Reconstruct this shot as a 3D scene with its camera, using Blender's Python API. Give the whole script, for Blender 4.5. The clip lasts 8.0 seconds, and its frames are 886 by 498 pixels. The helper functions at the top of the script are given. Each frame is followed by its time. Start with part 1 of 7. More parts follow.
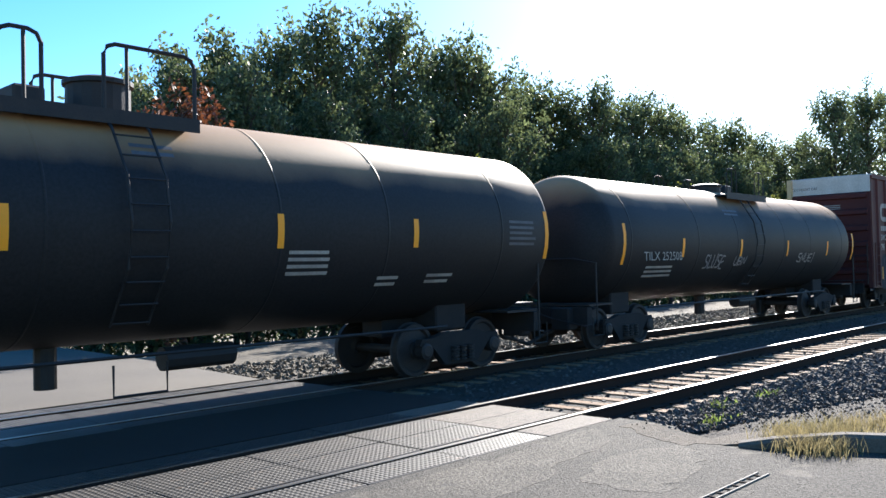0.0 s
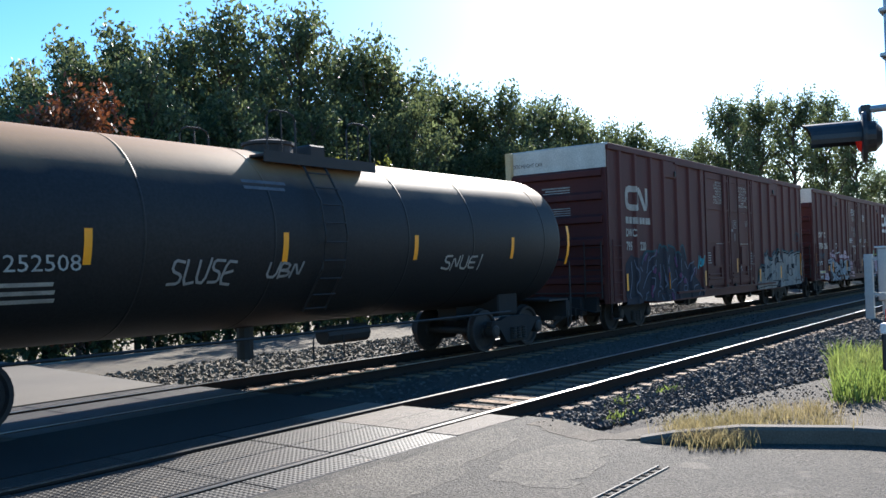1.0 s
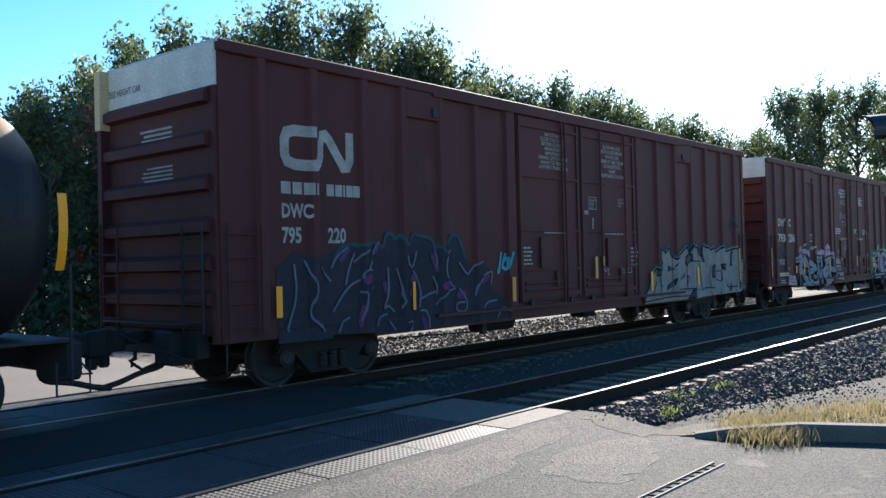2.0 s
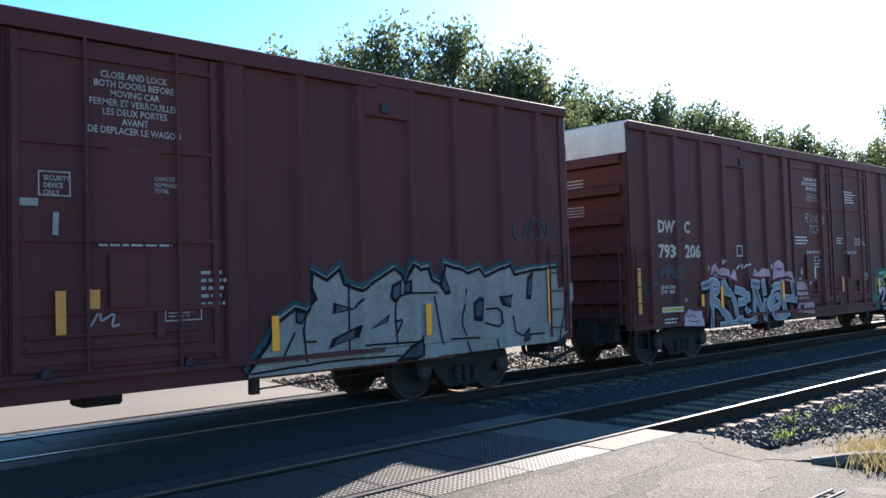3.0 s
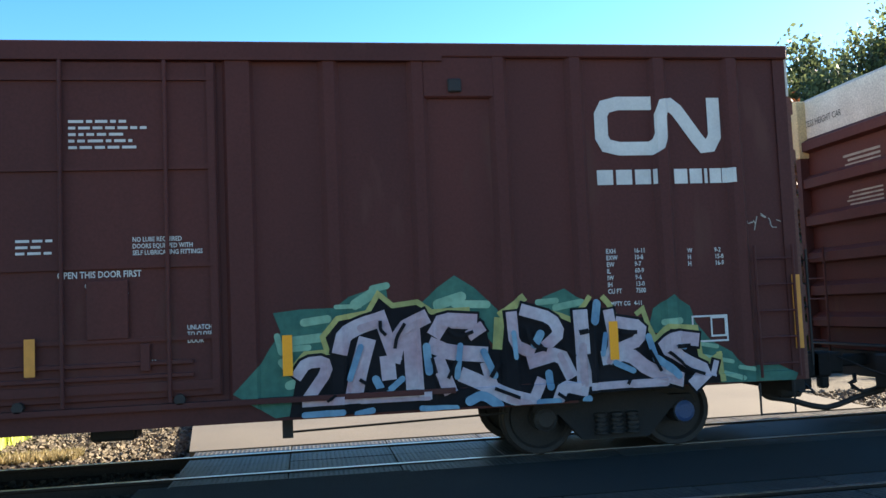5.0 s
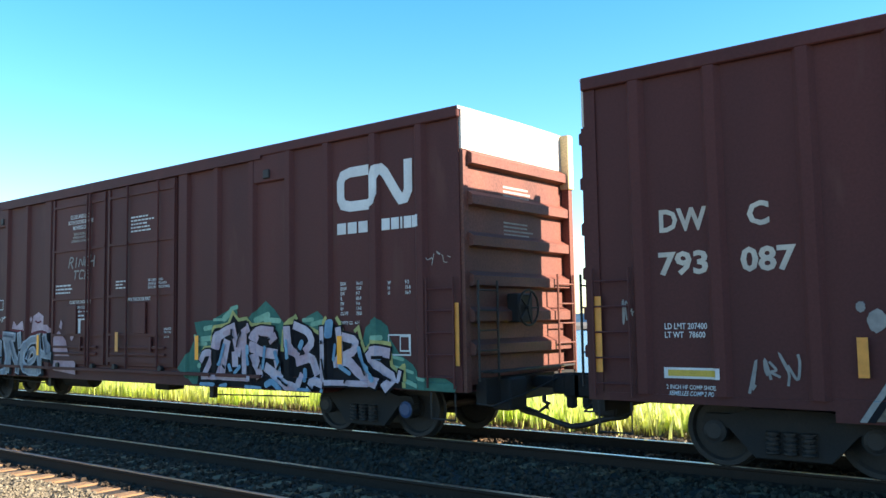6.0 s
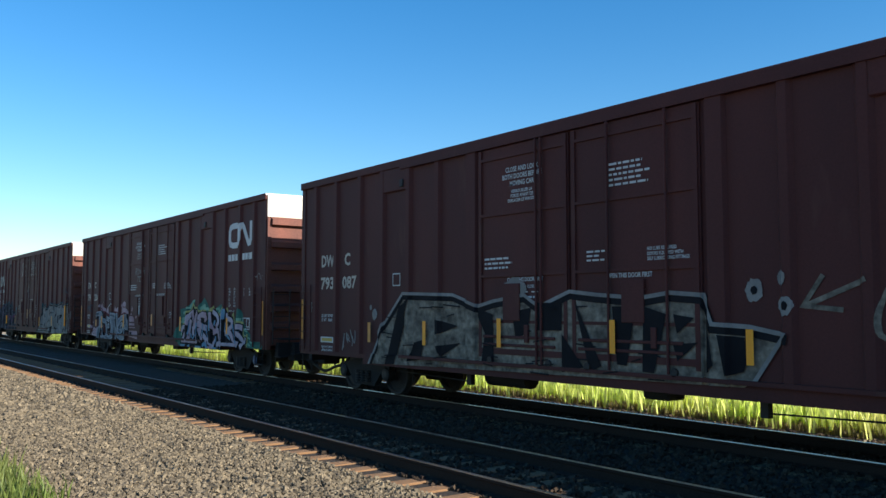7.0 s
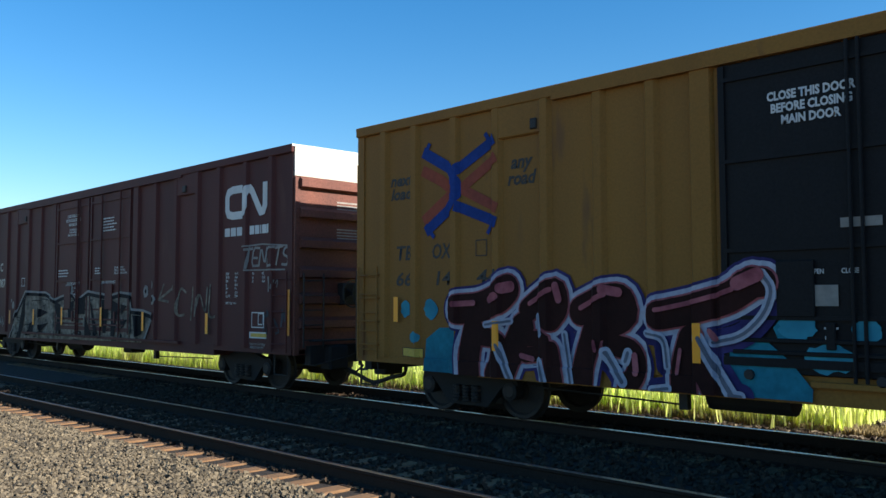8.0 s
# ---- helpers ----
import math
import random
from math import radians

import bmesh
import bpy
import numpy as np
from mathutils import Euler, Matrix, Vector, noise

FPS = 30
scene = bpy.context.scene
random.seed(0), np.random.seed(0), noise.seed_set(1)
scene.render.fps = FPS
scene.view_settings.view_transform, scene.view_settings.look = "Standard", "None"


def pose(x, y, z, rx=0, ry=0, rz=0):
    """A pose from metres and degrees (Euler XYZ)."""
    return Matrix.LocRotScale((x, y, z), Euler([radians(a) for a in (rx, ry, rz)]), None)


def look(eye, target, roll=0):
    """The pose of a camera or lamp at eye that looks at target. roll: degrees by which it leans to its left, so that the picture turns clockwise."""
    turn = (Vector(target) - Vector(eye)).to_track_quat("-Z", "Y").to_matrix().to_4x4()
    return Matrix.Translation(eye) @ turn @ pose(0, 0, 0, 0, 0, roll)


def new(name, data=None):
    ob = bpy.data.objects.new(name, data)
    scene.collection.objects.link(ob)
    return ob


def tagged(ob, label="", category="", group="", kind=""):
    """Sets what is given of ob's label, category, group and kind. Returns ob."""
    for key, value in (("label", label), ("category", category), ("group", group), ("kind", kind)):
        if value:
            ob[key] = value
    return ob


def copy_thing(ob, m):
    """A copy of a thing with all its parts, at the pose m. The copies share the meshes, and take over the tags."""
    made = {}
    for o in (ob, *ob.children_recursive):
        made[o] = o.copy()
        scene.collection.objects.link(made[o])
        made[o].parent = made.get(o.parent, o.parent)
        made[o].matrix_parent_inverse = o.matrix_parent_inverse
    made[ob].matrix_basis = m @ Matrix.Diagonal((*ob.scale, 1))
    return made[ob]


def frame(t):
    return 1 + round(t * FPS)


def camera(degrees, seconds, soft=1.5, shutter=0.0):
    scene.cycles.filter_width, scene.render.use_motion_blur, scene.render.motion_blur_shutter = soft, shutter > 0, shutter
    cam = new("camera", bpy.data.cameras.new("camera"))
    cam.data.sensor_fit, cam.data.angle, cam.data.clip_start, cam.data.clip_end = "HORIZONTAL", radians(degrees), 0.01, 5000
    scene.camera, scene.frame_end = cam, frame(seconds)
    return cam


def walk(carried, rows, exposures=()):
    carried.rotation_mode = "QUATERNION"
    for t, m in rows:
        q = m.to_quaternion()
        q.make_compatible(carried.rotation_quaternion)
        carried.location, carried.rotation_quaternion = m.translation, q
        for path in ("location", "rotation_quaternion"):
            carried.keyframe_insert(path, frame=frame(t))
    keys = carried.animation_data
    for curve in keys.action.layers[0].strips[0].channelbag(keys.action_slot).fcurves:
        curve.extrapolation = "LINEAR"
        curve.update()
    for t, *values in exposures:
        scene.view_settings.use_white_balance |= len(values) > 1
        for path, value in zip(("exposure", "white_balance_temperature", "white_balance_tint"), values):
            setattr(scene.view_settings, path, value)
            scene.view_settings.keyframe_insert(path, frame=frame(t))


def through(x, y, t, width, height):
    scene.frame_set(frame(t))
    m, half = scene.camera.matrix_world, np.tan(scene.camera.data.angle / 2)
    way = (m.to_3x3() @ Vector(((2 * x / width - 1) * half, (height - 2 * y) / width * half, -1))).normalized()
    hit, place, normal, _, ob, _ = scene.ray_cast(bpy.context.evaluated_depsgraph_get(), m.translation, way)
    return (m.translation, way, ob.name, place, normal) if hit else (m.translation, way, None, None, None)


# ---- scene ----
from mathutils.geometry import tessellate_polygon

cam = camera(54.54, 8.0)
EYE = (0.0, 0.0, 1.84)
TRACK_Y, NEAR_Y = 11.27, 6.89           # centre lines of the two tracks
PATH = [  # seconds, yaw, pitch, roll
    (0.0, -47.06, 1.35, 1.33), (0.3, -52.34, 1.06, 1.3), (0.5, -54.47, 1.17, 1.5), (0.6, -54.9, 1.1, 1.5),
    (1.0, -53.13, 1.26, 1.6), (2.3, -48.09, 1.04, 1.4), (2.5, -46.59, 1.36, 1.49), (3.0, -42.98, 2.29, 1.7),
    (3.5, -40.6, 2.39, 1.58), (3.8, -39.14, 2.35, 1.45), (4.0, -36.7, 2.6, 1.46), (4.2, -33.41, 2.67, 1.46),
    (5.3, 5.29, 4.51, 2.61), (5.5, 16.14, 4.67, 2.51), (5.8, 31.17, 4.65, 1.5), (6.0, 38.68, 4.7, 0.99),
    (6.5, 48.87, 4.25, -0.2), (7.0, 53.38, 4.08, -0.05), (7.5, 52.77, 3.51, 0.5), (7.9, 48.31, 3.3, 0.4),
    (8.0, 44.95, 3.5, 0.1)]
walk(cam, [(t, pose(*EYE, 90 + p, r, w)) for t, w, p, r in PATH],
     exposures=[(0.0, 1.75, 6150, 12), (1.2, 1.55, 6150, 12), (2.3, 1.8, 6150, 12), (3.0, 2.05, 6350, 16), (4.2, 2.25, 6450, 16), (5.3, 2.2, 7500, 12),
                (5.6, 2.35, 7400, 12), (6.0, 2.3, 7000, 11), (6.5, 1.65, 6700, 9), (7.0, 1.2, 6500, 10), (8.0, 1.2, 6500, 10)])


def train_x(t):
    """Where the train's zero mark stands along the track."""
    return 54.0 - 13.192 * t - 0.02795 * t * t


# ---- light ----
SUN_AZ, SUN_EL = 66.5, 28.5             # degrees from straight across the track to the right, and above the ground
world = bpy.data.worlds.new("world")
scene.world = world
world.use_nodes = True
wn = world.node_tree.nodes
sky = wn.new("ShaderNodeTexSky")
sky.sky_type, sky.sun_disc = "NISHITA", False
sky.sun_elevation, sky.sun_rotation = radians(SUN_EL), radians(SUN_AZ)
sky.air_density, sky.dust_density, sky.ozone_density = 1.1, 0.35, 4.0
wn["Background"].inputs["Strength"].default_value = 0.08
deeper = wn.new("ShaderNodeHueSaturation")
deeper.inputs["Saturation"].default_value = 1.33
world.node_tree.links.new(sky.outputs[0], deeper.inputs["Color"])
world.node_tree.links.new(deeper.outputs[0], wn["Background"].inputs["Color"])
to_sun = Vector((math.sin(radians(SUN_AZ)) * math.cos(radians(SUN_EL)), math.cos(radians(SUN_AZ)) * math.cos(radians(SUN_EL)), math.sin(radians(SUN_EL))))
sun = new("sun", bpy.data.lights.new("sun", "SUN"))
sun.data.energy, sun.data.angle, sun.data.color = 4.4, radians(0.5), (1.0, 0.93, 0.82)
sun.matrix_world = look(to_sun * 50, (0, 0, 0))


# ---- materials ----
def material(name, colour, rough=0.6, metal=0.0, second=None, scale=3.0, fine=40.0, bump=0.15, amount=0.5, stretch=(1, 1, 1), spec=0.5, emit=0.0, vary=0.0, third=None, dist=0.02, grain=0.24):
    """Two scales of colour noise over a base, and a fine relief. second: the colour of stains; third: sparse specks or rust."""
    m = bpy.data.materials.new(name)
    m.use_nodes = True
    n, l = m.node_tree.nodes, m.node_tree.links
    b = n["Principled BSDF"]
    b.inputs["Roughness"].default_value, b.inputs["Metallic"].default_value = rough, metal
    b.inputs["Specular IOR Level"].default_value = spec
    tc, mp = n.new("ShaderNodeTexCoord"), n.new("ShaderNodeMapping")
    mp.inputs["Scale"].default_value = stretch
    l.new(tc.outputs["Object"], mp.inputs[0])
    big, small = n.new("ShaderNodeTexNoise"), n.new("ShaderNodeTexNoise")
    for tex, s, d in ((big, scale, 6), (small, fine, 4)):
        tex.inputs["Scale"].default_value, tex.inputs["Detail"].default_value = s, d
        l.new(mp.outputs[0] if tex == big or stretch[0] > 5 else tc.outputs["Object"], tex.inputs["Vector"])
    ramp = n.new("ShaderNodeMapRange")
    ramp.inputs[1].default_value, ramp.inputs[2].default_value = 0.35, 0.7
    l.new(big.outputs[0], ramp.inputs[0])
    mul = n.new("ShaderNodeMath")
    mul.operation = "MULTIPLY"
    mul.inputs[1].default_value = amount
    l.new(ramp.outputs[0], mul.inputs[0])
    mix = n.new("ShaderNodeMix")
    mix.data_type = "RGBA"
    mix.inputs[6].default_value = (*colour, 1)
    mix.inputs[7].default_value = (*(second or [c * 0.6 for c in colour]), 1)
    l.new(mul.outputs[0], mix.inputs[0])
    last = mix.outputs[2]
    speck = n.new("ShaderNodeMix")
    speck.data_type, speck.blend_type = "RGBA", "MULTIPLY"
    g2 = n.new("ShaderNodeMapRange")
    g2.inputs[1].default_value, g2.inputs[2].default_value, g2.inputs[3].default_value, g2.inputs[4].default_value = 0.3, 0.7, 1 - grain, 1 + grain
    l.new(small.outputs[0], g2.inputs[0])
    speck.inputs[0].default_value = 1.0
    l.new(last, speck.inputs[6])
    l.new(g2.outputs[0], speck.inputs[7])
    last = speck.outputs[2]
    if third:
        sp = n.new("ShaderNodeMapRange")
        sp.inputs[1].default_value, sp.inputs[2].default_value = 0.62, 0.7
        tx = n.new("ShaderNodeTexNoise")
        tx.inputs["Scale"].default_value, tx.inputs["Detail"].default_value = scale * 3.1, 8
        l.new(mp.outputs[0], tx.inputs["Vector"])
        l.new(tx.outputs[0], sp.inputs[0])
        m3 = n.new("ShaderNodeMix")
        m3.data_type = "RGBA"
        l.new(sp.outputs[0], m3.inputs[0])
        l.new(last, m3.inputs[6])
        m3.inputs[7].default_value = (*third, 1)
        last = m3.outputs[2]
    if vary:
        geo, hsv = n.new("ShaderNodeNewGeometry"), n.new("ShaderNodeHueSaturation")
        rng = n.new("ShaderNodeMapRange")
        rng.inputs[3].default_value, rng.inputs[4].default_value = 1 - vary, 1 + vary
        l.new(geo.outputs["Random Per Island"], rng.inputs[0])
        l.new(rng.outputs[0], hsv.inputs["Value"])
        l.new(last, hsv.inputs["Color"])
        last = hsv.outputs[0]
    l.new(last, b.inputs["Base Color"])
    if bump:
        bp = n.new("ShaderNodeBump")
        bp.inputs["Strength"].default_value, bp.inputs["Distance"].default_value = bump, dist
        l.new(small.outputs[0], bp.inputs["Height"])
        l.new(bp.outputs[0], b.inputs["Normal"])
    if emit:
        b.inputs["Emission Color"].default_value = (*colour, 1)
        b.inputs["Emission Strength"].default_value = emit
    return m


def leaf_material(name, colour, second, through=0.45):
    """Leaves: light also passes through them; each one has its own shade."""
    m = material(name, colour, 0.5, 0, second, 0.6, 9, 0.0, 0.8, vary=0.45)
    n, l = m.node_tree.nodes, m.node_tree.links
    b, out = n["Principled BSDF"], n["Material Output"]
    tr, mx = n.new("ShaderNodeBsdfTranslucent"), n.new("ShaderNodeMixShader")
    l.new(b.inputs["Base Color"].links[0].from_socket, tr.inputs[0])
    mx.inputs[0].default_value = through
    l.new(b.outputs[0], mx.inputs[1])
    l.new(tr.outputs[0], mx.inputs[2])
    l.new(mx.outputs[0], out.inputs[0])
    return m


def tread_material():
    """Crossing plates: worn dark steel with rows of raised studs."""
    m = material("studded_steel", (0.045, 0.04, 0.034), 0.5, 0.15, (0.028, 0.025, 0.022), 2.0, 60, 0.1, 0.8, third=(0.1, 0.072, 0.048), spec=0.4)
    n, l = m.node_tree.nodes, m.node_tree.links
    tc, vor = n.new("ShaderNodeTexCoord"), n.new("ShaderNodeTexVoronoi")
    vor.inputs["Scale"].default_value, vor.inputs["Randomness"].default_value = 17.0, 0.0
    l.new(tc.outputs["Object"], vor.inputs["Vector"])
    rng = n.new("ShaderNodeMapRange")
    rng.inputs[1].default_value, rng.inputs[2].default_value, rng.inputs[3].default_value, rng.inputs[4].default_value = 0.2, 0.42, 1.0, 0.0
    l.new(vor.outputs["Distance"], rng.inputs[0])
    bp = n.new("ShaderNodeBump")
    bp.inputs["Strength"].default_value, bp.inputs["Distance"].default_value = 1.0, 0.03
    l.new(rng.outputs[0], bp.inputs["Height"])
    worn = n.new("ShaderNodeMix")
    worn.data_type = "RGBA"
    l.new(n["Principled BSDF"].inputs["Base Color"].links[0].from_socket, worn.inputs[6])
    worn.inputs[7].default_value = (0.3, 0.27, 0.22, 1)
    top = n.new("ShaderNodeMapRange")
    top.inputs[1].default_value, top.inputs[2].default_value, top.inputs[3].default_value, top.inputs[4].default_value = 0.14, 0.26, 0.8, 0.0
    l.new(vor.outputs["Distance"], top.inputs[0])
    l.new(top.outputs[0], worn.inputs[0])
    l.new(worn.outputs[2], n["Principled BSDF"].inputs["Base Color"])
    l.new(bp.outputs[0], n["Principled BSDF"].inputs["Normal"])
    return m


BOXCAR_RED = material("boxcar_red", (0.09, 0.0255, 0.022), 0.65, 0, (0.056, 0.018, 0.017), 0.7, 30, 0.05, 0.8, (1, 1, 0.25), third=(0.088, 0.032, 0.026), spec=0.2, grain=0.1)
# the boxcar red made lighter, sunlight put into the colour of the right-hand ends
SUNLIT_END_RED = material("sunlit_end_red", (0.19, 0.062, 0.04), 0.6, 0, (0.08, 0.034, 0.028), 0.9, 30, 0.05, 0.8, (1, 1, 0.3), spec=0.3)
BOXCAR_TAN = material("boxcar_tan", (0.27, 0.125, 0.026), 0.62, 0, (0.2, 0.09, 0.022), 0.7, 30, 0.05, 0.8, (1, 1, 0.2), third=(0.17, 0.08, 0.03), spec=0.15, grain=0.1)
DOOR_BLACK = material("door_black", (0.009, 0.009, 0.01), 0.6, 0, (0.015, 0.014, 0.014), 1.0, 30, 0.05, spec=0.15)
TANK_BLACK = material("tank_black", (0.014, 0.014, 0.015), 0.6, 0, (0.022, 0.02, 0.018), 0.6, 25, 0.06, 0.9, (0.5, 1, 1), spec=0.25)


def settle_dust(m, low, high, colour):
    """Brown road dust lying on the crown of a tank, broken up by noise."""
    n, l = m.node_tree.nodes, m.node_tree.links
    b = n["Principled BSDF"]
    tc, sep, tex, add, rng, mix = n.new("ShaderNodeTexCoord"), n.new("ShaderNodeSeparateXYZ"), n.new("ShaderNodeTexNoise"), n.new("ShaderNodeMath"), n.new("ShaderNodeMapRange"), n.new("ShaderNodeMix")
    mix.data_type = "RGBA"
    l.new(tc.outputs["Object"], sep.inputs[0])
    l.new(tc.outputs["Object"], tex.inputs["Vector"])
    tex.inputs["Scale"].default_value, tex.inputs["Detail"].default_value = 0.9, 7
    add.operation = "MULTIPLY_ADD"
    add.inputs[1].default_value = 0.5
    l.new(tex.outputs[0], add.inputs[0])
    l.new(sep.outputs[2], add.inputs[2])
    rng.inputs[1].default_value, rng.inputs[2].default_value = low, high
    l.new(add.outputs[0], rng.inputs[0])
    l.new(rng.outputs[0], mix.inputs[0])
    l.new(b.inputs["Base Color"].links[0].from_socket, mix.inputs[6])
    mix.inputs[7].default_value = (*colour, 1)
    l.new(mix.outputs[2], b.inputs["Base Color"])
    return m


settle_dust(TANK_BLACK, 3.35, 3.9, (0.34, 0.2, 0.1))
UNDER = material("underframe", (0.01, 0.009, 0.009), 0.85, 0.0, (0.018, 0.014, 0.012), 3, 40, 0.2, 0.8)
IRON = material("black_iron", (0.014, 0.013, 0.013), 0.65, 0.1, (0.03, 0.022, 0.018), 6, 60, 0.15)
WHEEL = material("wheel_steel", (0.02, 0.017, 0.016), 0.7, 0.1, (0.035, 0.024, 0.018), 5, 40, 0.1)
HUB_BLUE = material("hub_blue", (0.02, 0.06, 0.16), 0.5, 0, None, 8, 50, 0.05)
WHITE = material("white_lettering", (0.62, 0.61, 0.58), 0.6, 0, (0.42, 0.41, 0.4), 2.5, 50, 0.0, 0.7, grain=0.06)
SLATEPAINT = material("slate_panel_lettering", (0.1, 0.1, 0.105), 0.65, 0, (0.06, 0.06, 0.065), 4, 60, 0.0, 0.8)
DULL = material("dull_lettering", (0.36, 0.33, 0.28), 0.65, 0, (0.2, 0.17, 0.15), 4, 60, 0.0, 0.8)
NUMBER = material("cream_lettering", (0.48, 0.42, 0.34), 0.6, 0, (0.3, 0.24, 0.2), 3, 50, 0.0, 0.7, grain=0.08)
INK = material("dark_lettering", (0.012, 0.011, 0.01), 0.6, 0, None, 5, 60, 0.0)
CREAM = material("cream_paint", (0.55, 0.4, 0.2), 0.6, 0, (0.42, 0.32, 0.18), 2, 40, 0.03, 0.7)
ENDWHITE = material("end_white", (0.6, 0.56, 0.48), 0.6, 0, (0.42, 0.38, 0.31), 1.5, 40, 0.03, 0.8)
REFLECT = material("yellow_reflector", (1.0, 0.35, 0.004), 0.5, 0, (0.95, 0.33, 0.006), 8, 90, 0.02, 0.5, grain=0.05)
ORANGE = material("faded_reflector", (0.7, 0.26, 0.035), 0.5, 0, None, 8, 90, 0.02, grain=0.06)
YLABEL = material("yellow_label", (0.55, 0.36, 0.04), 0.5, 0, None, 8, 80, 0.0)
RAILHEAD = material("rail_head", (0.66, 0.63, 0.6), 0.3, 1.0, (0.5, 0.48, 0.46), 3, 70, 0.02, 0.5, (0.1, 1, 1))
RAILRUST = material("rail_rust", (0.035, 0.022, 0.016), 0.9, 0.0, (0.024, 0.017, 0.014), 4, 60, 0.2, spec=0.15)
SLEEPER = material("sleeper_wood", (0.24, 0.125, 0.05), 0.85, 0, (0.12, 0.075, 0.045), 3, 50, 0.4, 0.9, (8, 1, 1), third=(0.24, 0.14, 0.08))
STUDS = tread_material()
PALEPLATE = material("pale_plank", (0.13, 0.1, 0.072), 0.8, 0.0, (0.066, 0.053, 0.04), 4, 50, 0.8, 0.8, (1, 6, 1))
ASPHALT = material("asphalt", (0.07, 0.061, 0.049), 0.85, 0, (0.042, 0.038, 0.032), 0.7, 48, 1.0, 0.9, third=(0.11, 0.095, 0.076), dist=0.025, spec=0.25, grain=0.75)
WORNTAR = material("worn_overlay", (0.1, 0.087, 0.068), 0.85, 0, (0.058, 0.051, 0.041), 1.1, 42, 1.0, 0.9, third=(0.07, 0.062, 0.052), dist=0.025, spec=0.25, grain=0.7)
# asphalt with the train's shadow put into its colour
SHADED_ASPHALT = material("shaded_asphalt", (0.024, 0.021, 0.018), 0.9, 0, (0.017, 0.015, 0.013), 0.7, 75, 0.8, 0.8, spec=0.25, grain=0.5)
PATCH = material("asphalt_patch", (0.14, 0.126, 0.106), 0.75, 0, (0.14, 0.13, 0.115), 1.5, 120, 0.4, 0.7)
STONE = material("ballast_stone", (0.15, 0.118, 0.074), 0.85, 0, (0.09, 0.072, 0.048), 3, 90, 0.2, 0.7, vary=0.65)
DARKSTONE = material("dark_ballast", (0.085, 0.07, 0.056), 0.85, 0, (0.06, 0.05, 0.042), 3, 90, 0.2, 0.7, vary=0.55)
GRAVEL = material("gravel_bed", (0.12, 0.1, 0.066), 0.9, 0, (0.07, 0.058, 0.045), 2.5, 45, 0.9, 0.8, third=(0.22, 0.195, 0.16), dist=0.04)
# brown oil stain, darkened further to paint in the shade by the train
SHADED_OILSTONE = material("shaded_oily_ballast", (0.05, 0.034, 0.022), 0.9, 0, (0.032, 0.022, 0.015), 3, 90, 0.2, 0.7, vary=0.55, spec=0.2)
# bed colour lowered to stand in for the train's shade; also covers stone_verge
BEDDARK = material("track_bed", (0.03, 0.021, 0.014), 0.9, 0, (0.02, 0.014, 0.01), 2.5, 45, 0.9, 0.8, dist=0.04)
DIRT = material("dry_dirt", (0.3, 0.24, 0.165), 0.95, 0, (0.2, 0.17, 0.11), 0.6, 40, 0.6, 0.8, third=(0.14, 0.13, 0.06), dist=0.03)
SOIL = material("weedy_soil", (0.13, 0.105, 0.075), 0.95, 0, (0.075, 0.062, 0.046), 1.6, 50, 0.8, 0.9, third=(0.19, 0.16, 0.12), dist=0.03, grain=0.5)
CONCRETE = material("kerb_concrete", (0.115, 0.096, 0.076), 0.92, 0, (0.075, 0.063, 0.05), 2, 60, 0.3, 0.8)
ROADFAR = material("far_road", (0.12, 0.103, 0.08), 0.85, 0, (0.08, 0.07, 0.056), 0.4, 60, 0.3, 0.7)
GRASS = leaf_material("reed_grass", (0.66, 0.76, 0.2), (0.74, 0.72, 0.28), 0.8)
WEED = leaf_material("green_weed", (0.17, 0.23, 0.05), (0.24, 0.25, 0.08), 0.5)
STRAW = leaf_material("dry_grass", (0.33, 0.26, 0.13), (0.2, 0.18, 0.08), 0.5)
LEAF = leaf_material("poplar_leaf", (0.12, 0.145, 0.06), (0.085, 0.11, 0.045), 0.55)
LEAFLIGHT = leaf_material("young_leaf", (0.24, 0.23, 0.04), (0.14, 0.17, 0.03), 0.5)
LEAFRED = leaf_material("rust_leaf", (0.2, 0.065, 0.025), (0.12, 0.05, 0.02), 0.35)
LEAFCON = leaf_material("conifer_needle", (0.035, 0.065, 0.02), (0.02, 0.045, 0.015), 0.2)
LEAFYEL = leaf_material("yellow_bloom", (0.5, 0.4, 0.05), (0.3, 0.3, 0.05), 0.4)
BARK = material("bark", (0.1, 0.075, 0.055), 0.9, 0, (0.06, 0.045, 0.035), 3, 30, 0.6, 0.8, (1, 1, 0.2))
GALV = material("galvanised_steel", (0.42, 0.42, 0.42), 0.45, 0.7, (0.33, 0.33, 0.34), 3, 60, 0.05)
SIGBLACK = material("signal_black", (0.02, 0.02, 0.022), 0.45, 0, None, 5, 50, 0.05)
REDLENS = material("red_lens", (0.7, 0.02, 0.01), 0.2, 0, None, 5, 50, 0.0, emit=0.04)
LITLENS = material("lit_red_lens", (0.9, 0.04, 0.005), 0.2, 0, None, 5, 50, 0.0, emit=0.5)
GATERED = material("gate_red", (0.55, 0.04, 0.03), 0.5, 0, None, 5, 60, 0.0)
GATEWHITE = material("gate_white", (0.75, 0.74, 0.72), 0.5, 0, None, 5, 60, 0.0)
SIGNBACK = material("sign_back", (0.36, 0.37, 0.38), 0.45, 0.6, None, 4, 60, 0.02)
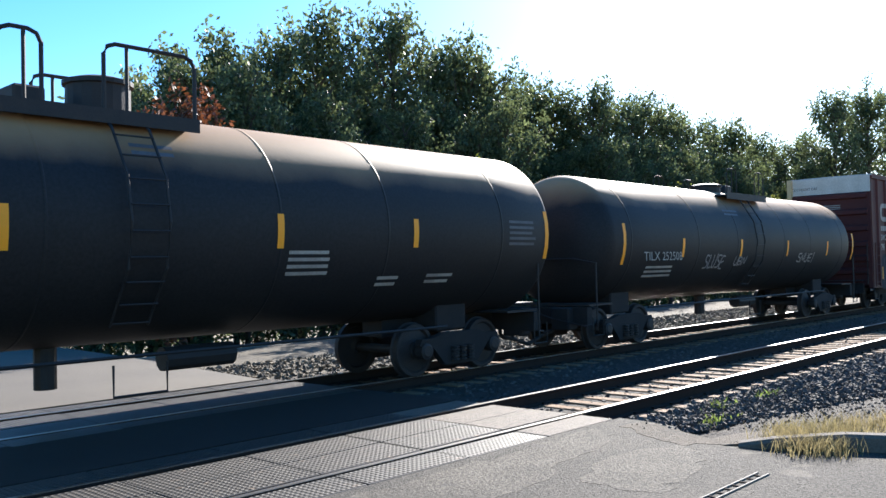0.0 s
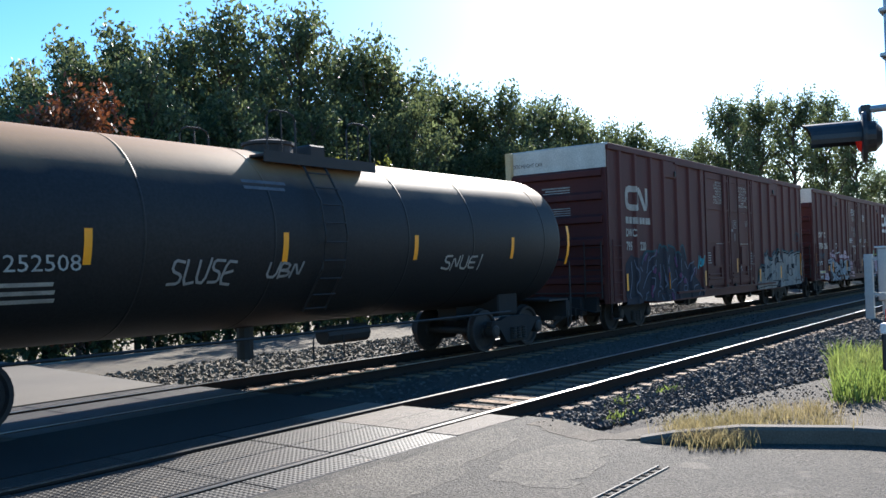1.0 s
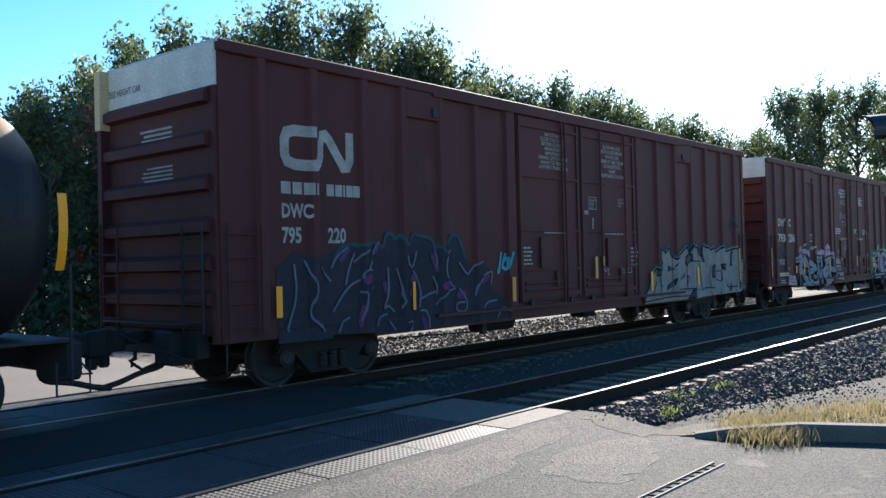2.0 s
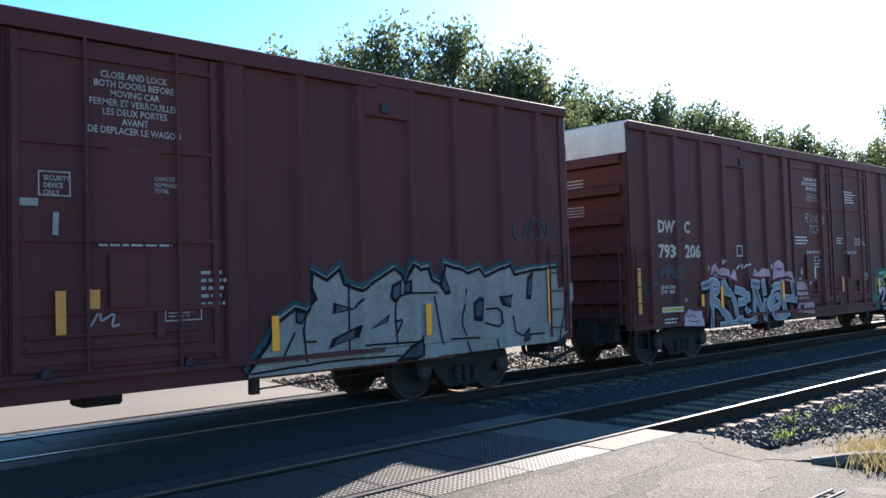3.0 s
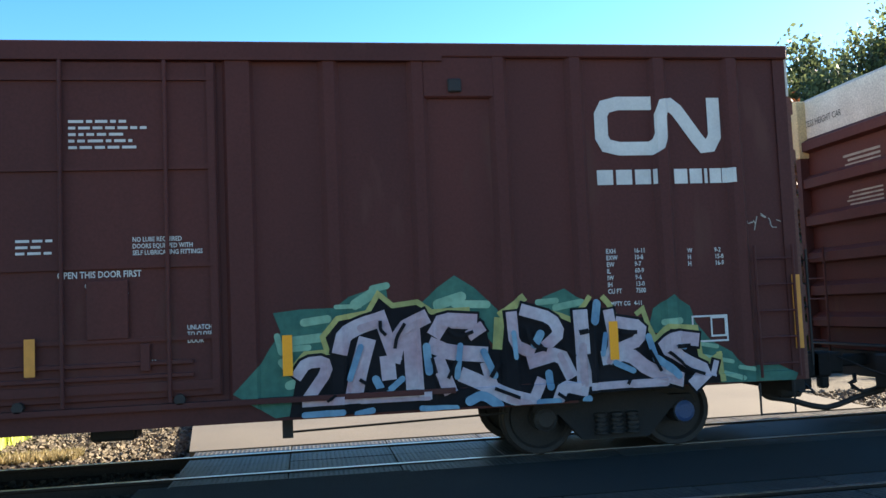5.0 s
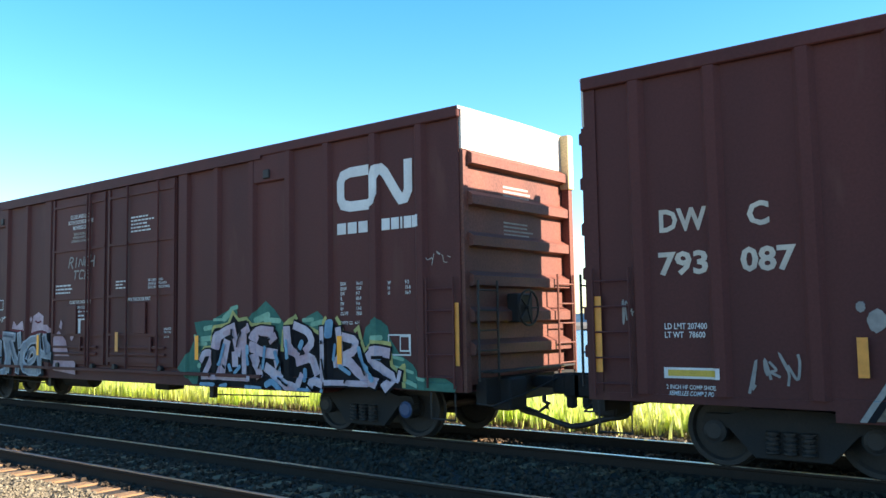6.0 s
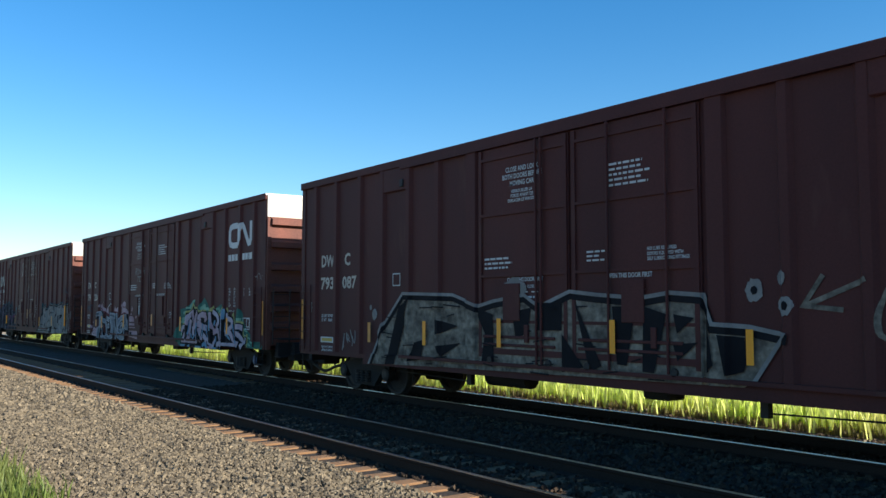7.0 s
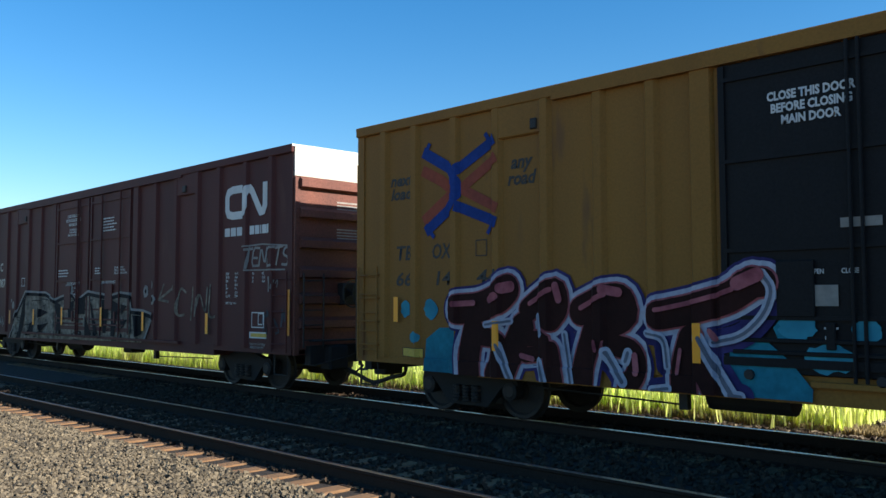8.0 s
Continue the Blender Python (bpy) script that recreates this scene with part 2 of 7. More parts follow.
HOUSEBLUE = material("blue_siding", (0.17, 0.22, 0.27), 0.7, 0, (0.14, 0.18, 0.23), 1, 40, 0.05, 0.5)
HOUSEGREY = material("grey_siding", (0.3, 0.27, 0.24), 0.7, 0, None, 1, 40, 0.05, 0.4)
TRIM = material("white_trim", (0.78, 0.78, 0.76), 0.6, 0, None, 3, 40, 0.0, 0.3)
ROOFDARK = material("dark_shingles", (0.055, 0.06, 0.07), 0.8, 0, (0.035, 0.04, 0.05), 2, 30, 0.4, 0.8, (1, 1, 4))
GLASS = material("window_glass", (0.03, 0.04, 0.05), 0.06, 0, None, 1, 5, 0.0, spec=0.8)
WATER = material("bay_water", (0.035, 0.09, 0.16), 0.25, 0, (0.03, 0.075, 0.14), 0.02, 0.4, 0.25, 0.6, (1, 4, 1), dist=0.3)
HILL = material("far_hill", (0.12, 0.19, 0.22), 0.95, 0, (0.1, 0.17, 0.22), 0.01, 0.15, 0.0, 0.7)


# ---- mesh helpers ----
def box(bm, x0, x1, y0, y1, z0, z1):
    v = [bm.verts.new(c) for c in ((x0, y0, z0), (x1, y0, z0), (x1, y1, z0), (x0, y1, z0), (x0, y0, z1), (x1, y0, z1), (x1, y1, z1), (x0, y1, z1))]
    for f in ((3, 2, 1, 0), (4, 5, 6, 7), (0, 1, 5, 4), (1, 2, 6, 5), (2, 3, 7, 6), (3, 0, 4, 7)):
        bm.faces.new([v[i] for i in f])
    return bm


def boxes(*rows):
    bm = bmesh.new()
    for r in rows:
        box(bm, *r)
    return bm


def bevelled(bm, width=0.01):
    bmesh.ops.bevel(bm, geom=list(bm.edges), offset=width, segments=1, affect="EDGES")
    return bm


def tube(bm, points, r, sides=8, caps=True):
    """A round bar along a line of points."""
    pts = [Vector(p) for p in points]
    rings = []
    for i, p in enumerate(pts):
        d = (pts[min(i + 1, len(pts) - 1)] - pts[max(i - 1, 0)]).normalized()
        a = d.orthogonal().normalized() if abs(d.z) > 0.95 else d.cross(Vector((0, 0, 1))).normalized()
        b = d.cross(a)
        rr = r[i] if isinstance(r, (list, tuple)) else r
        rings.append([bm.verts.new(p + (a * math.cos(k * 2 * math.pi / sides) + b * math.sin(k * 2 * math.pi / sides)) * rr) for k in range(sides)])
    for u, w in zip(rings, rings[1:]):
        for k in range(sides):
            bm.faces.new((u[k], u[(k + 1) % sides], w[(k + 1) % sides], w[k]))
    if caps:
        bm.faces.new(rings[0][::-1])
        bm.faces.new(rings[-1])
    return bm


def lathe(bm, profile, centre, axis="y", sides=28):
    """Turns (radius, along) pairs round an axis through centre."""
    rings = []
    c = Vector(centre)
    for r, a in profile:
        ring = []
        for k in range(sides):
            u, w = r * math.cos(k * 2 * math.pi / sides), r * math.sin(k * 2 * math.pi / sides)
            ring.append(bm.verts.new(c + Vector({"y": (u, a, w), "x": (a, u, w), "z": (u, w, a)}[axis])))
        rings.append(ring)
    for p, q in zip(rings, rings[1:]):
        for k in range(sides):
            bm.faces.new((p[k], p[(k + 1) % sides], q[(k + 1) % sides], q[k]))
    bm.faces.new(rings[0][::-1])
    bm.faces.new(rings[-1])
    return bm


def part(name, bm, mat, parent=None, label="", smooth=False, at=None):
    """Links a bmesh as one mesh object, under a thing or a part."""
    bmesh.ops.recalc_face_normals(bm, faces=list(bm.faces))
    me = bpy.data.meshes.new(name)
    bm.to_mesh(me)
    bm.free()
    me.materials.append(mat)
    if smooth:
        me.polygons.foreach_set("use_smooth", [True] * len(me.polygons))
    ob = new(name, me)
    ob.parent = parent
    if at:
        ob.location = at
    return tagged(ob, label)


def again(ob, at, turn=0.0, parent=None):
    """One more object on the same mesh, beside ob."""
    o = new(ob.name.split(".")[0], ob.data)
    o.parent = parent or ob.parent
    o.location, o.rotation_euler = at, (0, 0, turn)
    if "label" in ob:
        tagged(o, ob["label"])
    return o


def raw(name, verts, faces, mat, parent=None, label="", kind=""):
    me = bpy.data.meshes.new(name)
    me.from_pydata(verts, [], faces)
    me.materials.append(mat)
    ob = new(name, me)
    ob.parent = parent
    return tagged(ob, label, kind=kind)


TEXTS = {}


def text_mesh(words, size, bold=0.0, shear=0.0, gap=1.0, line=1.0):
    key = (words, size, bold, shear, gap, line)
    if key not in TEXTS:
        cu = bpy.data.curves.new("words", "FONT")
        cu.body, cu.size, cu.offset, cu.shear, cu.space_character, cu.space_line = words, size, bold, shear, gap, line
        cu.resolution_u = 2
        ob = new("words", cu)
        bpy.context.view_layer.update()
        TEXTS[key] = bpy.data.meshes.new_from_object(ob.evaluated_get(bpy.context.evaluated_depsgraph_get()))
        bpy.data.objects.remove(ob)
    return TEXTS[key]


def letters(parent, words, x, z, height, mat, width=None, y=-1.604, name="lettering", bold=0.0, shear=0.0, line=1.0, face="side"):
    """Painted words: x, z of the lower left corner of the first line, and the height of a capital."""
    me = text_mesh(words, height / 0.7, bold, shear, 1.0, line).copy()
    me.materials.clear()
    me.materials.append(mat)
    ob = new(name, me)
    ob.parent = parent
    sx = 1.0
    if width:
        xs = [v.co.x for v in me.vertices]
        sx = width / max(max(xs) - min(xs), 1e-3)
    if face == "side":
        ob.matrix_basis = Matrix.Translation((x, y, z)) @ pose(0, 0, 0, 90) @ Matrix.Diagonal((sx, 1, 1, 1))
    elif face == "left":      # faces towards -x
        ob.matrix_basis = Matrix.Translation((y, x, z)) @ pose(0, 0, 0, 90, 0, -90) @ Matrix.Diagonal((sx, 1, 1, 1))
    else:                     # faces towards +x
        ob.matrix_basis = Matrix.Translation((y, x, z)) @ pose(0, 0, 0, 90, 0, 90) @ Matrix.Diagonal((sx, 1, 1, 1))
    return ob


def bars(parent, x, z, w, h, rows, mat, y=-1.604, seed=1, name="lettering"):
    """Writing too small to read: broken bars, row under row. z is the top."""
    rnd = random.Random(seed)
    bm = bmesh.new()
    step = h / rows
    for i in range(rows):
        u, end = x, x + w * rnd.uniform(0.7, 1.0)
        while u < end:
            d = min(rnd.uniform(0.05, 0.16), end - u)
            box(bm, u, u + d, y - 0.002, y, z - i * step - step * 0.42, z - i * step)
            u += d + 0.03
    return part(name, bm, mat, parent)


def curvy(pts, rounds=2):
    """The line with its corners cut round, ends kept."""
    for _ in range(rounds):
        out = [pts[0]]
        for (a, b), (c, d) in zip(pts, pts[1:]):
            out += [(a * 0.78 + c * 0.22, b * 0.78 + d * 0.22), (a * 0.22 + c * 0.78, b * 0.22 + d * 0.78)]
        pts = out + [pts[-1]]
    return pts


def ribbon(bm, pts, w, y=0.0, rounded=False):
    """A painted stroke in the x-z plane; y keeps crossing strokes apart."""
    p = [Vector((a, b)) for a, b in pts]
    rows = []
    for i, q in enumerate(p):
        d0 = (q - p[i - 1]).normalized() if i else (p[1] - q).normalized()
        d1 = (p[i + 1] - q).normalized() if i < len(p) - 1 else d0
        t = (d0 + d1)
        t = t.normalized() if t.length > 0.3 else d1
        n = Vector((-t.y, t.x))
        k = w / 2 / max(0.55, abs(n.dot(Vector((-d0.y, d0.x)))))
        if i in (0, len(p) - 1) and rounded:
            fan(bm, [(q.x + w * 0.5 * math.cos(a * 0.3927), q.y + w * 0.5 * math.sin(a * 0.3927)) for a in range(16)], y - 0.0001 - 0.00005 * (i > 0))
        elif i == 0:
            q = q - d0 * w * 0.4
        elif i == len(p) - 1:
            q = q + d0 * w * 0.4
        e = y + 0.00003 * i
        rows.append((bm.verts.new((q.x + n.x * k, e, q.y + n.y * k)), bm.verts.new((q.x - n.x * k, e, q.y - n.y * k))))
    for a, b in zip(rows, rows[1:]):
        bm.faces.new((a[0], a[1], b[1], b[0]))


def fan(bm, outline, y=0.0):
    """A filled shape round its middle."""
    cx, cz = sum(a for a, b in outline) / len(outline), sum(b for a, b in outline) / len(outline)
    c = bm.verts.new((cx, y, cz))
    v = [bm.verts.new((a, y, b)) for a, b in outline]
    for i in range(len(v)):
        bm.faces.new((c, v[i], v[(i + 1) % len(v)]))


def spray(name, colour, second, scale=1.2):
    return material(name, colour, 0.75, 0, second, scale, 14, 0.0, 1.0, spec=0.12, grain=0.12)


# ---- the ground ----
def ground_z(x, y):
    """Level at the tracks, falling towards the bay behind them."""
    if y < 21:
        return -0.24
    return -0.24 - 3.4 * min(1.0, (y - 21) / 22.0) - 3.0 * max(0.0, min(1.0, (y - 62) / 20.0)) * (1.0 if x < 25 else 0.0)


def build_ground():
    xs = [-1500, -400, -160] + list(range(-90, 160, 6)) + [200, 420, 1500]
    ys = [-600, -120, -40, -12, 0, 4, 8, 12, 16, 19, 21, 24, 28, 32, 37, 43, 52, 62, 72, 82, 130, 400, 1500]
    verts = [(x, y, ground_z(x, y) + (0.05 * noise.noise((x * 0.2, y * 0.2, 0)) - 0.03 if -0.5 > y or y > 16 else 0)) for y in ys for x in xs]
    n = len(xs)
    faces = [(j * n + i, j * n + i + 1, (j + 1) * n + i + 1, (j + 1) * n + i) for j in range(len(ys) - 1) for i in range(n - 1)]
    tagged(raw("ground", verts, faces, DIRT), "dry pale dirt ground with sparse growth beside the railway", "ground", kind="structure")


def slab(name, outline, z0, z1, mat, label, category, step=0.0):
    """A flat prism over an outline."""
    bm = bmesh.new()
    lo, hi = [bm.verts.new((x, y, z0)) for x, y in outline], [bm.verts.new((x, y, z1)) for x, y in outline]
    bm.faces.new(lo[::-1])
    bm.faces.new(hi)
    for i in range(len(outline)):
        j = (i + 1) % len(outline)
        bm.faces.new((lo[i], lo[j], hi[j], hi[i]))
    return tagged(part(name, bm, mat), label, category, kind="structure")


def ragged(points, seed, amount=0.12, step=0.35):
    """The outline with its long edges broken up unevenly."""
    rnd, out = random.Random(seed), []
    for (x0, y0), (x1, y1) in zip(points, points[1:] + points[:1]):
        d = math.hypot(x1 - x0, y1 - y0)
        k = max(1, int(d / step)) if d < 40 else 1
        for i in range(k):
            f = i / k
            out.append((x0 + (x1 - x0) * f + (rnd.uniform(-amount, amount) if i else 0), y0 + (y1 - y0) * f + (rnd.uniform(-amount, amount) if i else 0)))
    return out


def build_surfaces():
    slab("road_1", [(-2.0, -40)] + [(9.5, -40), (9.5, 0.6), (9.2, 2.1), (8.7, 2.9), (8.3, 3.9), (8.6, 4.2), (8.75, 4.6), (8.98, 4.8), (9.08, 5.2), (9.1, 5.6), (-1.9, 5.6)], -0.5, -0.012, ASPHALT, "worn grey asphalt road running up to the crossing", "road")
    # between the tracks the asphalt is painted darker to deepen the train's shadow
    slab("road_2", [(-1.9, 8.2), (9.0, 8.2), (9.0, 10.1), (-1.9, 10.1)], -0.5, -0.012, SHADED_ASPHALT, "worn asphalt strip between the two tracks", "road")
    slab("road_3", [(-1.7, 12.72), (8.9, 12.72), (9.6, 19.0), (10.4, 30.0), (-3.0, 30.0), (-2.4, 19.0)], -3.4, -0.02, ROADFAR, "sunlit pale road behind the crossing", "road")
    # beds of the two tracks and the gravel beside them
    for i, (x0, x1) in enumerate(((-260, -1.95), (9.05, 320))):
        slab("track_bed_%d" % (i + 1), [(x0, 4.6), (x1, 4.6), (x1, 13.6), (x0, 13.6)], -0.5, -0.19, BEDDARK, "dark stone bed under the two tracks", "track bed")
    slab("gravel_verge", ragged([(-120, -3), (-2.0, -3), (-2.0, 4.62), (-120, 4.62)], 3, 0.1), -0.5, -0.16, GRAVEL, "pale crushed stone verge beside the track", "gravel")
    slab("stone_verge", ragged([(8.7, 4.0), (12, 2.6), (60, 2.6), (120, 2.6), (120, 4.62), (9.1, 4.62)], 6, 0.1), -0.5, -0.16, BEDDARK, "dark crushed stone verge beside the track", "gravel")
    slab("gravel_yard", ragged([(9.0, 13.6), (90, 13.6), (90, 24), (9.8, 20)], 8, 0.15), -0.5, -0.2, GRAVEL, "sunlit gravel yard behind the tracks", "gravel")
    # kerb with a buried end, bending round the planted corner
    bm = bmesh.new()
    line = [(8.3, 3.75), (8.42, 3.45), (8.75, 2.85), (9.2, 1.9), (9.4, 0.5), (9.5, -3)]
    for (x0, y0), (x1, y1) in zip(line, line[1:]):
        d = Vector((x1 - x0, y1 - y0, 0)).normalized()
        s = Vector((-d.y, d.x, 0)) * -0.16
        v = []
        for px, py in ((x0, y0), (x1, y1)):
            h = 0.03 if py > 3.6 else 0.09 if py > 3.0 else 0.15
            v.append([bm.verts.new(q) for q in ((px, py, -0.3), (px, py, h - 0.03), (px - s.x * 0.2, py - s.y * 0.2, h), (px - s.x, py - s.y, h), (px - s.x, py - s.y, -0.3))])
        for k in range(4):
            bm.faces.new((v[0][k], v[1][k], v[1][k + 1], v[0][k + 1]))
    tagged(part("kerb", bm, CONCRETE), "weathered concrete kerb round the weedy corner", "kerb", kind="structure")
    slab("verge_soil", [(8.55, 4.2), (8.75, 3.3), (9.2, 2.8), (9.55, 1.9), (9.7, 0.5), (9.75, -3), (16, -3), (16, 2.7), (12, 2.72), (9, 4.1)], -0.4, -0.02, SOIL, "dry weedy soil behind the kerb", "ground")
    # worn overlay strips on the asphalt
    slab("asphalt_patch_1", ragged([(3.2, 4.2), (5.9, 4.5), (8.2, 5.1), (8.3, 5.45), (5.0, 5.4), (3.0, 5.35)], 21, 0.09, 0.2), -0.05, -0.0095, WORNTAR, "pale worn asphalt overlay along the crossing plates", "asphalt patch")
    slab("asphalt_patch_2", ragged([(6.3, 3.5), (7.6, 3.75), (8.1, 4.3), (7.2, 4.55), (6.2, 4.2)], 22, 0.08, 0.16), -0.05, -0.0098, WORNTAR, "pale worn asphalt overlay patch", "asphalt patch")
    slab("asphalt_patch_3", ragged([(8.05, 4.2), (8.5, 3.8), (8.75, 4.6), (9.05, 5.2), (8.6, 5.3), (8.3, 4.8)], 23, 0.09, 0.14), -0.05, -0.0085, SOIL, "crumbled dirty asphalt edge beside the stones", "asphalt patch")
    # slotted drain in the asphalt
    bm = boxes((5.6, 7.4, 3.07, 3.085, -0.05, 0.002), (5.6, 7.4, 3.165, 3.18, -0.05, 0.002))
    drain = tagged(part("slot_drain", bm, PATCH), "narrow steel slot drain set in the asphalt", "drain")
    bar = part("bar", boxes((-0.008, 0.008, 0.01, 0.1, -0.04, -0.002)), RAILRUST, drain, at=(5.7, 3.07, 0))
    for i in range(1, 12):
        again(bar, (5.7 + i * 0.145, 3.07, 0))


def rail_mesh(y):
    """One rail from end to end: foot, web and head in one bar."""
    prof = [(-0.076, -0.185), (0.076, -0.185), (0.076, -0.165), (0.012, -0.145), (0.012, -0.045), (0.037, -0.03), (0.037, -0.006), (0.03, -0.001), (-0.03, -0.001), (-0.037, -0.006), (-0.037, -0.03), (-0.012, -0.045), (-0.012, -0.145), (-0.076, -0.165)]
    bm = bmesh.new()
    a, b = [bm.verts.new((-260, y + u, w)) for u, w in prof], [bm.verts.new((330, y + u, w)) for u, w in prof]
    bm.faces.new(a)
    bm.faces.new(b[::-1])
    for i in range(len(prof)):
        bm.faces.new((a[i], a[(i + 1) % len(prof)], b[(i + 1) % len(prof)], b[i]))
    return bm


def build_track(yc, label, x0, x1):
    track = tagged(new("railway_track"), label, "railway track", "railway tracks", "structure")
    track.location = (0, yc, 0)
    for s in (-1, 1):
        rail = part("rail", rail_mesh(s * 0.7525), RAILRUST, track)
        part("railhead", boxes((-260, 330, s * 0.7525 - 0.031, s * 0.7525 + 0.031, -0.004, 0.003)), RAILHEAD, rail, "polished running surface")
    return track


def build_sleepers(track, x0, x1):
    rnd = random.Random(int(track.location.y * 10))
    tie = None
    for i in range(int((x1 - x0) / 0.52)):
        x = x0 + i * 0.52
        if -1.7 < x < 9.0:
            continue
        at = (x + rnd.uniform(-0.03, 0.03), rnd.uniform(-0.05, 0.05), rnd.uniform(-0.012, 0.006))
        if tie is None:
            tie = part("sleeper", bevelled(boxes((-0.115, 0.115, -1.34, 1.34, -0.34, -0.168)), 0.012), SLEEPER, track, at=at)
            plate = bmesh.new()
            for s in (-1, 1):
                for d in (-1, 1):
                    box(plate, -0.09, 0.09, s * 0.7525 + d * 0.12 - 0.07, s * 0.7525 + d * 0.12 + 0.07, -0.176, -0.162)
                    box(plate, -0.02, 0.02, s * 0.7525 + d * 0.1 - 0.02, s * 0.7525 + d * 0.1 + 0.02, -0.17, -0.13)
            spike = part("tie_plate", plate, RAILRUST, tie)
        else:
            t = again(tie, at, rnd.uniform(-0.015, 0.015))
            again(spike, (0, 0, 0), 0, t)


def build_crossing(yc, label, pale):
    """Plates between and outside the rails, in lengths."""
    cross = tagged(new("crossing_panels"), label, "level crossing", "crossing panels", "structure")
    cross.location = (0, yc, 0)
    rnd = random.Random(int(yc))
    L = 1.325
    for i in range(8):
        x = -1.6 + i * L
        for y0, y1 in ((-1.27, -0.80), (-0.62, -0.004), (0.0, 0.62), (0.80, 1.27)):
            z = rnd.uniform(-0.014, -0.009)
            mat = PALEPLATE if pale and i == 7 else STUDS
            p = part("panel", bevelled(boxes((0.006, L - 0.006, y0, y1, -0.12, z)), 0.008), mat, cross, at=(x, 0, 0))
            p.rotation_euler = (rnd.uniform(-0.0015, 0.0015), rnd.uniform(-0.0015, 0.0015), 0)
    return cross


build_ground()
build_surfaces()
TRACK_1 = build_track(NEAR_Y, "empty near railway track with bright worn rails", -60, 90)
TRACK_2 = build_track(TRACK_Y, "railway track under the passing freight train", -60, 90)
build_crossing(NEAR_Y, "studded steel crossing plates on the empty track", True)
build_crossing(TRACK_Y, "studded steel crossing plates under the train", False)


# ---- the train ----
LENGTH = 18.66
RIBS = [0.72, 1.69, 2.75, 3.66, 4.64, 5.64, 12.98, 14.0, 14.97, 15.91, 16.97, 17.92]
POSTS = [6.7, 11.96]
SIDE = -1.6
NOW = {"ribs": RIBS}      # the ribs of the car in work


def rib_rows():
    return [(r, 0.12, 0.06) for r in NOW["ribs"]] + [(q, 0.17, 0.13) for q in POSTS]


def rib_depth(x):
    d = 0.0
    for c, wb, wt in rib_rows():
        a = abs(x - c)
        d = max(d, 0.062 if a <= wt else 0.062 * (wb - a) / (wb - wt) if a < wb else 0.0)
    return d


def drape(bm, lift):
    """Lays flat paint over the ribbed side, lift metres above the sheet."""
    xs = [v.co.x for v in bm.verts]
    lo, hi = min(xs), max(xs)
    for c in sorted([r + s * w for r, wb, wt in rib_rows() for s in (-1, 1) for w in (wb, wt)] + [6.92, 6.94, 11.71, 11.73]):
        if lo < c < hi:
            bmesh.ops.bisect_plane(bm, geom=list(bm.verts) + list(bm.edges) + list(bm.faces), plane_co=(c, 0, 0), plane_no=(1, 0, 0), dist=1e-5)
    zs = [v.co.z for v in bm.verts]
    for c in (0.915, 0.925):
        if min(zs) < c < max(zs):
            bmesh.ops.bisect_plane(bm, geom=list(bm.verts) + list(bm.edges) + list(bm.faces), plane_co=(0, 0, c), plane_no=(0, 0, 1), dist=1e-5)
    for v in bm.verts:
        extra = 0.05 if 6.93 < v.co.x < 11.72 else 0.0
        if v.co.z < 0.92:
            extra = max(extra, 0.024)
        v.co.y = SIDE - max(rib_depth(v.co.x), extra) - lift - v.co.y
    return bm


def hat_rib(z0, z1, wb, wt, d):
    bm = bmesh.new()
    lo, hi = [], []
    for z, row in ((z0, lo), (z1, hi)):
        for x, y in ((-wb, 0.01), (-wb, 0), (-wt, -d), (wt, -d), (wb, 0), (wb, 0.01)):
            row.append(bm.verts.new((x, y, z)))
    for i in range(5):
        bm.faces.new((lo[i], lo[i + 1], hi[i + 1], hi[i]))
    bm.faces.new(lo[::-1])
    bm.faces.new(hi)
    return bm


WHEELS = []     # every wheelset, for its turning


def wheelset_parts(bogie, x):
    axle = part("wheelset", tube(bmesh.new(), [(0, -1.0, 0), (0, 1.0, 0)], 0.075, 12), WHEEL, bogie, at=(x, 0, 0.457))
    for s in (-1, 1):
        bm = lathe(bmesh.new(), [(0.10, s * 0.86), (0.14, s * 0.85), (0.15, s * 0.80), (0.36, s * 0.775), (0.39, s * 0.815), (0.445, s * 0.815), (0.457, s * 0.80), (0.46, s * 0.71), (0.485, s * 0.69), (0.485, s * 0.675), (0.39, s * 0.675), (0.36, s * 0.735), (0.15, s * 0.70), (0.1, s * 0.66)], (0, 0, 0))
        part("wheel", bm, WHEEL, axle, smooth=False)
        if s < 0:
            part("bearing_cap", lathe(bmesh.new(), [(0.115, -1.0), (0.13, -1.03), (0.13, -1.1), (0.09, -1.12), (0.03, -1.12)], (0, 0, 0), sides=14), HUB_BLUE if bogie.get("blue") and x > 0 else IRON, axle, "round bearing end cap")
    WHEELS.append(axle)


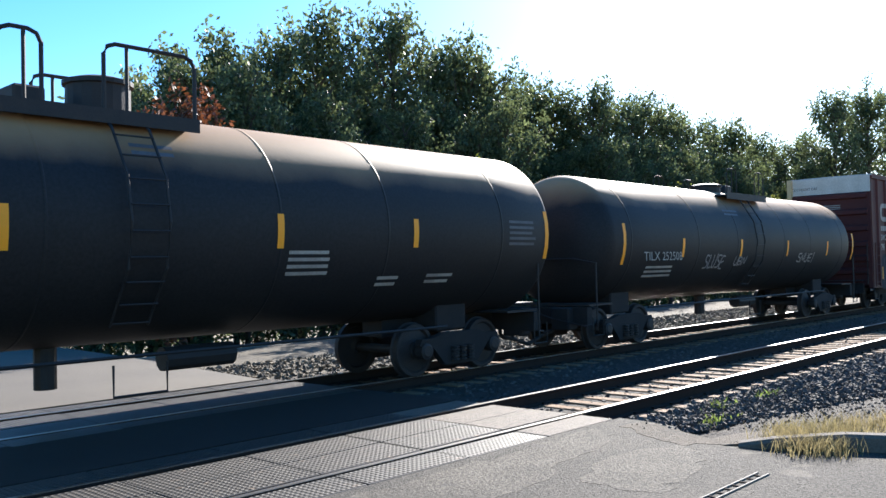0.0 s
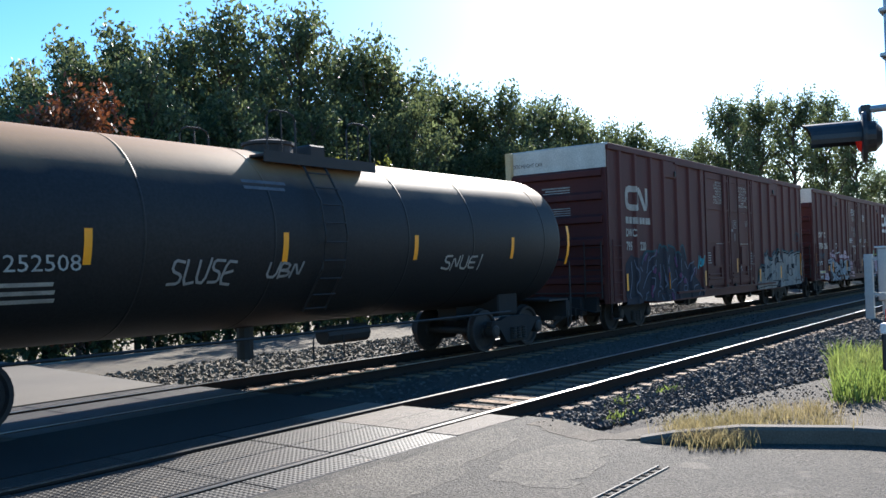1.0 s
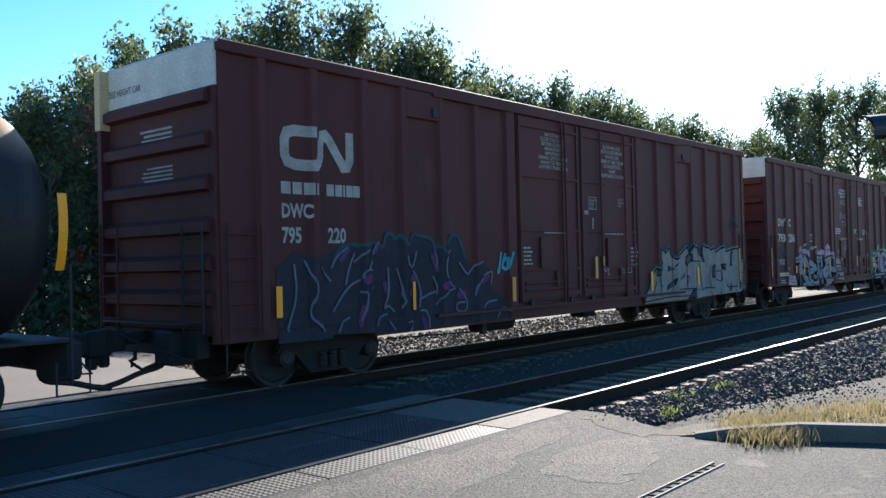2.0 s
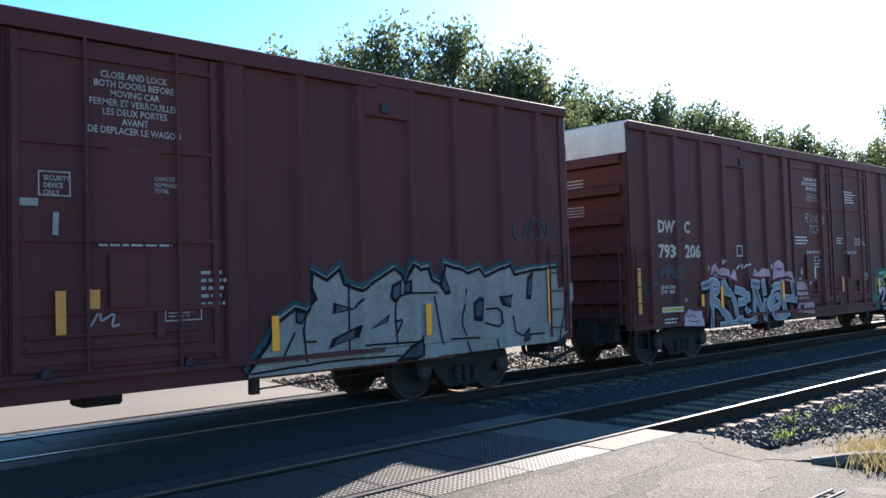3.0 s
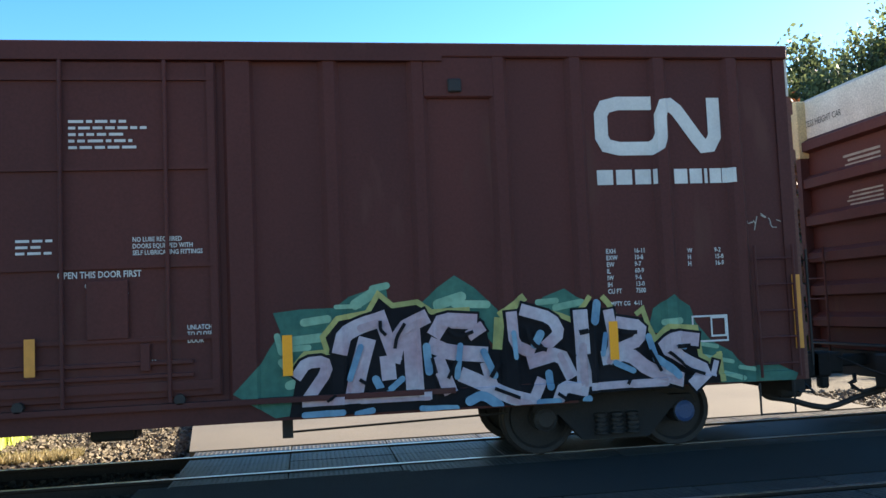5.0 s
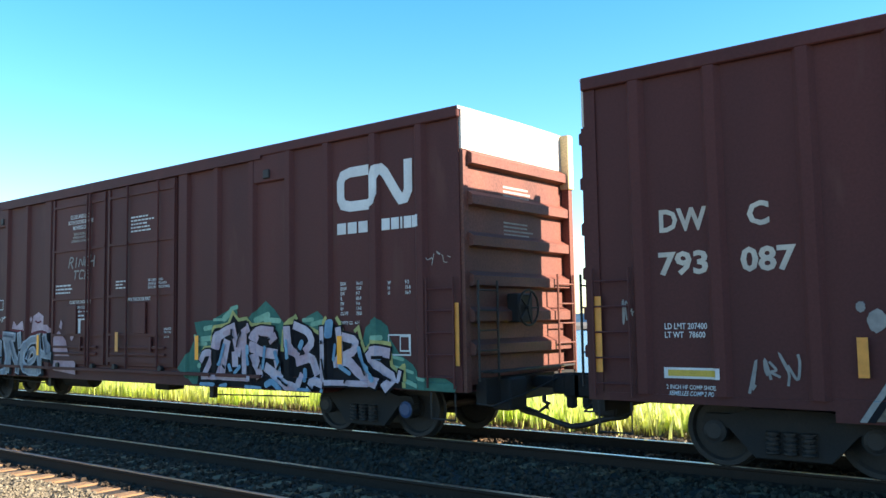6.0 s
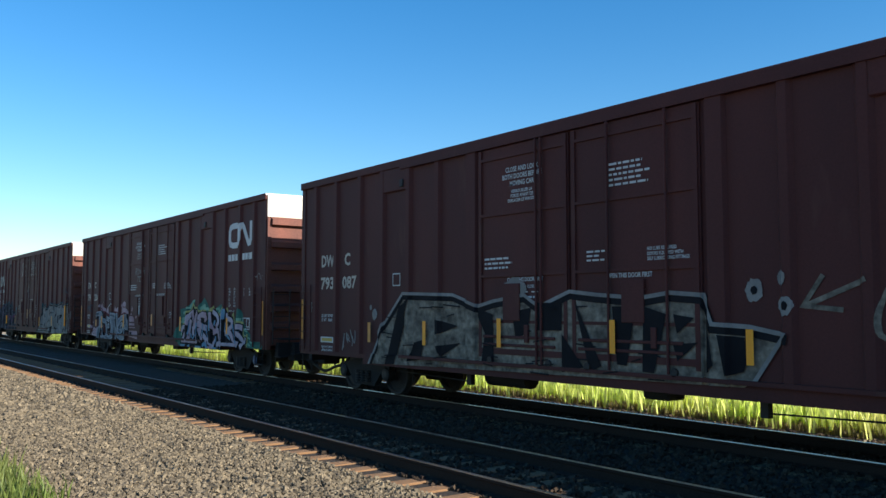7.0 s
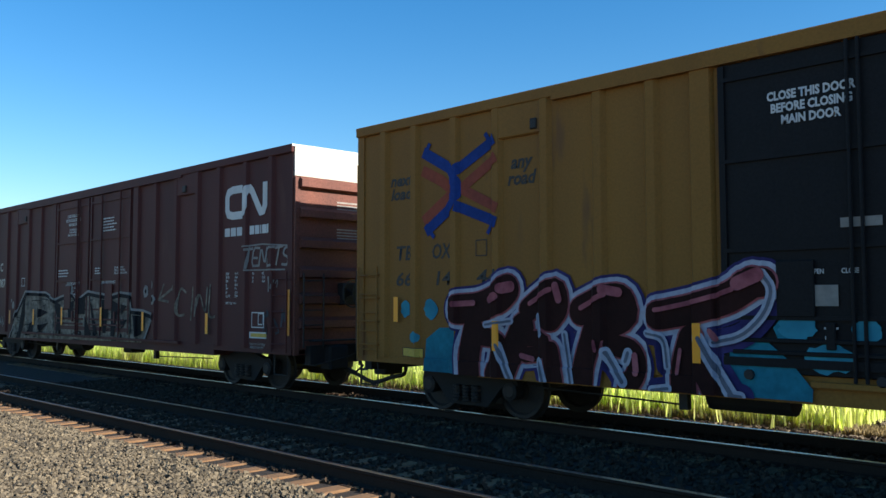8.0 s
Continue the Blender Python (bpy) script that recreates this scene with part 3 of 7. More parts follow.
def bogie_parts(car, x, blue=False, y=0.0):
    bm = boxes((-0.18, 0.18, -1.05, 1.05, 0.36, 0.62))
    bogie = part("bogie", bevelled(bm, 0.02), UNDER, car, "four-wheel cast steel bogie", at=(x, y, 0))
    bogie["blue"] = 1 if blue else 0
    for s in (-1, 1):
        bm = bmesh.new()
        out = [(-1.05, 0.55), (-1.0, 0.66), (-0.72, 0.66), (-0.42, 0.74), (0.42, 0.74), (0.72, 0.66), (1.0, 0.66), (1.05, 0.55), (0.86, 0.5), (0.72, 0.5), (0.42, 0.18), (-0.42, 0.18), (-0.72, 0.5), (-0.86, 0.5)]
        a, b = [bm.verts.new((u, s * 0.94, w)) for u, w in out], [bm.verts.new((u, s * 1.08, w)) for u, w in out]
        bm.faces.new(a)
        bm.faces.new(b[::-1])
        for i in range(len(out)):
            bm.faces.new((a[i], a[(i + 1) % len(out)], b[(i + 1) % len(out)], b[i]))
        for sx in (-1, 1):
            tube(bm, [(sx * 0.89, s * 0.93, 0.457), (sx * 0.89, s * 1.1, 0.457)], 0.15, 12)
        part("side_frame", bm, UNDER, bogie)
        for u in (-0.2, 0.0, 0.2):
            prof = []
            for k in range(5):
                prof += [(0.06, 0.24 + k * 0.055), (0.085, 0.25 + k * 0.055), (0.085, 0.27 + k * 0.055), (0.06, 0.28 + k * 0.055)]
            part("spring", lathe(bmesh.new(), prof, (u, s * 1.1, 0), "z", 10), IRON, bogie)
    for u in (-0.889, 0.889):
        wheelset_parts(bogie, u)
    return bogie


def coupler_parts(car, x, s):
    """Coupler, hose and lever at an end; s is the way out of the car."""
    part("coupler_shank", bevelled(boxes((min(x, x + s * 0.66), max(x, x + s * 0.66), -0.1, 0.1, 0.78, 0.95)), 0.03), UNDER, car)
    k = x + s * 0.6
    head = boxes((min(k, k + s * 0.26), max(k, k + s * 0.26), -0.2, 0.2, 0.7, 1.0))
    box(head, min(k + s * 0.2, k + s * 0.5), max(k + s * 0.2, k + s * 0.5), -0.22, -0.02 if s > 0 else 0.0, 0.66, 1.02)
    box(head, k + s * 0.3 - 0.07, k + s * 0.3 + 0.07, -0.2, -0.06, 0.5, 0.68)
    part("coupler", bevelled(head, 0.03), UNDER, car, "heavy black knuckle coupler")
    part("angle_cock", tube(bmesh.new(), [(x + s * 0.55, -0.34, 0.7), (x + s * 0.56, -0.36, 0.6), (x + s * 0.64, -0.36, 0.57), (x + s * 0.6, -0.36, 0.5)], 0.035, 8), IRON, car)
    part("cut_lever", tube(bmesh.new(), [(x + s * 0.62, -0.36, 0.55), (x + s * 0.48, -0.4, 0.44), (x + s * 0.2, -0.5, 0.55), (x + s * 0.05, -0.6, 0.72)], 0.024, 8), IRON, car)
    line = curvy([(x + s * 0.08, -0.42, 0.72)[::2], (x + s * 0.1, 0.46), (x + s * 0.5, 0.4), (x + s * 0.8, 0.3), (x + s * 1.035, 0.26)])
    part("air_hose", tube(bmesh.new(), [(u, -0.38, w) for u, w in line], 0.04, 8), IRON, car, "sagging black rubber air hose", smooth=True)
    part("end_block", bevelled(boxes((min(x + s * 0.02, x + s * 0.36), max(x + s * 0.02, x + s * 0.36), -0.95, -0.5, 0.5, 0.98)), 0.03), UNDER, car)
    bm = bmesh.new()
    tube(bm, [(x + s * 0.05, -1.35, 0.62), (x + s * 0.3, -1.3, 0.6), (x + s * 0.45, -0.6, 0.75), (x + s * 0.75, -0.1, 0.98)], 0.014, 6)
    part("uncoupling_lever", bm, IRON, car)
    bm = boxes((min(x, x + s * 0.18), max(x, x + s * 0.18), -1.3, 1.3, 0.62, 0.98))
    part("end_sill", bm, UNDER, car)


def step_part(car, x, w, y, s=1):
    bm = bmesh.new()
    tube(bm, [(x, y, 0.78), (x, y, 0.4), (x + w, y, 0.4), (x + w, y, 0.78)], 0.016, 6)
    part("stirrup_step", bm, IRON, car)


def ladder_part(car, pts_a, pts_b, z0, z1, n, mat):
    """Two stiles and n rungs between."""
    bm = bmesh.new()
    (xa, ya), (xb, yb) = pts_a, pts_b
    for x, y in (pts_a, pts_b):
        tube(bm, [(x, y, z0), (x, y, z1)], 0.018, 6)
    for i in range(n):
        z = z0 + (z1 - z0) * (i + 0.5) / n
        tube(bm, [(xa, ya, z), (xb, yb, z)], 0.013, 6)
    part("ladder", bm, mat, car)


def boxcar(x, label, paint, end_paint, door_paint, reflectors, orange=(), top_white=True, blue_hub=False):
    """A sixty-foot high-cube boxcar with two plug doors a side. x: its left end in the train."""
    car = tagged(new("boxcar"), label, "boxcar", "freight cars")
    car["train_x"] = x
    body = part("body", boxes((0.0, LENGTH, -1.6, 1.32, 0.86, 4.9)), paint, car)
    part("side_sill", boxes((2.9, LENGTH - 2.9, -1.622, 1.342, 0.68, 0.93), (0, LENGTH, -1.618, 1.338, 0.8, 0.9)), paint, body)
    part("top_chord", bevelled(boxes((-0.02, LENGTH + 0.02, -1.67, -1.55, 4.78, 4.95), (-0.02, LENGTH + 0.02, 1.27, 1.39, 4.78, 4.95)), 0.015), paint, body)
    bm = bmesh.new()
    sec = [(-1.66, 4.945), (-0.8, 4.955), (0, 4.96), (0.6, 4.955), (1.38, 4.945), (1.38, 4.9), (-1.66, 4.9)]
    a, b = [bm.verts.new((-0.03, u, w)) for u, w in sec], [bm.verts.new((LENGTH + 0.03, u, w)) for u, w in sec]
    bm.faces.new(a)
    bm.faces.new(b[::-1])
    for i in range(len(sec)):
        bm.faces.new((a[i], a[(i + 1) % len(sec)], b[(i + 1) % len(sec)], b[i]))
    for i in range(14):
        u = 0.6 + i * 1.34
        box(bm, u, u + 0.09, -1.3, 1.3, 4.95, 4.985)
    part("roof", bm, GALV if top_white else paint, car, "grey sheet metal roof")
    rib = None
    for s, turn in ((1, 0), (-1, math.pi)):
        for c in NOW["ribs"]:
            at = (c, SIDE if s > 0 else 1.32, 0)
            if rib is None:
                rib = part("rib", hat_rib(0.9, 4.79, 0.12, 0.06, 0.062), paint, body, at=at)
            else:
                again(rib, at, turn)
        for i, c in enumerate(POSTS):
            if s == 1 and i == 0:
                post = part("door_post", hat_rib(0.9, 4.79, 0.17, 0.13, 0.062), paint, body, at=(c, SIDE if s > 0 else 1.32, 0))
            else:
                again(post, (c, SIDE if s > 0 else 1.32, 0), turn)
    # corner posts and the raised panels beside the hatch-like plates
    for xa, xb in ((0.0, 0.16), (LENGTH - 0.16, LENGTH)):
        part("corner_post", boxes((xa, xb, -1.622, 1.342, 0.82, 4.9)), paint, body)
    for xa in (3.72, 14.06) if NOW["ribs"] is RIBS else (3.34, 14.43):
        part("header_plate", bevelled(boxes((xa, xa + 0.88, -1.655, -1.59, 4.3, 4.79)), 0.02), paint, body)
        part("vent", bevelled(boxes((xa + (0.66 if xa < 9 else 0.3), xa + (0.78 if xa < 9 else 0.46), -1.69, -1.64, 4.36, 4.52)), 0.015), IRON, body)
    # plug doors
    for xa, xb in ((6.93, 9.2), (9.27, 11.72)):
        d = bevelled(boxes((xa, xb, -1.64, -1.58, 1.0, 4.72)), 0.012)
        door = part("door", d, door_paint, car, "sliding plug door")
        edge = []
        for z in (4.5, 3.5, 2.42, 1.62, 1.08):
            edge.append((xa + 0.03, xb - 0.03, -1.675, -1.635, z, z + (0.05 if z != 1.08 else 0.1)))
        for u in (xa + 0.02, xb - 0.1):
            edge.append((u, u + 0.08, -1.67, -1.635, 1.02, 4.7))
        part("frame", boxes(*edge), door_paint, door)
        mid = xa + 1.55 if xa < 9 else xa + 1.9
        bm = bmesh.new()
        for u in (mid, mid + 0.12 if xa < 9 else mid - 1.1):
            tube(bm, [(u, -1.69, 0.95), (u, -1.69, 4.72)], 0.022, 8)
        part("locking_bar", bm, door_paint, door)
        bm = boxes((mid - 0.85, mid - 0.42, -1.69, -1.65, 1.66, 2.3), (mid - 0.3, mid - 0.2, -1.7, -1.65, 1.3, 1.6), (xa + 0.15, xb - 0.3, -1.685, -1.645, 1.22, 1.27), (xa + 0.15, xb - 0.3, -1.685, -1.645, 1.36, 1.41))
        part("lock_plate", bevelled(bm, 0.008), door_paint, door)
        for u in (xa + 0.35, xb - 0.45):
            part("roller", tube(bmesh.new(), [(u, -1.7, 0.98), (u, -1.62, 0.98)], 0.06, 10), IRON, door)
    part("door_track", boxes((4.4 if NOW["ribs"] is RIBS else 8.0, 14.3, -1.7, -1.6, 0.88, 0.94)), paint, body)
    part("upper_track", boxes((4.4, 14.3, -1.69, -1.6, 4.73, 4.79)), paint, body)
    # ends: white band, pressed panels and beams
    for s, xe in ((-1, 0.0), (1, LENGTH)):
        f = lambda u0, u1, y0, y1, z0, z1: (min(xe + s * u0, xe + s * u1), max(xe + s * u0, xe + s * u1), y0, y1, z0, z1)
        # sunlit tone painted on the right end; the shaded left end keeps the side's paint
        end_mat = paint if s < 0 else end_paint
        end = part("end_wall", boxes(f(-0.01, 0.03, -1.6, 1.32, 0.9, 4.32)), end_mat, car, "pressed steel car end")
        if top_white:
            part("white_band", boxes(f(-0.01, 0.045, -1.6, 1.32, 4.32, 4.92)), ENDWHITE, end, "white painted band")
        for z in (4.2, 3.6, 3.0, 2.42, 1.9, 1.42):
            bm = bmesh.new()
            prof = [(0.02, z - 0.12), (0.15, z - 0.09), (0.15, z + 0.05), (0.02, z + 0.13)]
            a, b = [bm.verts.new((xe + s * u, -1.5, w)) for u, w in prof], [bm.verts.new((xe + s * u, 1.22, w)) for u, w in prof]
            bm.faces.new(a)
            bm.faces.new(b[::-1])
            for i in range(4):
                bm.faces.new((a[i], a[(i + 1) % 4], b[(i + 1) % 4], b[i]))
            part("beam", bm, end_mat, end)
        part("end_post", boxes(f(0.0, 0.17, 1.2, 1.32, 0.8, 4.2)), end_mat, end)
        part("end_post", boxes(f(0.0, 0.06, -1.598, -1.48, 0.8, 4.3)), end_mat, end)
        part("post_cap", bevelled(boxes(f(0.0, 0.2, 1.17, 1.335, 4.0, 4.93)), 0.01), CREAM, end, "cream painted corner piece")
        ladder_part(car, (xe + s * 0.2, 0.72), (xe + s * 0.2, 1.22), 0.95, 2.55, 5, end_mat)
        ladder_part(car, (xe + s * 0.2, -1.48), (xe + s * 0.2, -1.0), 0.95, 2.4, 5, IRON)
        xl = 0.08 if s < 0 else LENGTH - 0.6
        ladder_part(car, (xl, -1.68), (xl + 0.5, -1.68), 0.85, 2.45, 5, paint)
        part("crossover_platform", bevelled(boxes(f(0.12, 0.32, -1.3, 1.0, 1.06, 1.09)), 0.006), IRON, car)
        step_part(car, xl, 0.45, -1.6)
        coupler_parts(car, xe, s)
    bm = bmesh.new()
    ring = [(LENGTH + 0.32, -0.35 + 0.27 * math.cos(k * math.pi / 10), 2.0 + 0.27 * math.sin(k * math.pi / 10)) for k in range(21)]
    tube(bm, ring, 0.018, 6, False)
    for k in range(0, 20, 4):
        tube(bm, [(LENGTH + 0.3, -0.35, 2.0), ring[k]], 0.014, 6)
    tube(bm, [(LENGTH + 0.2, -0.35, 2.0), (LENGTH + 0.34, -0.35, 2.0)], 0.04, 8)
    part("brake_wheel", bm, IRON, car, "round hand brake wheel")
    part("brake_box", bevelled(boxes((LENGTH + 0.05, LENGTH + 0.27, -0.55, -0.15, 1.78, 2.22)), 0.02), IRON, car)
    # below the floor
    part("centre_sill", boxes((0, LENGTH, -0.39, 0.11, 0.66, 0.95)), UNDER, car)
    part("brake_cylinder", tube(bmesh.new(), [(6.4, -0.9, 0.62), (7.5, -0.9, 0.62)], 0.19, 12), UNDER, car)
    part("valve_block", bevelled(boxes((10.2, 10.7, -1.1, -0.7, 0.5, 0.85)), 0.03), UNDER, car)
    for ua, ub in ((3.6, 6.2), (15.0, 12.4)):
        part("brake_rod", tube(bmesh.new(), [(ua, -1.2, 0.56), (ub, -1.25, 0.5)], 0.014, 6), IRON, car)
        part("rod_hanger", boxes((ub - 0.06, ub + 0.06, -1.3, -1.2, 0.44, 0.72)), IRON, car)
    for u in (2.31, LENGTH - 2.31):
        bogie_parts(car, u, blue=blue_hub and u > 9, y=-0.14)
    for u, z0, z1 in reflectors:
        if any(abs(u - o) < 0.01 for o in orange):
            m = ORANGE
        else:
            m = REFLECT
        bm = bmesh.new()
        ribbon(bm, [(u, z0 + 0.044), (u, z1 - 0.044)], 0.11)
        drape(bm, 0.062)
        part("reflector", bm, m, car, "yellow reflective strip")
    return car


def tank_body(x0, x1, r, zc, head=0.75):
    bm = bmesh.new()
    prof = []
    for k in range(9):
        a = math.pi / 2 * k / 8
        prof.append((max(r * math.sin(a), 0.02), x0 + 0.75 - 0.75 * math.cos(a)))
    n = 10
    for i in range(1, n):
        prof.append((r, x0 + 0.75 + (x1 - x0 - 0.75 - head) * i / n))
    for k in range(8, -1, -1):
        a = math.pi / 2 * k / 8
        prof.append((max(r * math.sin(a), 0.02), x1 - head + head * math.cos(a)))
    return lathe(bm, prof, (0, 0, zc), "x", 56)


def tank_car(x, length, label, r, zc, reflectors, writing, shift=0.0, low=False):
    """x: its left coupling point in the train."""
    car = tagged(new("tank_car"), label, "tank car", "freight cars")
    car["train_x"] = x
    mid = length / 2
    tank = part("tank", tank_body(1.0, length - 0.85 if low else length - 0.4, r, zc, 0.75 if low else 0.45), TANK_BLACK, car, "black dusty steel tank", smooth=True)
    for u in (2.4, 5.6, mid - 1.2, mid + 2.0, length - 5.0, length - 2.2):
        bm = lathe(bmesh.new(), [(r - 0.02, u - 0.03), (r + 0.004, u - 0.02), (r + 0.004, u + 0.02), (r - 0.02, u + 0.03)], (0, 0, zc), "x", 56)
        part("weld_band", bm, TANK_BLACK, tank, smooth=True)
    top = zc + r
    # walkway planks, manway housing and rails on top
    pm = mid + shift
    pz = top - 0.24
    plat = part("platform", bevelled(boxes((pm - 1.3, pm + 1.3, -1.12, -0.78, pz, pz + 0.05)), 0.01), IRON, car, "open steel top walkway")
    part("platform", bevelled(boxes((pm - 1.3, pm + 1.3, 0.78, 1.12, pz, pz + 0.05)), 0.01), IRON, car)
    for s in (-1, 1):
        part("toe_board", boxes((pm - 1.3, pm + 1.3, s * 1.13 - 0.012, s * 1.13 + 0.012, pz - 0.08, pz + 0.1)), IRON, plat)
    part("manway", lathe(bmesh.new(), [(0.42, top - 0.15), (0.42, top + (0.12 if low else 0.35)), (0.46, top + (0.13 if low else 0.36)), (0.46, top + (0.18 if low else 0.42)), (0.3, top + (0.22 if low else 0.47))], (pm - 0.2 if low else pm + 0.45, 0, 0), "z", 20), IRON, car, "round black manway housing")
    part("valve_box", bevelled(boxes((pm + 0.55 if low else pm - 0.75, pm + 0.95 if low else pm - 0.35, -0.25, 0.25, top - 0.1, top + 0.22)), 0.03), IRON, car)
    for s in (-1, 1):
        for ua, ub in ((pm - 1.25, pm - 0.75), (pm + 0.0, pm + 1.25)) if not low else ((pm - 1.2, pm - 0.6), (pm + 0.6, pm + 1.2)):
            bm = bmesh.new()
            y = s * 1.1
            zt = pz + (0.92 if not low else 0.75)
            tube(bm, [(ua, y, pz - 0.05), (ua, y, zt - 0.14), (ua + 0.05, y, zt - 0.04), (ua + 0.15, y, zt), (ub - 0.15, y, zt), (ub - 0.05, y, zt - 0.04), (ub, y, zt - 0.14), (ub, y, pz - 0.05)], 0.028 if not low else 0.016, 8)
            tube(bm, [(ua + 0.3, y, pz), (ua + 0.3, y, zt)], 0.024 if not low else 0.014, 6)
            part("handrail", bm, IRON, plat)
    # ladder down the side, following the shell
    bm = bmesh.new()
    for u in (mid - 0.25, mid + 0.25):
        tube(bm, [(u, -(r + 0.12) * math.cos(radians(e)), zc + (r + 0.12) * math.sin(radians(e))) for e in (-50, -20, 0, 20, 45, 60)], 0.02, 6)
    for e in range(-48, 60, 11):
        tube(bm, [(mid - 0.25, -(r + 0.12) * math.cos(radians(e)), zc + (r + 0.12) * math.sin(radians(e))), (mid + 0.25, -(r + 0.12) * math.cos(radians(e)), zc + (r + 0.12) * math.sin(radians(e)))], 0.013, 6)
    part("ladder", bm, IRON, car)
    step_part(car, mid - 0.35, 0.7, -1.35)
    # saddles, stub sills, running rail along the bottom
    for u in (2.85, length - 2.85):
        part("saddle", bevelled(boxes((u - 0.4, u + 0.4, -0.85, 0.85, 0.75, zc - 0.8 * r)), 0.03), UNDER, car)
        bogie_parts(car, u)
    for s, xe in ((-1, 1.0), (1, length - 1.0)):
        part("stub_sill", boxes((min(xe, xe - s * 3), max(xe, xe - s * 3), -0.25, 0.25, 0.68, 0.98)), UNDER, car)
        part("end_deck", boxes((min(xe + s * 0.1, xe - s * 0.8), max(xe + s * 0.1, xe - s * 0.8), -1.3, 1.3, 1.0, 1.04)), IRON, car)
        coupler_parts(car, xe, s)
        for y in (-1.42, 1.42):
            bm = bmesh.new()
            tube(bm, [(xe, y, 0.5), (xe, y, 1.9), (xe, 0.6 * y, 2.0), (xe, -0.6 * y, 2.0)], 0.02, 6)
            part("end_rail", bm, IRON, car)
        step_part(car, xe - 0.2, 0.4, -1.45)
    bm = bmesh.new()
    tube(bm, [(3.4, -1.25, 0.86), (length - 3.4, -1.25, 0.86)], 0.025, 6)
    tube(bm, [(mid - 0.6, 0, 0.95), (mid - 0.6, 0, 0.42)], 0.14, 10)
    tube(bm, [(mid + 0.8, -0.4, 0.7), (mid + 1.9, -0.4, 0.7)], 0.17, 10)
    part("bottom_outlet", bm, IRON, car, "piping and outlet valve under the tank")
    def on_shell(u0, u1, z0, z1, mat, name):
        bm = bmesh.new()
        rows = []
        for k in range(5):
            z = z0 + (z1 - z0) * k / 4
            y = -math.sqrt(max((r + 0.006) ** 2 - (z - zc) ** 2, 0.01))
            rows.append((bm.verts.new((u0, y, z)), bm.verts.new((u1, y, z))))
        for p, q in zip(rows, rows[1:]):
            bm.faces.new((p[0], p[1], q[1], q[0]))
        return part(name, bm, mat, car, "yellow reflective strip" if name == "reflector" else "")
    for u, z0, z1 in reflectors:
        on_shell(u - 0.055, u + 0.055, z0, z1, REFLECT, "reflector")
    for kind, u, z, a, b, mat in writing:
        yy = -math.sqrt((r + 0.012) ** 2 - min(abs(z - zc), abs(z + (a if kind != "rows" else 0) - zc), r * 0.9) ** 2)
        if kind == "rows":
            rnd = random.Random(int(u * 10))
            for i in range(b):
                on_shell(u, u + a * rnd.uniform(0.8, 1), z - 0.1 * i, z - 0.1 * i + 0.05, mat, "lettering")
        else:
            letters(car, kind, u, z, a, mat, b, y=yy - 0.004)
    return car


TANK_A = tank_car(-57.86, 18.1, "black dusty tank car with a railed top walkway", 1.55, 2.5,
                  [(17.24, 2.0, 2.9), (13.7, 2.2, 2.66), (11.04, 2.18, 2.66), (7.4, 2.15, 2.66), (3.9, 2.2, 2.7)],
                  [("rows", 11.2, 2.1, 0.8, 4, DULL), ("rows", 16.1, 2.65, 0.8, 5, SLATEPAINT), ("rows", 13.0, 1.7, 0.5, 2, DULL), ("rows", 14.1, 1.72, 0.7, 2, DULL), ("rows", 9.0, 3.45, 0.7, 2, SLATEPAINT)], -0.3)
TANK_B = tank_car(-39.75, 18.1, "black dusty tank car with white lettering and tags", 1.47, 2.42,
                  [(2.1, 1.85, 2.75), (4.8, 2.0, 2.45), (8.06, 2.0, 2.45), (11.26, 2.0, 2.45), (14.55, 2.0, 2.45), (17.0, 1.85, 2.75)],
                  [("TILX", 2.92, 1.93, 0.2, 0.72, DULL), ("252508", 3.75, 1.93, 0.2, 0.95, DULL), ("rows", 3.2, 1.75, 1.5, 3, DULL), ("rows", 7.4, 3.2, 0.9, 2, SLATEPAINT)], 0.2, True)
BOX_C = boxcar(-20.6, "dark brown-red boxcar with purple and white graffiti", BOXCAR_RED, SUNLIT_END_RED, BOXCAR_RED,
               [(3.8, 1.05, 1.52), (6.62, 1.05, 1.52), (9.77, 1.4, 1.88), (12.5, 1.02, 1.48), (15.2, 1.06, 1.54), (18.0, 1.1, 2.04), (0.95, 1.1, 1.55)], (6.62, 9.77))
BOX_D = boxcar(0.0, "dark brown-red boxcar with multicoloured graffiti", BOXCAR_RED, SUNLIT_END_RED, BOXCAR_RED,
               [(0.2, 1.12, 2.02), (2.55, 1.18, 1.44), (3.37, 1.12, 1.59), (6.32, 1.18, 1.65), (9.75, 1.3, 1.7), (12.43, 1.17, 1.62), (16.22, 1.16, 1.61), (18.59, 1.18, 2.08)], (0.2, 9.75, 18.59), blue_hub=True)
BOX_E = boxcar(20.73, "dark brown-red boxcar with grey block graffiti", BOXCAR_RED, SUNLIT_END_RED, BOXCAR_RED,
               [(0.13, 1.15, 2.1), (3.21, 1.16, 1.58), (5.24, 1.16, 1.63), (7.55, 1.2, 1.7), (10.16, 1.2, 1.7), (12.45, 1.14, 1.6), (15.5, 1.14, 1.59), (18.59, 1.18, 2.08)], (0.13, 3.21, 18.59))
RIBS_F = [0.7, 1.47, 2.4, 3.3, 4.23, 5.16, 5.99, 12.67, 13.5, 14.43, 15.36, 16.26, 17.19, 17.96]
NOW["ribs"] = RIBS_F
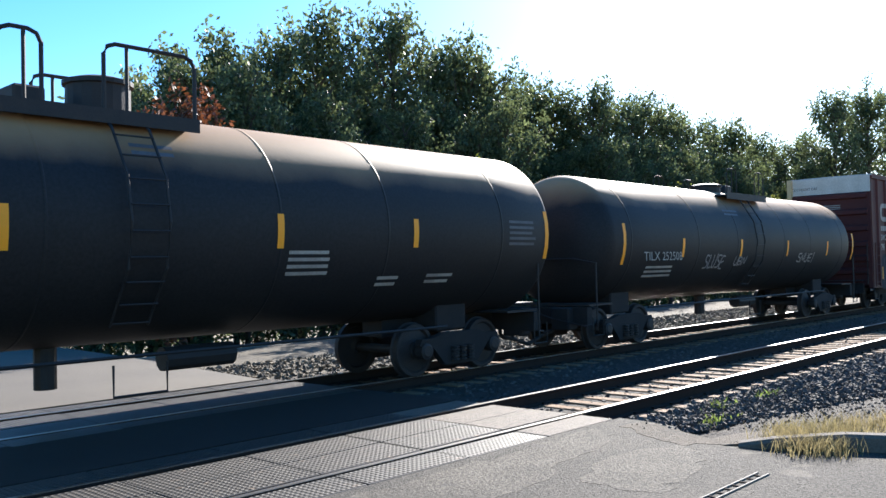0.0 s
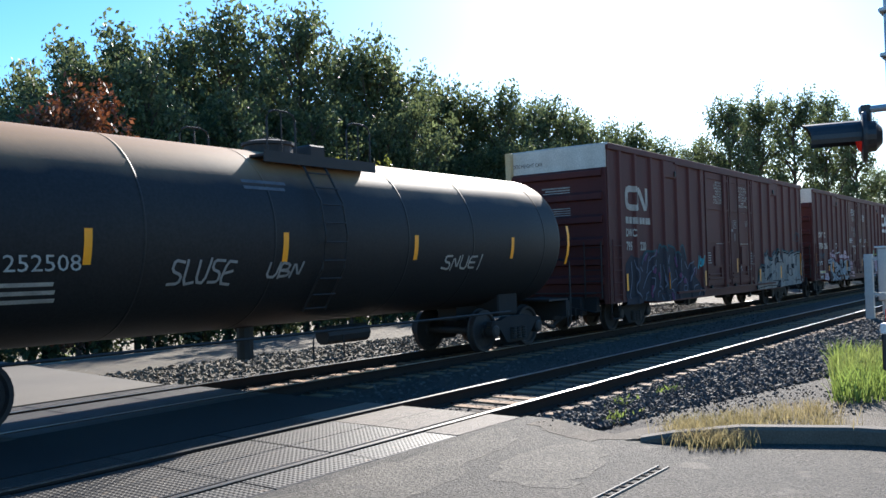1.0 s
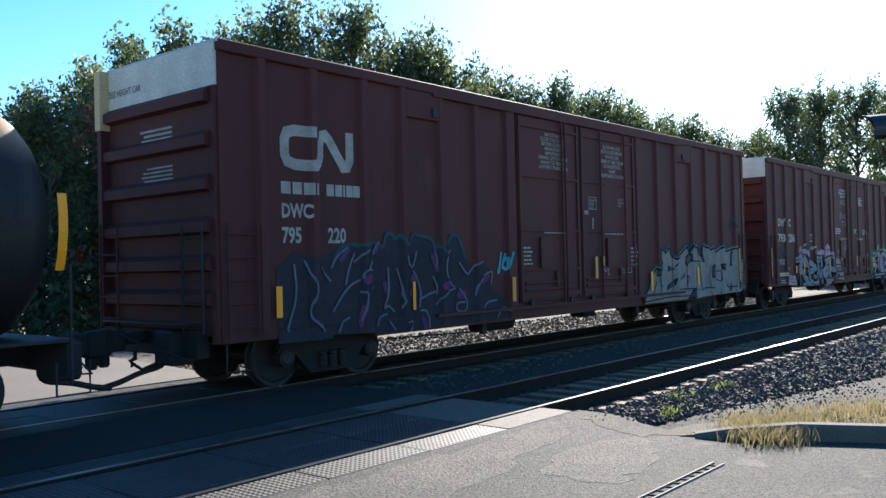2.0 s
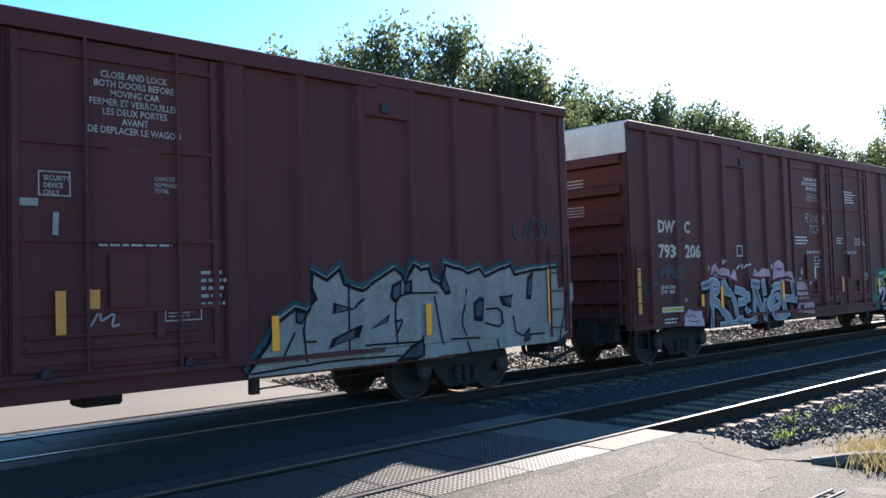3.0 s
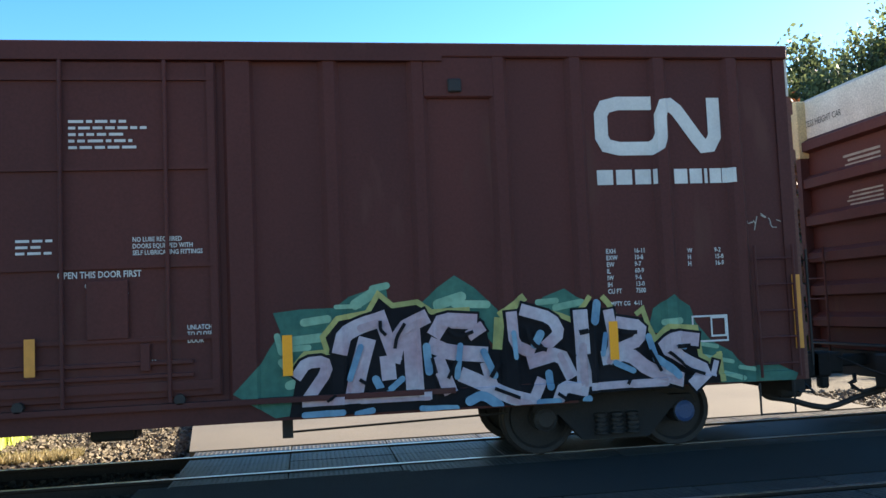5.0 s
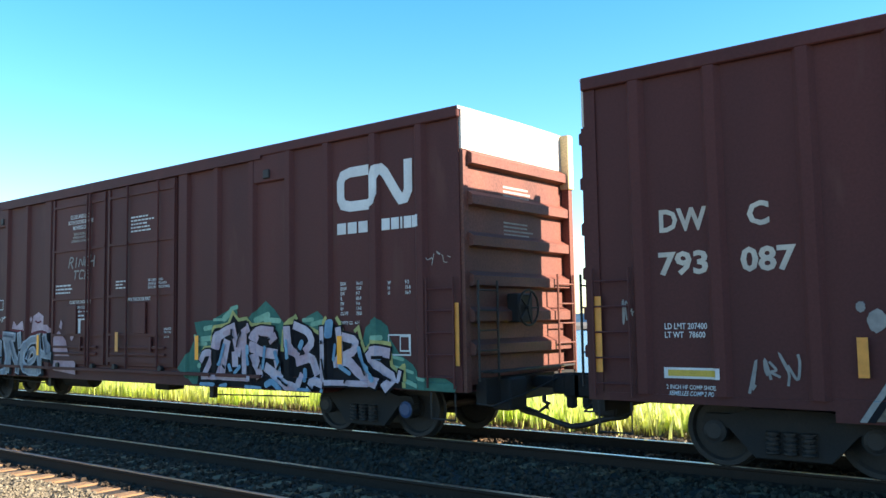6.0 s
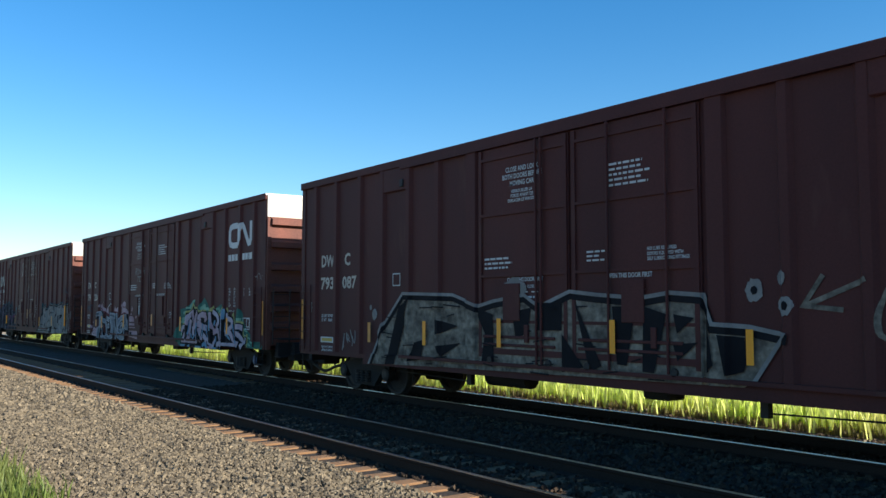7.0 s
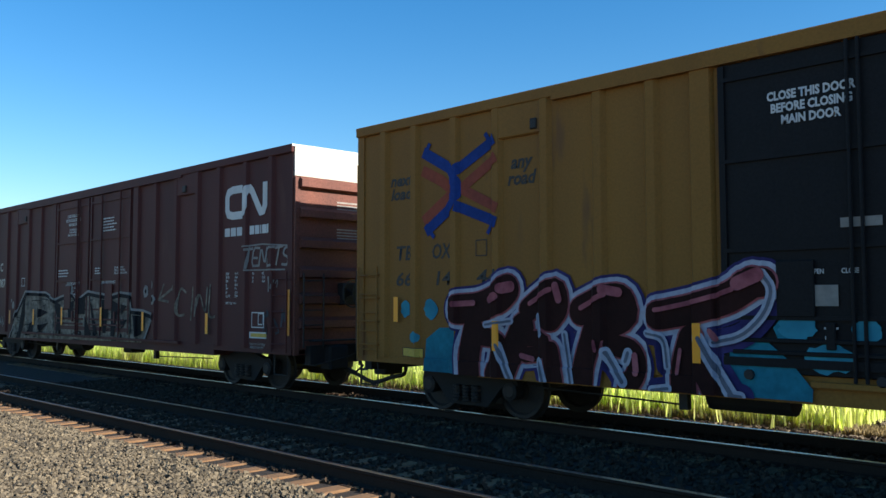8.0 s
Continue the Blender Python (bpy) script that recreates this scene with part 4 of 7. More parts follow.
BOX_F = boxcar(41.41, "mustard yellow boxcar with black doors and graffiti", BOXCAR_TAN, BOXCAR_TAN, DOOR_BLACK,
               [(1.05, 1.5, 1.92), (3.33, 1.1, 1.55), (6.63, 1.08, 1.57), (12.4, 1.1, 1.55), (15.4, 1.1, 1.55), (18.5, 1.15, 2.0)])
CARS = [TANK_A, TANK_B, BOX_C, BOX_D, BOX_E, BOX_F]


# ---- paint on the cars ----
GLYPHS = {
    "M": [[(0, 0), (0.08, 1), (0.5, 0.35), (0.92, 1), (1, 0)]], "E": [[(1, 0.95), (0.05, 0.95), (0, 0.05), (1, 0.02)], [(0.05, 0.5), (0.8, 0.52)]],
    "S": [[(1, 0.92), (0.15, 0.95), (0.05, 0.58), (0.95, 0.42), (0.9, 0.05), (0, 0.05)]], "R": [[(0, 0), (0.02, 1), (0.9, 0.9), (0.88, 0.58), (0.15, 0.48)], [(0.4, 0.45), (1, 0)]],
    "B": [[(0, 0), (0, 1), (0.85, 0.92), (0.8, 0.58), (0.15, 0.52)], [(0.25, 0.5), (1, 0.4), (0.95, 0.06), (0.1, 0.0)]], "I": [[(0.5, 0), (0.5, 1)]],
    "N": [[(0, 0), (0.05, 1), (0.9, 0.05), (0.95, 1)]], "G": [[(1, 0.88), (0.25, 1), (0, 0.5), (0.2, 0.02), (1, 0.05), (1, 0.42), (0.6, 0.42)]],
    "H": [[(0.05, 0), (0, 1)], [(1, 0), (0.95, 1)], [(0, 0.5), (1, 0.52)]], "U": [[(0, 1), (0.05, 0.08), (0.92, 0.05), (1, 1)]], "L": [[(0, 1), (0.05, 0.05), (1, 0.06)]],
    "T": [[(0, 0.92), (1, 1)], [(0.5, 0.95), (0.42, 0)]], "C": [[(1, 0.9), (0.25, 1), (0, 0.5), (0.2, 0), (1, 0.06)]], "F": [[(1, 0.96), (0.05, 0.95), (0, 0)], [(0.05, 0.52), (0.8, 0.54)]]}


def strokes_of(word, x, z, w, h, seed, slant=0.0, rounds=2):
    rnd = random.Random(seed)
    out, cell = [], w / len(word)
    for i, ch in enumerate(word):
        for line in GLYPHS[ch]:
            out.append(curvy([(x + (i + 0.1 + 0.8 * a + rnd.uniform(-0.07, 0.07)) * cell + slant * b, z + h * (b * 0.92 + 0.04 + rnd.uniform(-0.07, 0.07))) for a, b in line], rounds))
    return out


def paint(car, strokes, width, lift, mat, name, label="", dx=0.0, dz=0.0, seed=0, rounded=False):
    """One coat of spray paint along all the strokes."""
    rnd = random.Random(seed)
    bm = bmesh.new()
    for k, s in enumerate(strokes):
        ribbon(bm, [(a + dx, b + dz) for a, b in s], width * rnd.uniform(0.9, 1.1), 0.0006 * k, rounded)
    bmesh.ops.bisect_plane(bm, geom=list(bm.verts) + list(bm.edges) + list(bm.faces), plane_co=(0, 0, 0.7), plane_no=(0, 0, -1), dist=1e-5, clear_outer=True)
    return part(name, drape(bm, lift), mat, car, label)


def cloud(car, shapes, lift, mat, name, label=""):
    """Irregular filled patches: (x, z, half width, half height, spikes, seed)."""
    ob = None
    for k, (x, z, a, b, spikes, seed) in enumerate(shapes):
        bm = bmesh.new()
        rnd = random.Random(seed)
        n = 26
        fan(bm, [(x + a * math.cos(2 * math.pi * i / n) * rnd.uniform(0.86, 1.1), z + b * math.sin(2 * math.pi * i / n) * (rnd.uniform(0.8, 1.1) + (rnd.uniform(0, 0.35) if spikes and i % 3 == 0 else 0))) for i in range(n)], 0.0004 * k)
        bmesh.ops.bisect_plane(bm, geom=list(bm.verts) + list(bm.edges) + list(bm.faces), plane_co=(0, 0, 0.7), plane_no=(0, 0, -1), dist=1e-5, clear_outer=True)
        ob = part(name, drape(bm, lift), mat, car, label)
    return ob


def shapes(car, outlines, lift, mat, label=""):
    """Filled flat areas of paint, one part each."""
    for k, line in enumerate(outlines):
        bm = bmesh.new()
        v = [bm.verts.new((a, 0.0004 * k, b)) for a, b in line]
        for tri in tessellate_polygon([[Vector((a, b, 0)) for a, b in line]]):
            bm.faces.new([v[q] for q in tri])
        bmesh.ops.bisect_plane(bm, geom=list(bm.verts) + list(bm.edges) + list(bm.faces), plane_co=(0, 0, 0.7), plane_no=(0, 0, -1), dist=1e-5, clear_outer=True)
        part("graffiti", drape(bm, lift), mat, car, label)


def brush(car, rows, lift, mat, label="", grow=0.0, rounded=False, rounds=2, dx=0.0, dz=0.0):
    """Sprayed strokes, each a part of its own width: (width, line)."""
    for k, (w, line) in enumerate(rows):
        bm = bmesh.new()
        ribbon(bm, [(a + dx, b + dz) for a, b in curvy(line, rounds)], w + grow, 0.0004 * k, rounded)
        bmesh.ops.bisect_plane(bm, geom=list(bm.verts) + list(bm.edges) + list(bm.faces), plane_co=(0, 0, 0.7), plane_no=(0, 0, -1), dist=1e-5, clear_outer=True)
        if len(bm.faces):
            part("graffiti", drape(bm, lift), mat, car, label)
        else:
            bm.free()


def tag(car, x, z, w, h, mat, seed, width=0.03, loops=6, tilt=0.0):
    """A quick one-line scrawl that cannot be read."""
    rnd = random.Random(seed)
    lines = []
    for i in range(loops):
        u = x + w * i / loops
        c = w / loops
        line = [(u + c * rnd.uniform(-0.1, 1.2), z + tilt * i + h * rnd.uniform(0, 1)) for _ in range(rnd.randint(3, 5))]
        lines.append(curvy(line))
    return paint(car, lines, width, 0.012, mat, "tag", "scrawled white tag")


SILVER = material("silver_spray", (0.25, 0.21, 0.16), 0.7, 0, (0.06, 0.05, 0.042), 2.2, 9, 0.0, 0.85, (1.0, 1, 2.2), grain=0.5, spec=0.15)
PALE = spray("pale_spray", (0.28, 0.255, 0.225), (0.22, 0.2, 0.175))
CHALK = spray("chalk_spray", (0.3, 0.275, 0.25), (0.19, 0.175, 0.16))
BLACKSPRAY = spray("black_spray", (0.008, 0.008, 0.01), (0.016, 0.015, 0.017))
TEALGREEN = spray("green_spray", (0.035, 0.12, 0.095), (0.06, 0.17, 0.125), 2.5)
MINT = spray("mint_spray", (0.25, 0.42, 0.29), (0.16, 0.32, 0.22), 2.5)
ROSE = spray("rose_spray", (0.5, 0.44, 0.47), (0.42, 0.25, 0.28), 1.6)
SKYBLUE = spray("blue_spray", (0.2, 0.34, 0.42), (0.1, 0.2, 0.3), 2.5)
NAVY = spray("navy_spray", (0.025, 0.02, 0.08), (0.05, 0.04, 0.14), 2.0)
LAVENDER = spray("lavender_spray", (0.42, 0.42, 0.48), (0.29, 0.31, 0.4), 2.0)
PINK = spray("pink_spray", (0.42, 0.13, 0.14), (0.17, 0.035, 0.05), 3.0)
OXBLOOD = spray("oxblood_spray", (0.022, 0.0075, 0.006), (0.036, 0.011, 0.009), 1.6)
DULLLAV = spray("dull_lavender", (0.15, 0.155, 0.185), (0.09, 0.1, 0.135), 2.0)
AQUA = spray("aqua_spray", (0.015, 0.12, 0.17), (0.02, 0.19, 0.25), 1.6)
AQUALIGHT = spray("light_aqua_spray", (0.05, 0.28, 0.35), (0.025, 0.17, 0.24), 3.5)
SLATE = spray("slate_spray", (0.05, 0.053, 0.06), (0.085, 0.088, 0.1), 1.6)
PLUM = spray("plum_spray", (0.16, 0.045, 0.09), (0.08, 0.04, 0.1), 1.6)
TEALLINE = spray("teal_line", (0.06, 0.25, 0.28), (0.1, 0.32, 0.34), 2.0)
DARKTEAL = spray("dark_teal_spray", (0.027, 0.06, 0.07), (0.035, 0.08, 0.09), 2.0)
PALEPINK = spray("pale_pink_spray", (0.5, 0.36, 0.37), (0.36, 0.22, 0.24), 1.6)
YELLOWLINE = spray("yellow_line", (0.42, 0.38, 0.14), (0.3, 0.3, 0.12), 2.0)
BLUSH = spray("blush_spray", (0.42, 0.27, 0.29), (0.46, 0.36, 0.39), 2.5)
OXRED = spray("dark_red_spray", (0.16, 0.03, 0.035), (0.1, 0.02, 0.03), 2.0)
WHITESPRAY = spray("white_spray", (0.42, 0.42, 0.43), (0.3, 0.3, 0.31), 2.0)
STEELBLUE = spray("steel_grey_spray", (0.2, 0.21, 0.225), (0.31, 0.31, 0.31), 3.0)
NIGHT = spray("night_blue_spray", (0.08, 0.088, 0.105), (0.13, 0.14, 0.16), 3.0)
DEEPSLATE = spray("deep_slate_spray", (0.03, 0.032, 0.037), (0.042, 0.036, 0.046), 1.4)
LOGOBLUE = spray("logo_blue", (0.018, 0.05, 0.22), (0.014, 0.04, 0.17))
LOGORED = spray("logo_red", (0.3, 0.07, 0.04), (0.22, 0.055, 0.04))


def emblem(car, x, z, w, h, mat):
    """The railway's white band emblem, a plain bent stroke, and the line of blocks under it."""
    t = 0.155
    k = w / 1.62
    a, b = z + h - t / 2, z + t / 2
    def px(u):
        return x + u * k
    line = [(px(0.66), a), (px(0.3), a), (px(0.14), a - 0.04), (px(0.085), a - 0.14), (px(0.085), b + 0.14), (px(0.14), b + 0.04), (px(0.3), b), (px(0.7), b), (px(0.79), b + 0.05), (px(0.83), b + 0.16),
            (px(0.83), a - 0.16), (px(0.88), a - 0.04), (px(0.97), a - 0.02), (px(1.06), a - 0.09), (px(1.3), b + 0.12), (px(1.38), b + 0.02), (px(1.47), b + 0.03), (px(1.535), b + 0.14), (px(1.535), a + 0.0)]
    paint(car, [line], t, 0.01, mat, "emblem", "white bent-band railway emblem")
    bm = bmesh.new()
    for u, d in ((0.0, 0.2), (0.24, 0.2), (0.48, 0.2), (0.71, 0.04), (0.98, 0.17), (1.18, 0.16), (1.37, 0.04), (1.44, 0.15), (1.6, 0.16)):
        v = [bm.verts.new((x + (u + e) * k, 0, zz)) for e, zz in ((0, z - 0.36), (d, z - 0.36), (d, z - 0.18), (0, z - 0.18))]
        bm.faces.new(v)
    part("lettering", drape(bm, 0.01), mat, car)


def frame_box(car, x, z, w, h, mat, bar=0.02):
    paint(car, [[(x, z), (x + w, z)], [(x, z + h), (x + w, z + h)], [(x, z), (x, z + h)], [(x + w, z), (x + w, z + h)]], bar, 0.012, mat, "stencil_box")


def words(car, text, x, top, cap, mat, width=None, line=1.0, y=None, shear=0.0, bold=None, squeeze=0.8, left=False):
    """Stencilled lines on the flat sheet or door, from the top down, centred over one another."""
    fixed = y is not None
    bold = cap * 0.022 if bold is None else bold
    rows = text.split("\n")
    spans = []
    for row in rows:
        xs = [v.co.x for v in text_mesh(row, cap / 0.7, bold, shear).vertices]
        spans.append(max(xs) - min(xs))
    k = width / max(spans) if width else squeeze
    for i, row in enumerate(rows):
        shift = 0.0 if left else (max(spans) - spans[i]) * k / 2
        z = top - cap - i * cap * 1.45 * line
        if fixed:
            letters(car, row, x + shift, z, cap, mat, spans[i] * k, y, bold=bold, shear=shear)
            continue
        bm = bmesh.new()
        bm.from_mesh(text_mesh(row, cap / 0.7, bold, shear))
        for v in bm.verts:
            v.co = (x + shift + v.co.x * k, 0.0, z + v.co.y)
        part("lettering", drape(bm, 0.006), mat, car)


def common_stencils(car, mat, small):
    words(car, "NO LUBE REQUIRED\nDOORS EQUIPPED WITH\nSELF LUBRICATING FITTINGS", 10.8, 2.76, 0.05, small, left=True)
    words(car, "OPEN THIS DOOR FIRST", 10.02, 2.4, 0.07, small)
    words(car, "CLOSE THIS DOOR FIRST", 7.72, 2.4, 0.07, small)
    words(car, "UNLATCH\nTO CLOSE\nDOOR", 11.36, 1.78, 0.05, small, left=True)
    words(car, "SEAL", 10.9, 1.42, 0.06, small)
    words(car, "OPEN  CLOSE", 10.3, 2.27, 0.05, small)
    words(car, "OPEN  CLOSE", 8.05, 2.27, 0.05, small)
    for x in (10.36, 8.1):
        paint(car, [[(x, 2.15), (x + 0.14, 2.15)], [(x + 0.24, 2.15), (x + 0.38, 2.15)], [(x + 0.33, 2.18), (x + 0.38, 2.15), (x + 0.33, 2.12)], [(x + 0.05, 2.18), (x, 2.15), (x + 0.05, 2.12)]], 0.018, 0.004, small, "stencil_arrow")
        bars(car, x, 2.08, 0.35, 0.16, 2, small, -1.656, int(x * 7))
        paint(car, [[(x + 0.06, 1.95), (x + 0.06, 1.72)]], 0.09, 0.004, mat, "stencil_bar")
    bars(car, 7.1, 2.76, 0.75, 0.24, 3, small, -1.65, 5)
    bars(car, 9.6, 2.76, 0.4, 0.2, 3, small, -1.65, 6)
    words(car, "EXH\nEXW\nEW\nIL\nIW\nIH\nCU FT", 16.2, 2.47, 0.055, small, left=True)
    words(car, "16-11\n10-8\n9-7\n60-9\n9-6\n13-0\n7500", 16.55, 2.47, 0.055, small, left=True)
    words(car, "EMPTY CG   4-11", 16.2, 1.84, 0.05, small)
    words(car, "W\nH\nH", 17.23, 2.45, 0.055, small, left=True)
    words(car, "9-2\n15-8\n16-9", 17.58, 2.45, 0.055, small, left=True)
    frame_box(car, 17.24, 1.32, 0.44, 0.3, mat)
    frame_box(car, 17.48, 1.38, 0.18, 0.22, mat)


def boxcar_d():
    car = BOX_D
    emblem(car, 16.14, 3.6, 1.62, 0.71, WHITE)
    common_stencils(car, WHITE, WHITE)
    words(car, "CLOSE AND LOCK\nBOTH DOORS BEFORE\nMOVING CAR", 7.62, 4.3, 0.085, WHITE, 1.05)
    words(car, "VERROUILLER LA\nPORTE AVANT DE\nDEPLACER LE WAGON", 7.76, 3.9, 0.055, DULL, 0.75)
    bars(car, 10.15, 4.06, 0.82, 0.36, 5, WHITE, -1.65, 8)
    words(car, "DW", 1.0, 3.0, 0.24, NUMBER, 0.6, bold=0.012)
    words(car, "C", 2.0, 3.0, 0.24, NUMBER, 0.22, bold=0.012)
    words(car, "793", 1.0, 2.5, 0.26, NUMBER, 0.6, bold=0.012)
    words(car, "206", 2.0, 2.5, 0.26, NUMBER, 0.62, bold=0.012)
    words(car, "LD LMT 207500\nLT WT   78500", 1.04, 1.66, 0.07, WHITE, left=True)
    frame_box(car, 4.2, 2.27, 0.24, 0.23, WHITE)
    paint(car, [[(1.09, 1.16), (1.71, 1.16)]], 0.1, 0.01, WHITE, "stencil_bar")
    paint(car, [[(1.11, 1.16), (1.69, 1.16)]], 0.06, 0.013, YLABEL, "stencil_bar")
    bars(car, 1.09, 0.98, 0.6, 0.14, 2, WHITE, -1.63, 3)
    # the multicoloured piece beside the right-hand wheels
    green = [[(11.83, 1), (12.14, 1.32), (12.23, 1.47), (12.36, 1.65), (12.28, 1.87), (12.58, 1.9), (12.96, 1.9), (13.13, 2.02), (13.55, 2.15), (13.58, 1.9), (12.87, 1.38), (12.48, 0.73), (12.28, 0.71)],
        [(13.9, 1.88), (14.15, 2.09), (14.35, 2.22), (14.58, 2.07), (14.84, 1.81), (14.91, 1.67), (14.78, 1.4), (14.49, 1.75)],
        [(15.25, 1.79), (15.4, 1.93), (15.66, 2.02), (15.91, 1.84), (15.69, 1.65)],
        [(16.67, 1.47), (16.75, 1.74), (17, 1.9), (17.22, 1.75), (17.28, 1.55), (17.47, 1.32), (17.72, 1.18), (17.87, 0.99), (18.29, 1.01), (18.56, 0.88), (18.52, 0.8), (17.31, 0.82), (17.27, 1.32)]]
    shapes(car, green, 0.006, TEALGREEN, "dark green sprayed cloud behind the letters")
    mint_a = [(0.09, [(12.62, 1.75), (12.88, 1.78)]), (0.1, [(12.49, 1.55), (12.87, 1.58)]), (0.07, [(12.4, 1.46), (12.66, 1.47)]), (0.08, [(12.36, 1.32), (12.48, 1.17)]),
        (0.1, [(12.44, 1.06), (12.54, 1.09)]), (0.12, [(13.2, 1.93), (13.4, 2.05)]), (0.08, [(13.4, 2.1), (13.56, 2.13)]), (0.05, [(13.25, 1.91), (12.98, 1.91)]),
        (0.12, [(14.14, 1.89), (14.42, 1.97)]), (0.09, [(14.34, 1.89), (14.72, 1.87)]), (0.07, [(15.33, 1.87), (15.55, 1.88)]), (0.08, [(15.54, 1.8), (15.84, 1.85)]),
        (0.08, [(16.88, 1.57), (17.08, 1.58)]), (0.05, [(17.33, 1.29), (17.53, 1.25)]), (0.05, [(17.36, 1.14), (17.72, 1.06)]), (0.06, [(17.61, 0.93), (17.83, 0.86)])]
    mint_b = [(0.05, [(17.81, 0.99), (17.97, 0.96)]), (0.07, [(12.32, 1.61), (12.36, 1.43)])]
    mint = mint_a + mint_b
    brush(car, mint, 0.012, MINT, "pale green cloud streaks", rounded=True)
    gold = [(0.03, [(12.49, 1.26), (12.62, 1.4), (12.87, 1.41), (12.82, 1.58), (12.99, 1.78), (13.33, 1.83), (13.46, 2.04), (13.62, 1.9), (13.9, 1.93), (14.06, 1.81), (14.49, 1.82)]),
        (0.07, [(14.89, 1.75), (15.03, 1.84), (15.14, 1.92)]), (0.08, [(14.82, 1.39), (14.85, 1.67)]), (0.03, [(15.34, 1.79), (15.61, 1.7), (15.74, 1.64), (15.93, 1.9)]),
        (0.04, [(16.13, 1.89), (16.19, 1.82), (16.26, 1.67)]), (0.03, [(16.54, 1.69), (16.61, 1.74), (16.67, 1.54), (16.75, 1.37)]),
        (0.03, [(16.75, 1.37), (16.91, 1.52), (17.27, 1.49), (17.31, 1.16), (17.42, 1.08), (17.56, 1.16)]), (0.04, [(17.55, 1.16), (17.57, 0.86)])]
    brush(car, gold, 0.022, YELLOWLINE, "thin yellow outer line", 0.03, rounds=0)
    sil = [[(12.43, 0.71), (12.51, 1.1), (12.49, 1.26), (12.62, 1.38), (12.87, 1.38), (12.84, 1.56), (13, 1.75), (13.33, 1.81), (13.46, 2.01), (13.62, 1.87), (13.9, 1.9), (14.06, 1.78), (14.49, 1.8), (14.68, 1.68), (14.74, 1.36), (14.84, 1.39), (14.89, 1.74), (15.14, 1.92), (15.32, 1.79), (15.61, 1.71), (15.72, 1.66), (15.91, 1.9), (16.09, 1.79), (16.26, 1.62), (16.61, 1.64), (16.7, 1.51), (16.74, 1.34), (16.91, 1.51), (17.26, 1.47), (17.28, 1.2), (17.32, 1.05), (17.54, 1.14), (17.55, 0.82), (15.87, 0.82), (15.86, 0.71)]]
    shapes(car, sil, 0.018, BLACKSPRAY, "black letter outline")
    fill_a = [(0.19, [(13.02, 1.45), (13.06, 1.6), (13.25, 1.69), (13.44, 1.74)]), (0.16, [(13.47, 1.78), (13.56, 1.5), (13.62, 1.32)]), (0.18, [(13.62, 1.32), (13.71, 1.63), (13.95, 1.74)]),
        (0.21, [(13.82, 1.62), (13.84, 0.96)]), (0.21, [(13.3, 1.47), (13.22, 1.21), (13.16, 0.95)]), (0.14, [(12.54, 1.18), (12.63, 1.3), (12.83, 1.31), (12.86, 1.2), (12.66, 0.93)]),
        (0.1, [(12.61, 0.86), (13.23, 0.87), (13.99, 0.87)]), (0.18, [(13.54, 1.27), (13.55, 1.13)]), (0.19, [(14.11, 1.59), (14.19, 1.71), (14.52, 1.68)]),
        (0.19, [(14.07, 1.42), (14.24, 1.34), (14.63, 1.3)]), (0.14, [(14.52, 1.54), (14.62, 1.6)]), (0.18, [(14.12, 1.24), (14.23, 0.94)])]
    fill_b = [(0.18, [(14.43, 1.06), (14.58, 0.99), (14.91, 0.81), (15.15, 0.74)]), (0.14, [(14.73, 0.98), (14.68, 1.16)]), (0.15, [(14.99, 1.72), (15.01, 1.39), (15.2, 1.3)]),
        (0.15, [(15.16, 1.78), (15.48, 1.68), (15.57, 1.5), (15.42, 1.38)]), (0.17, [(15.23, 1.19), (15.56, 1.27), (15.67, 1.03)]), (0.15, [(15.5, 0.71), (15.58, 0.89), (15.81, 0.83)]),
        (0.17, [(15.82, 1.7), (15.83, 1.37), (15.83, 0.93)]), (0.14, [(15.31, 0.94), (15.21, 0.74)]), (0.14, [(16.18, 1.7), (16.23, 1.35), (16.15, 1.17)]),
        (0.15, [(16.31, 1.59), (16.57, 1.54), (16.54, 1.37), (16.33, 1.3)]), (0.18, [(16.13, 1.19), (16.39, 1.23), (16.65, 1.01), (16.99, 0.9)])]
    fill_c = [(0.17, [(17.23, 1.35), (16.97, 1.39), (16.84, 1.28), (17.11, 1.1), (17.37, 0.97), (17.21, 0.84)]), (0.1, [(15.94, 0.86), (16.43, 0.87), (16.84, 0.87)]), (0.08, [(17.45, 0.93), (17.49, 1.06)])]
    fill = fill_a + fill_b + fill_c
    brush(car, fill, 0.026, BLACKSPRAY, "", 0.05, rounds=1)
    brush(car, fill, 0.037, ROSE, "pinkish grey letter fill", -0.012, rounds=1)
    brush(car, [(w * 0.45, [(a, b - 0.03) for a, b in line[-2:]]) for w, line in fill[::2]], 0.049, BLUSH, "dusty pink shading", rounded=True)
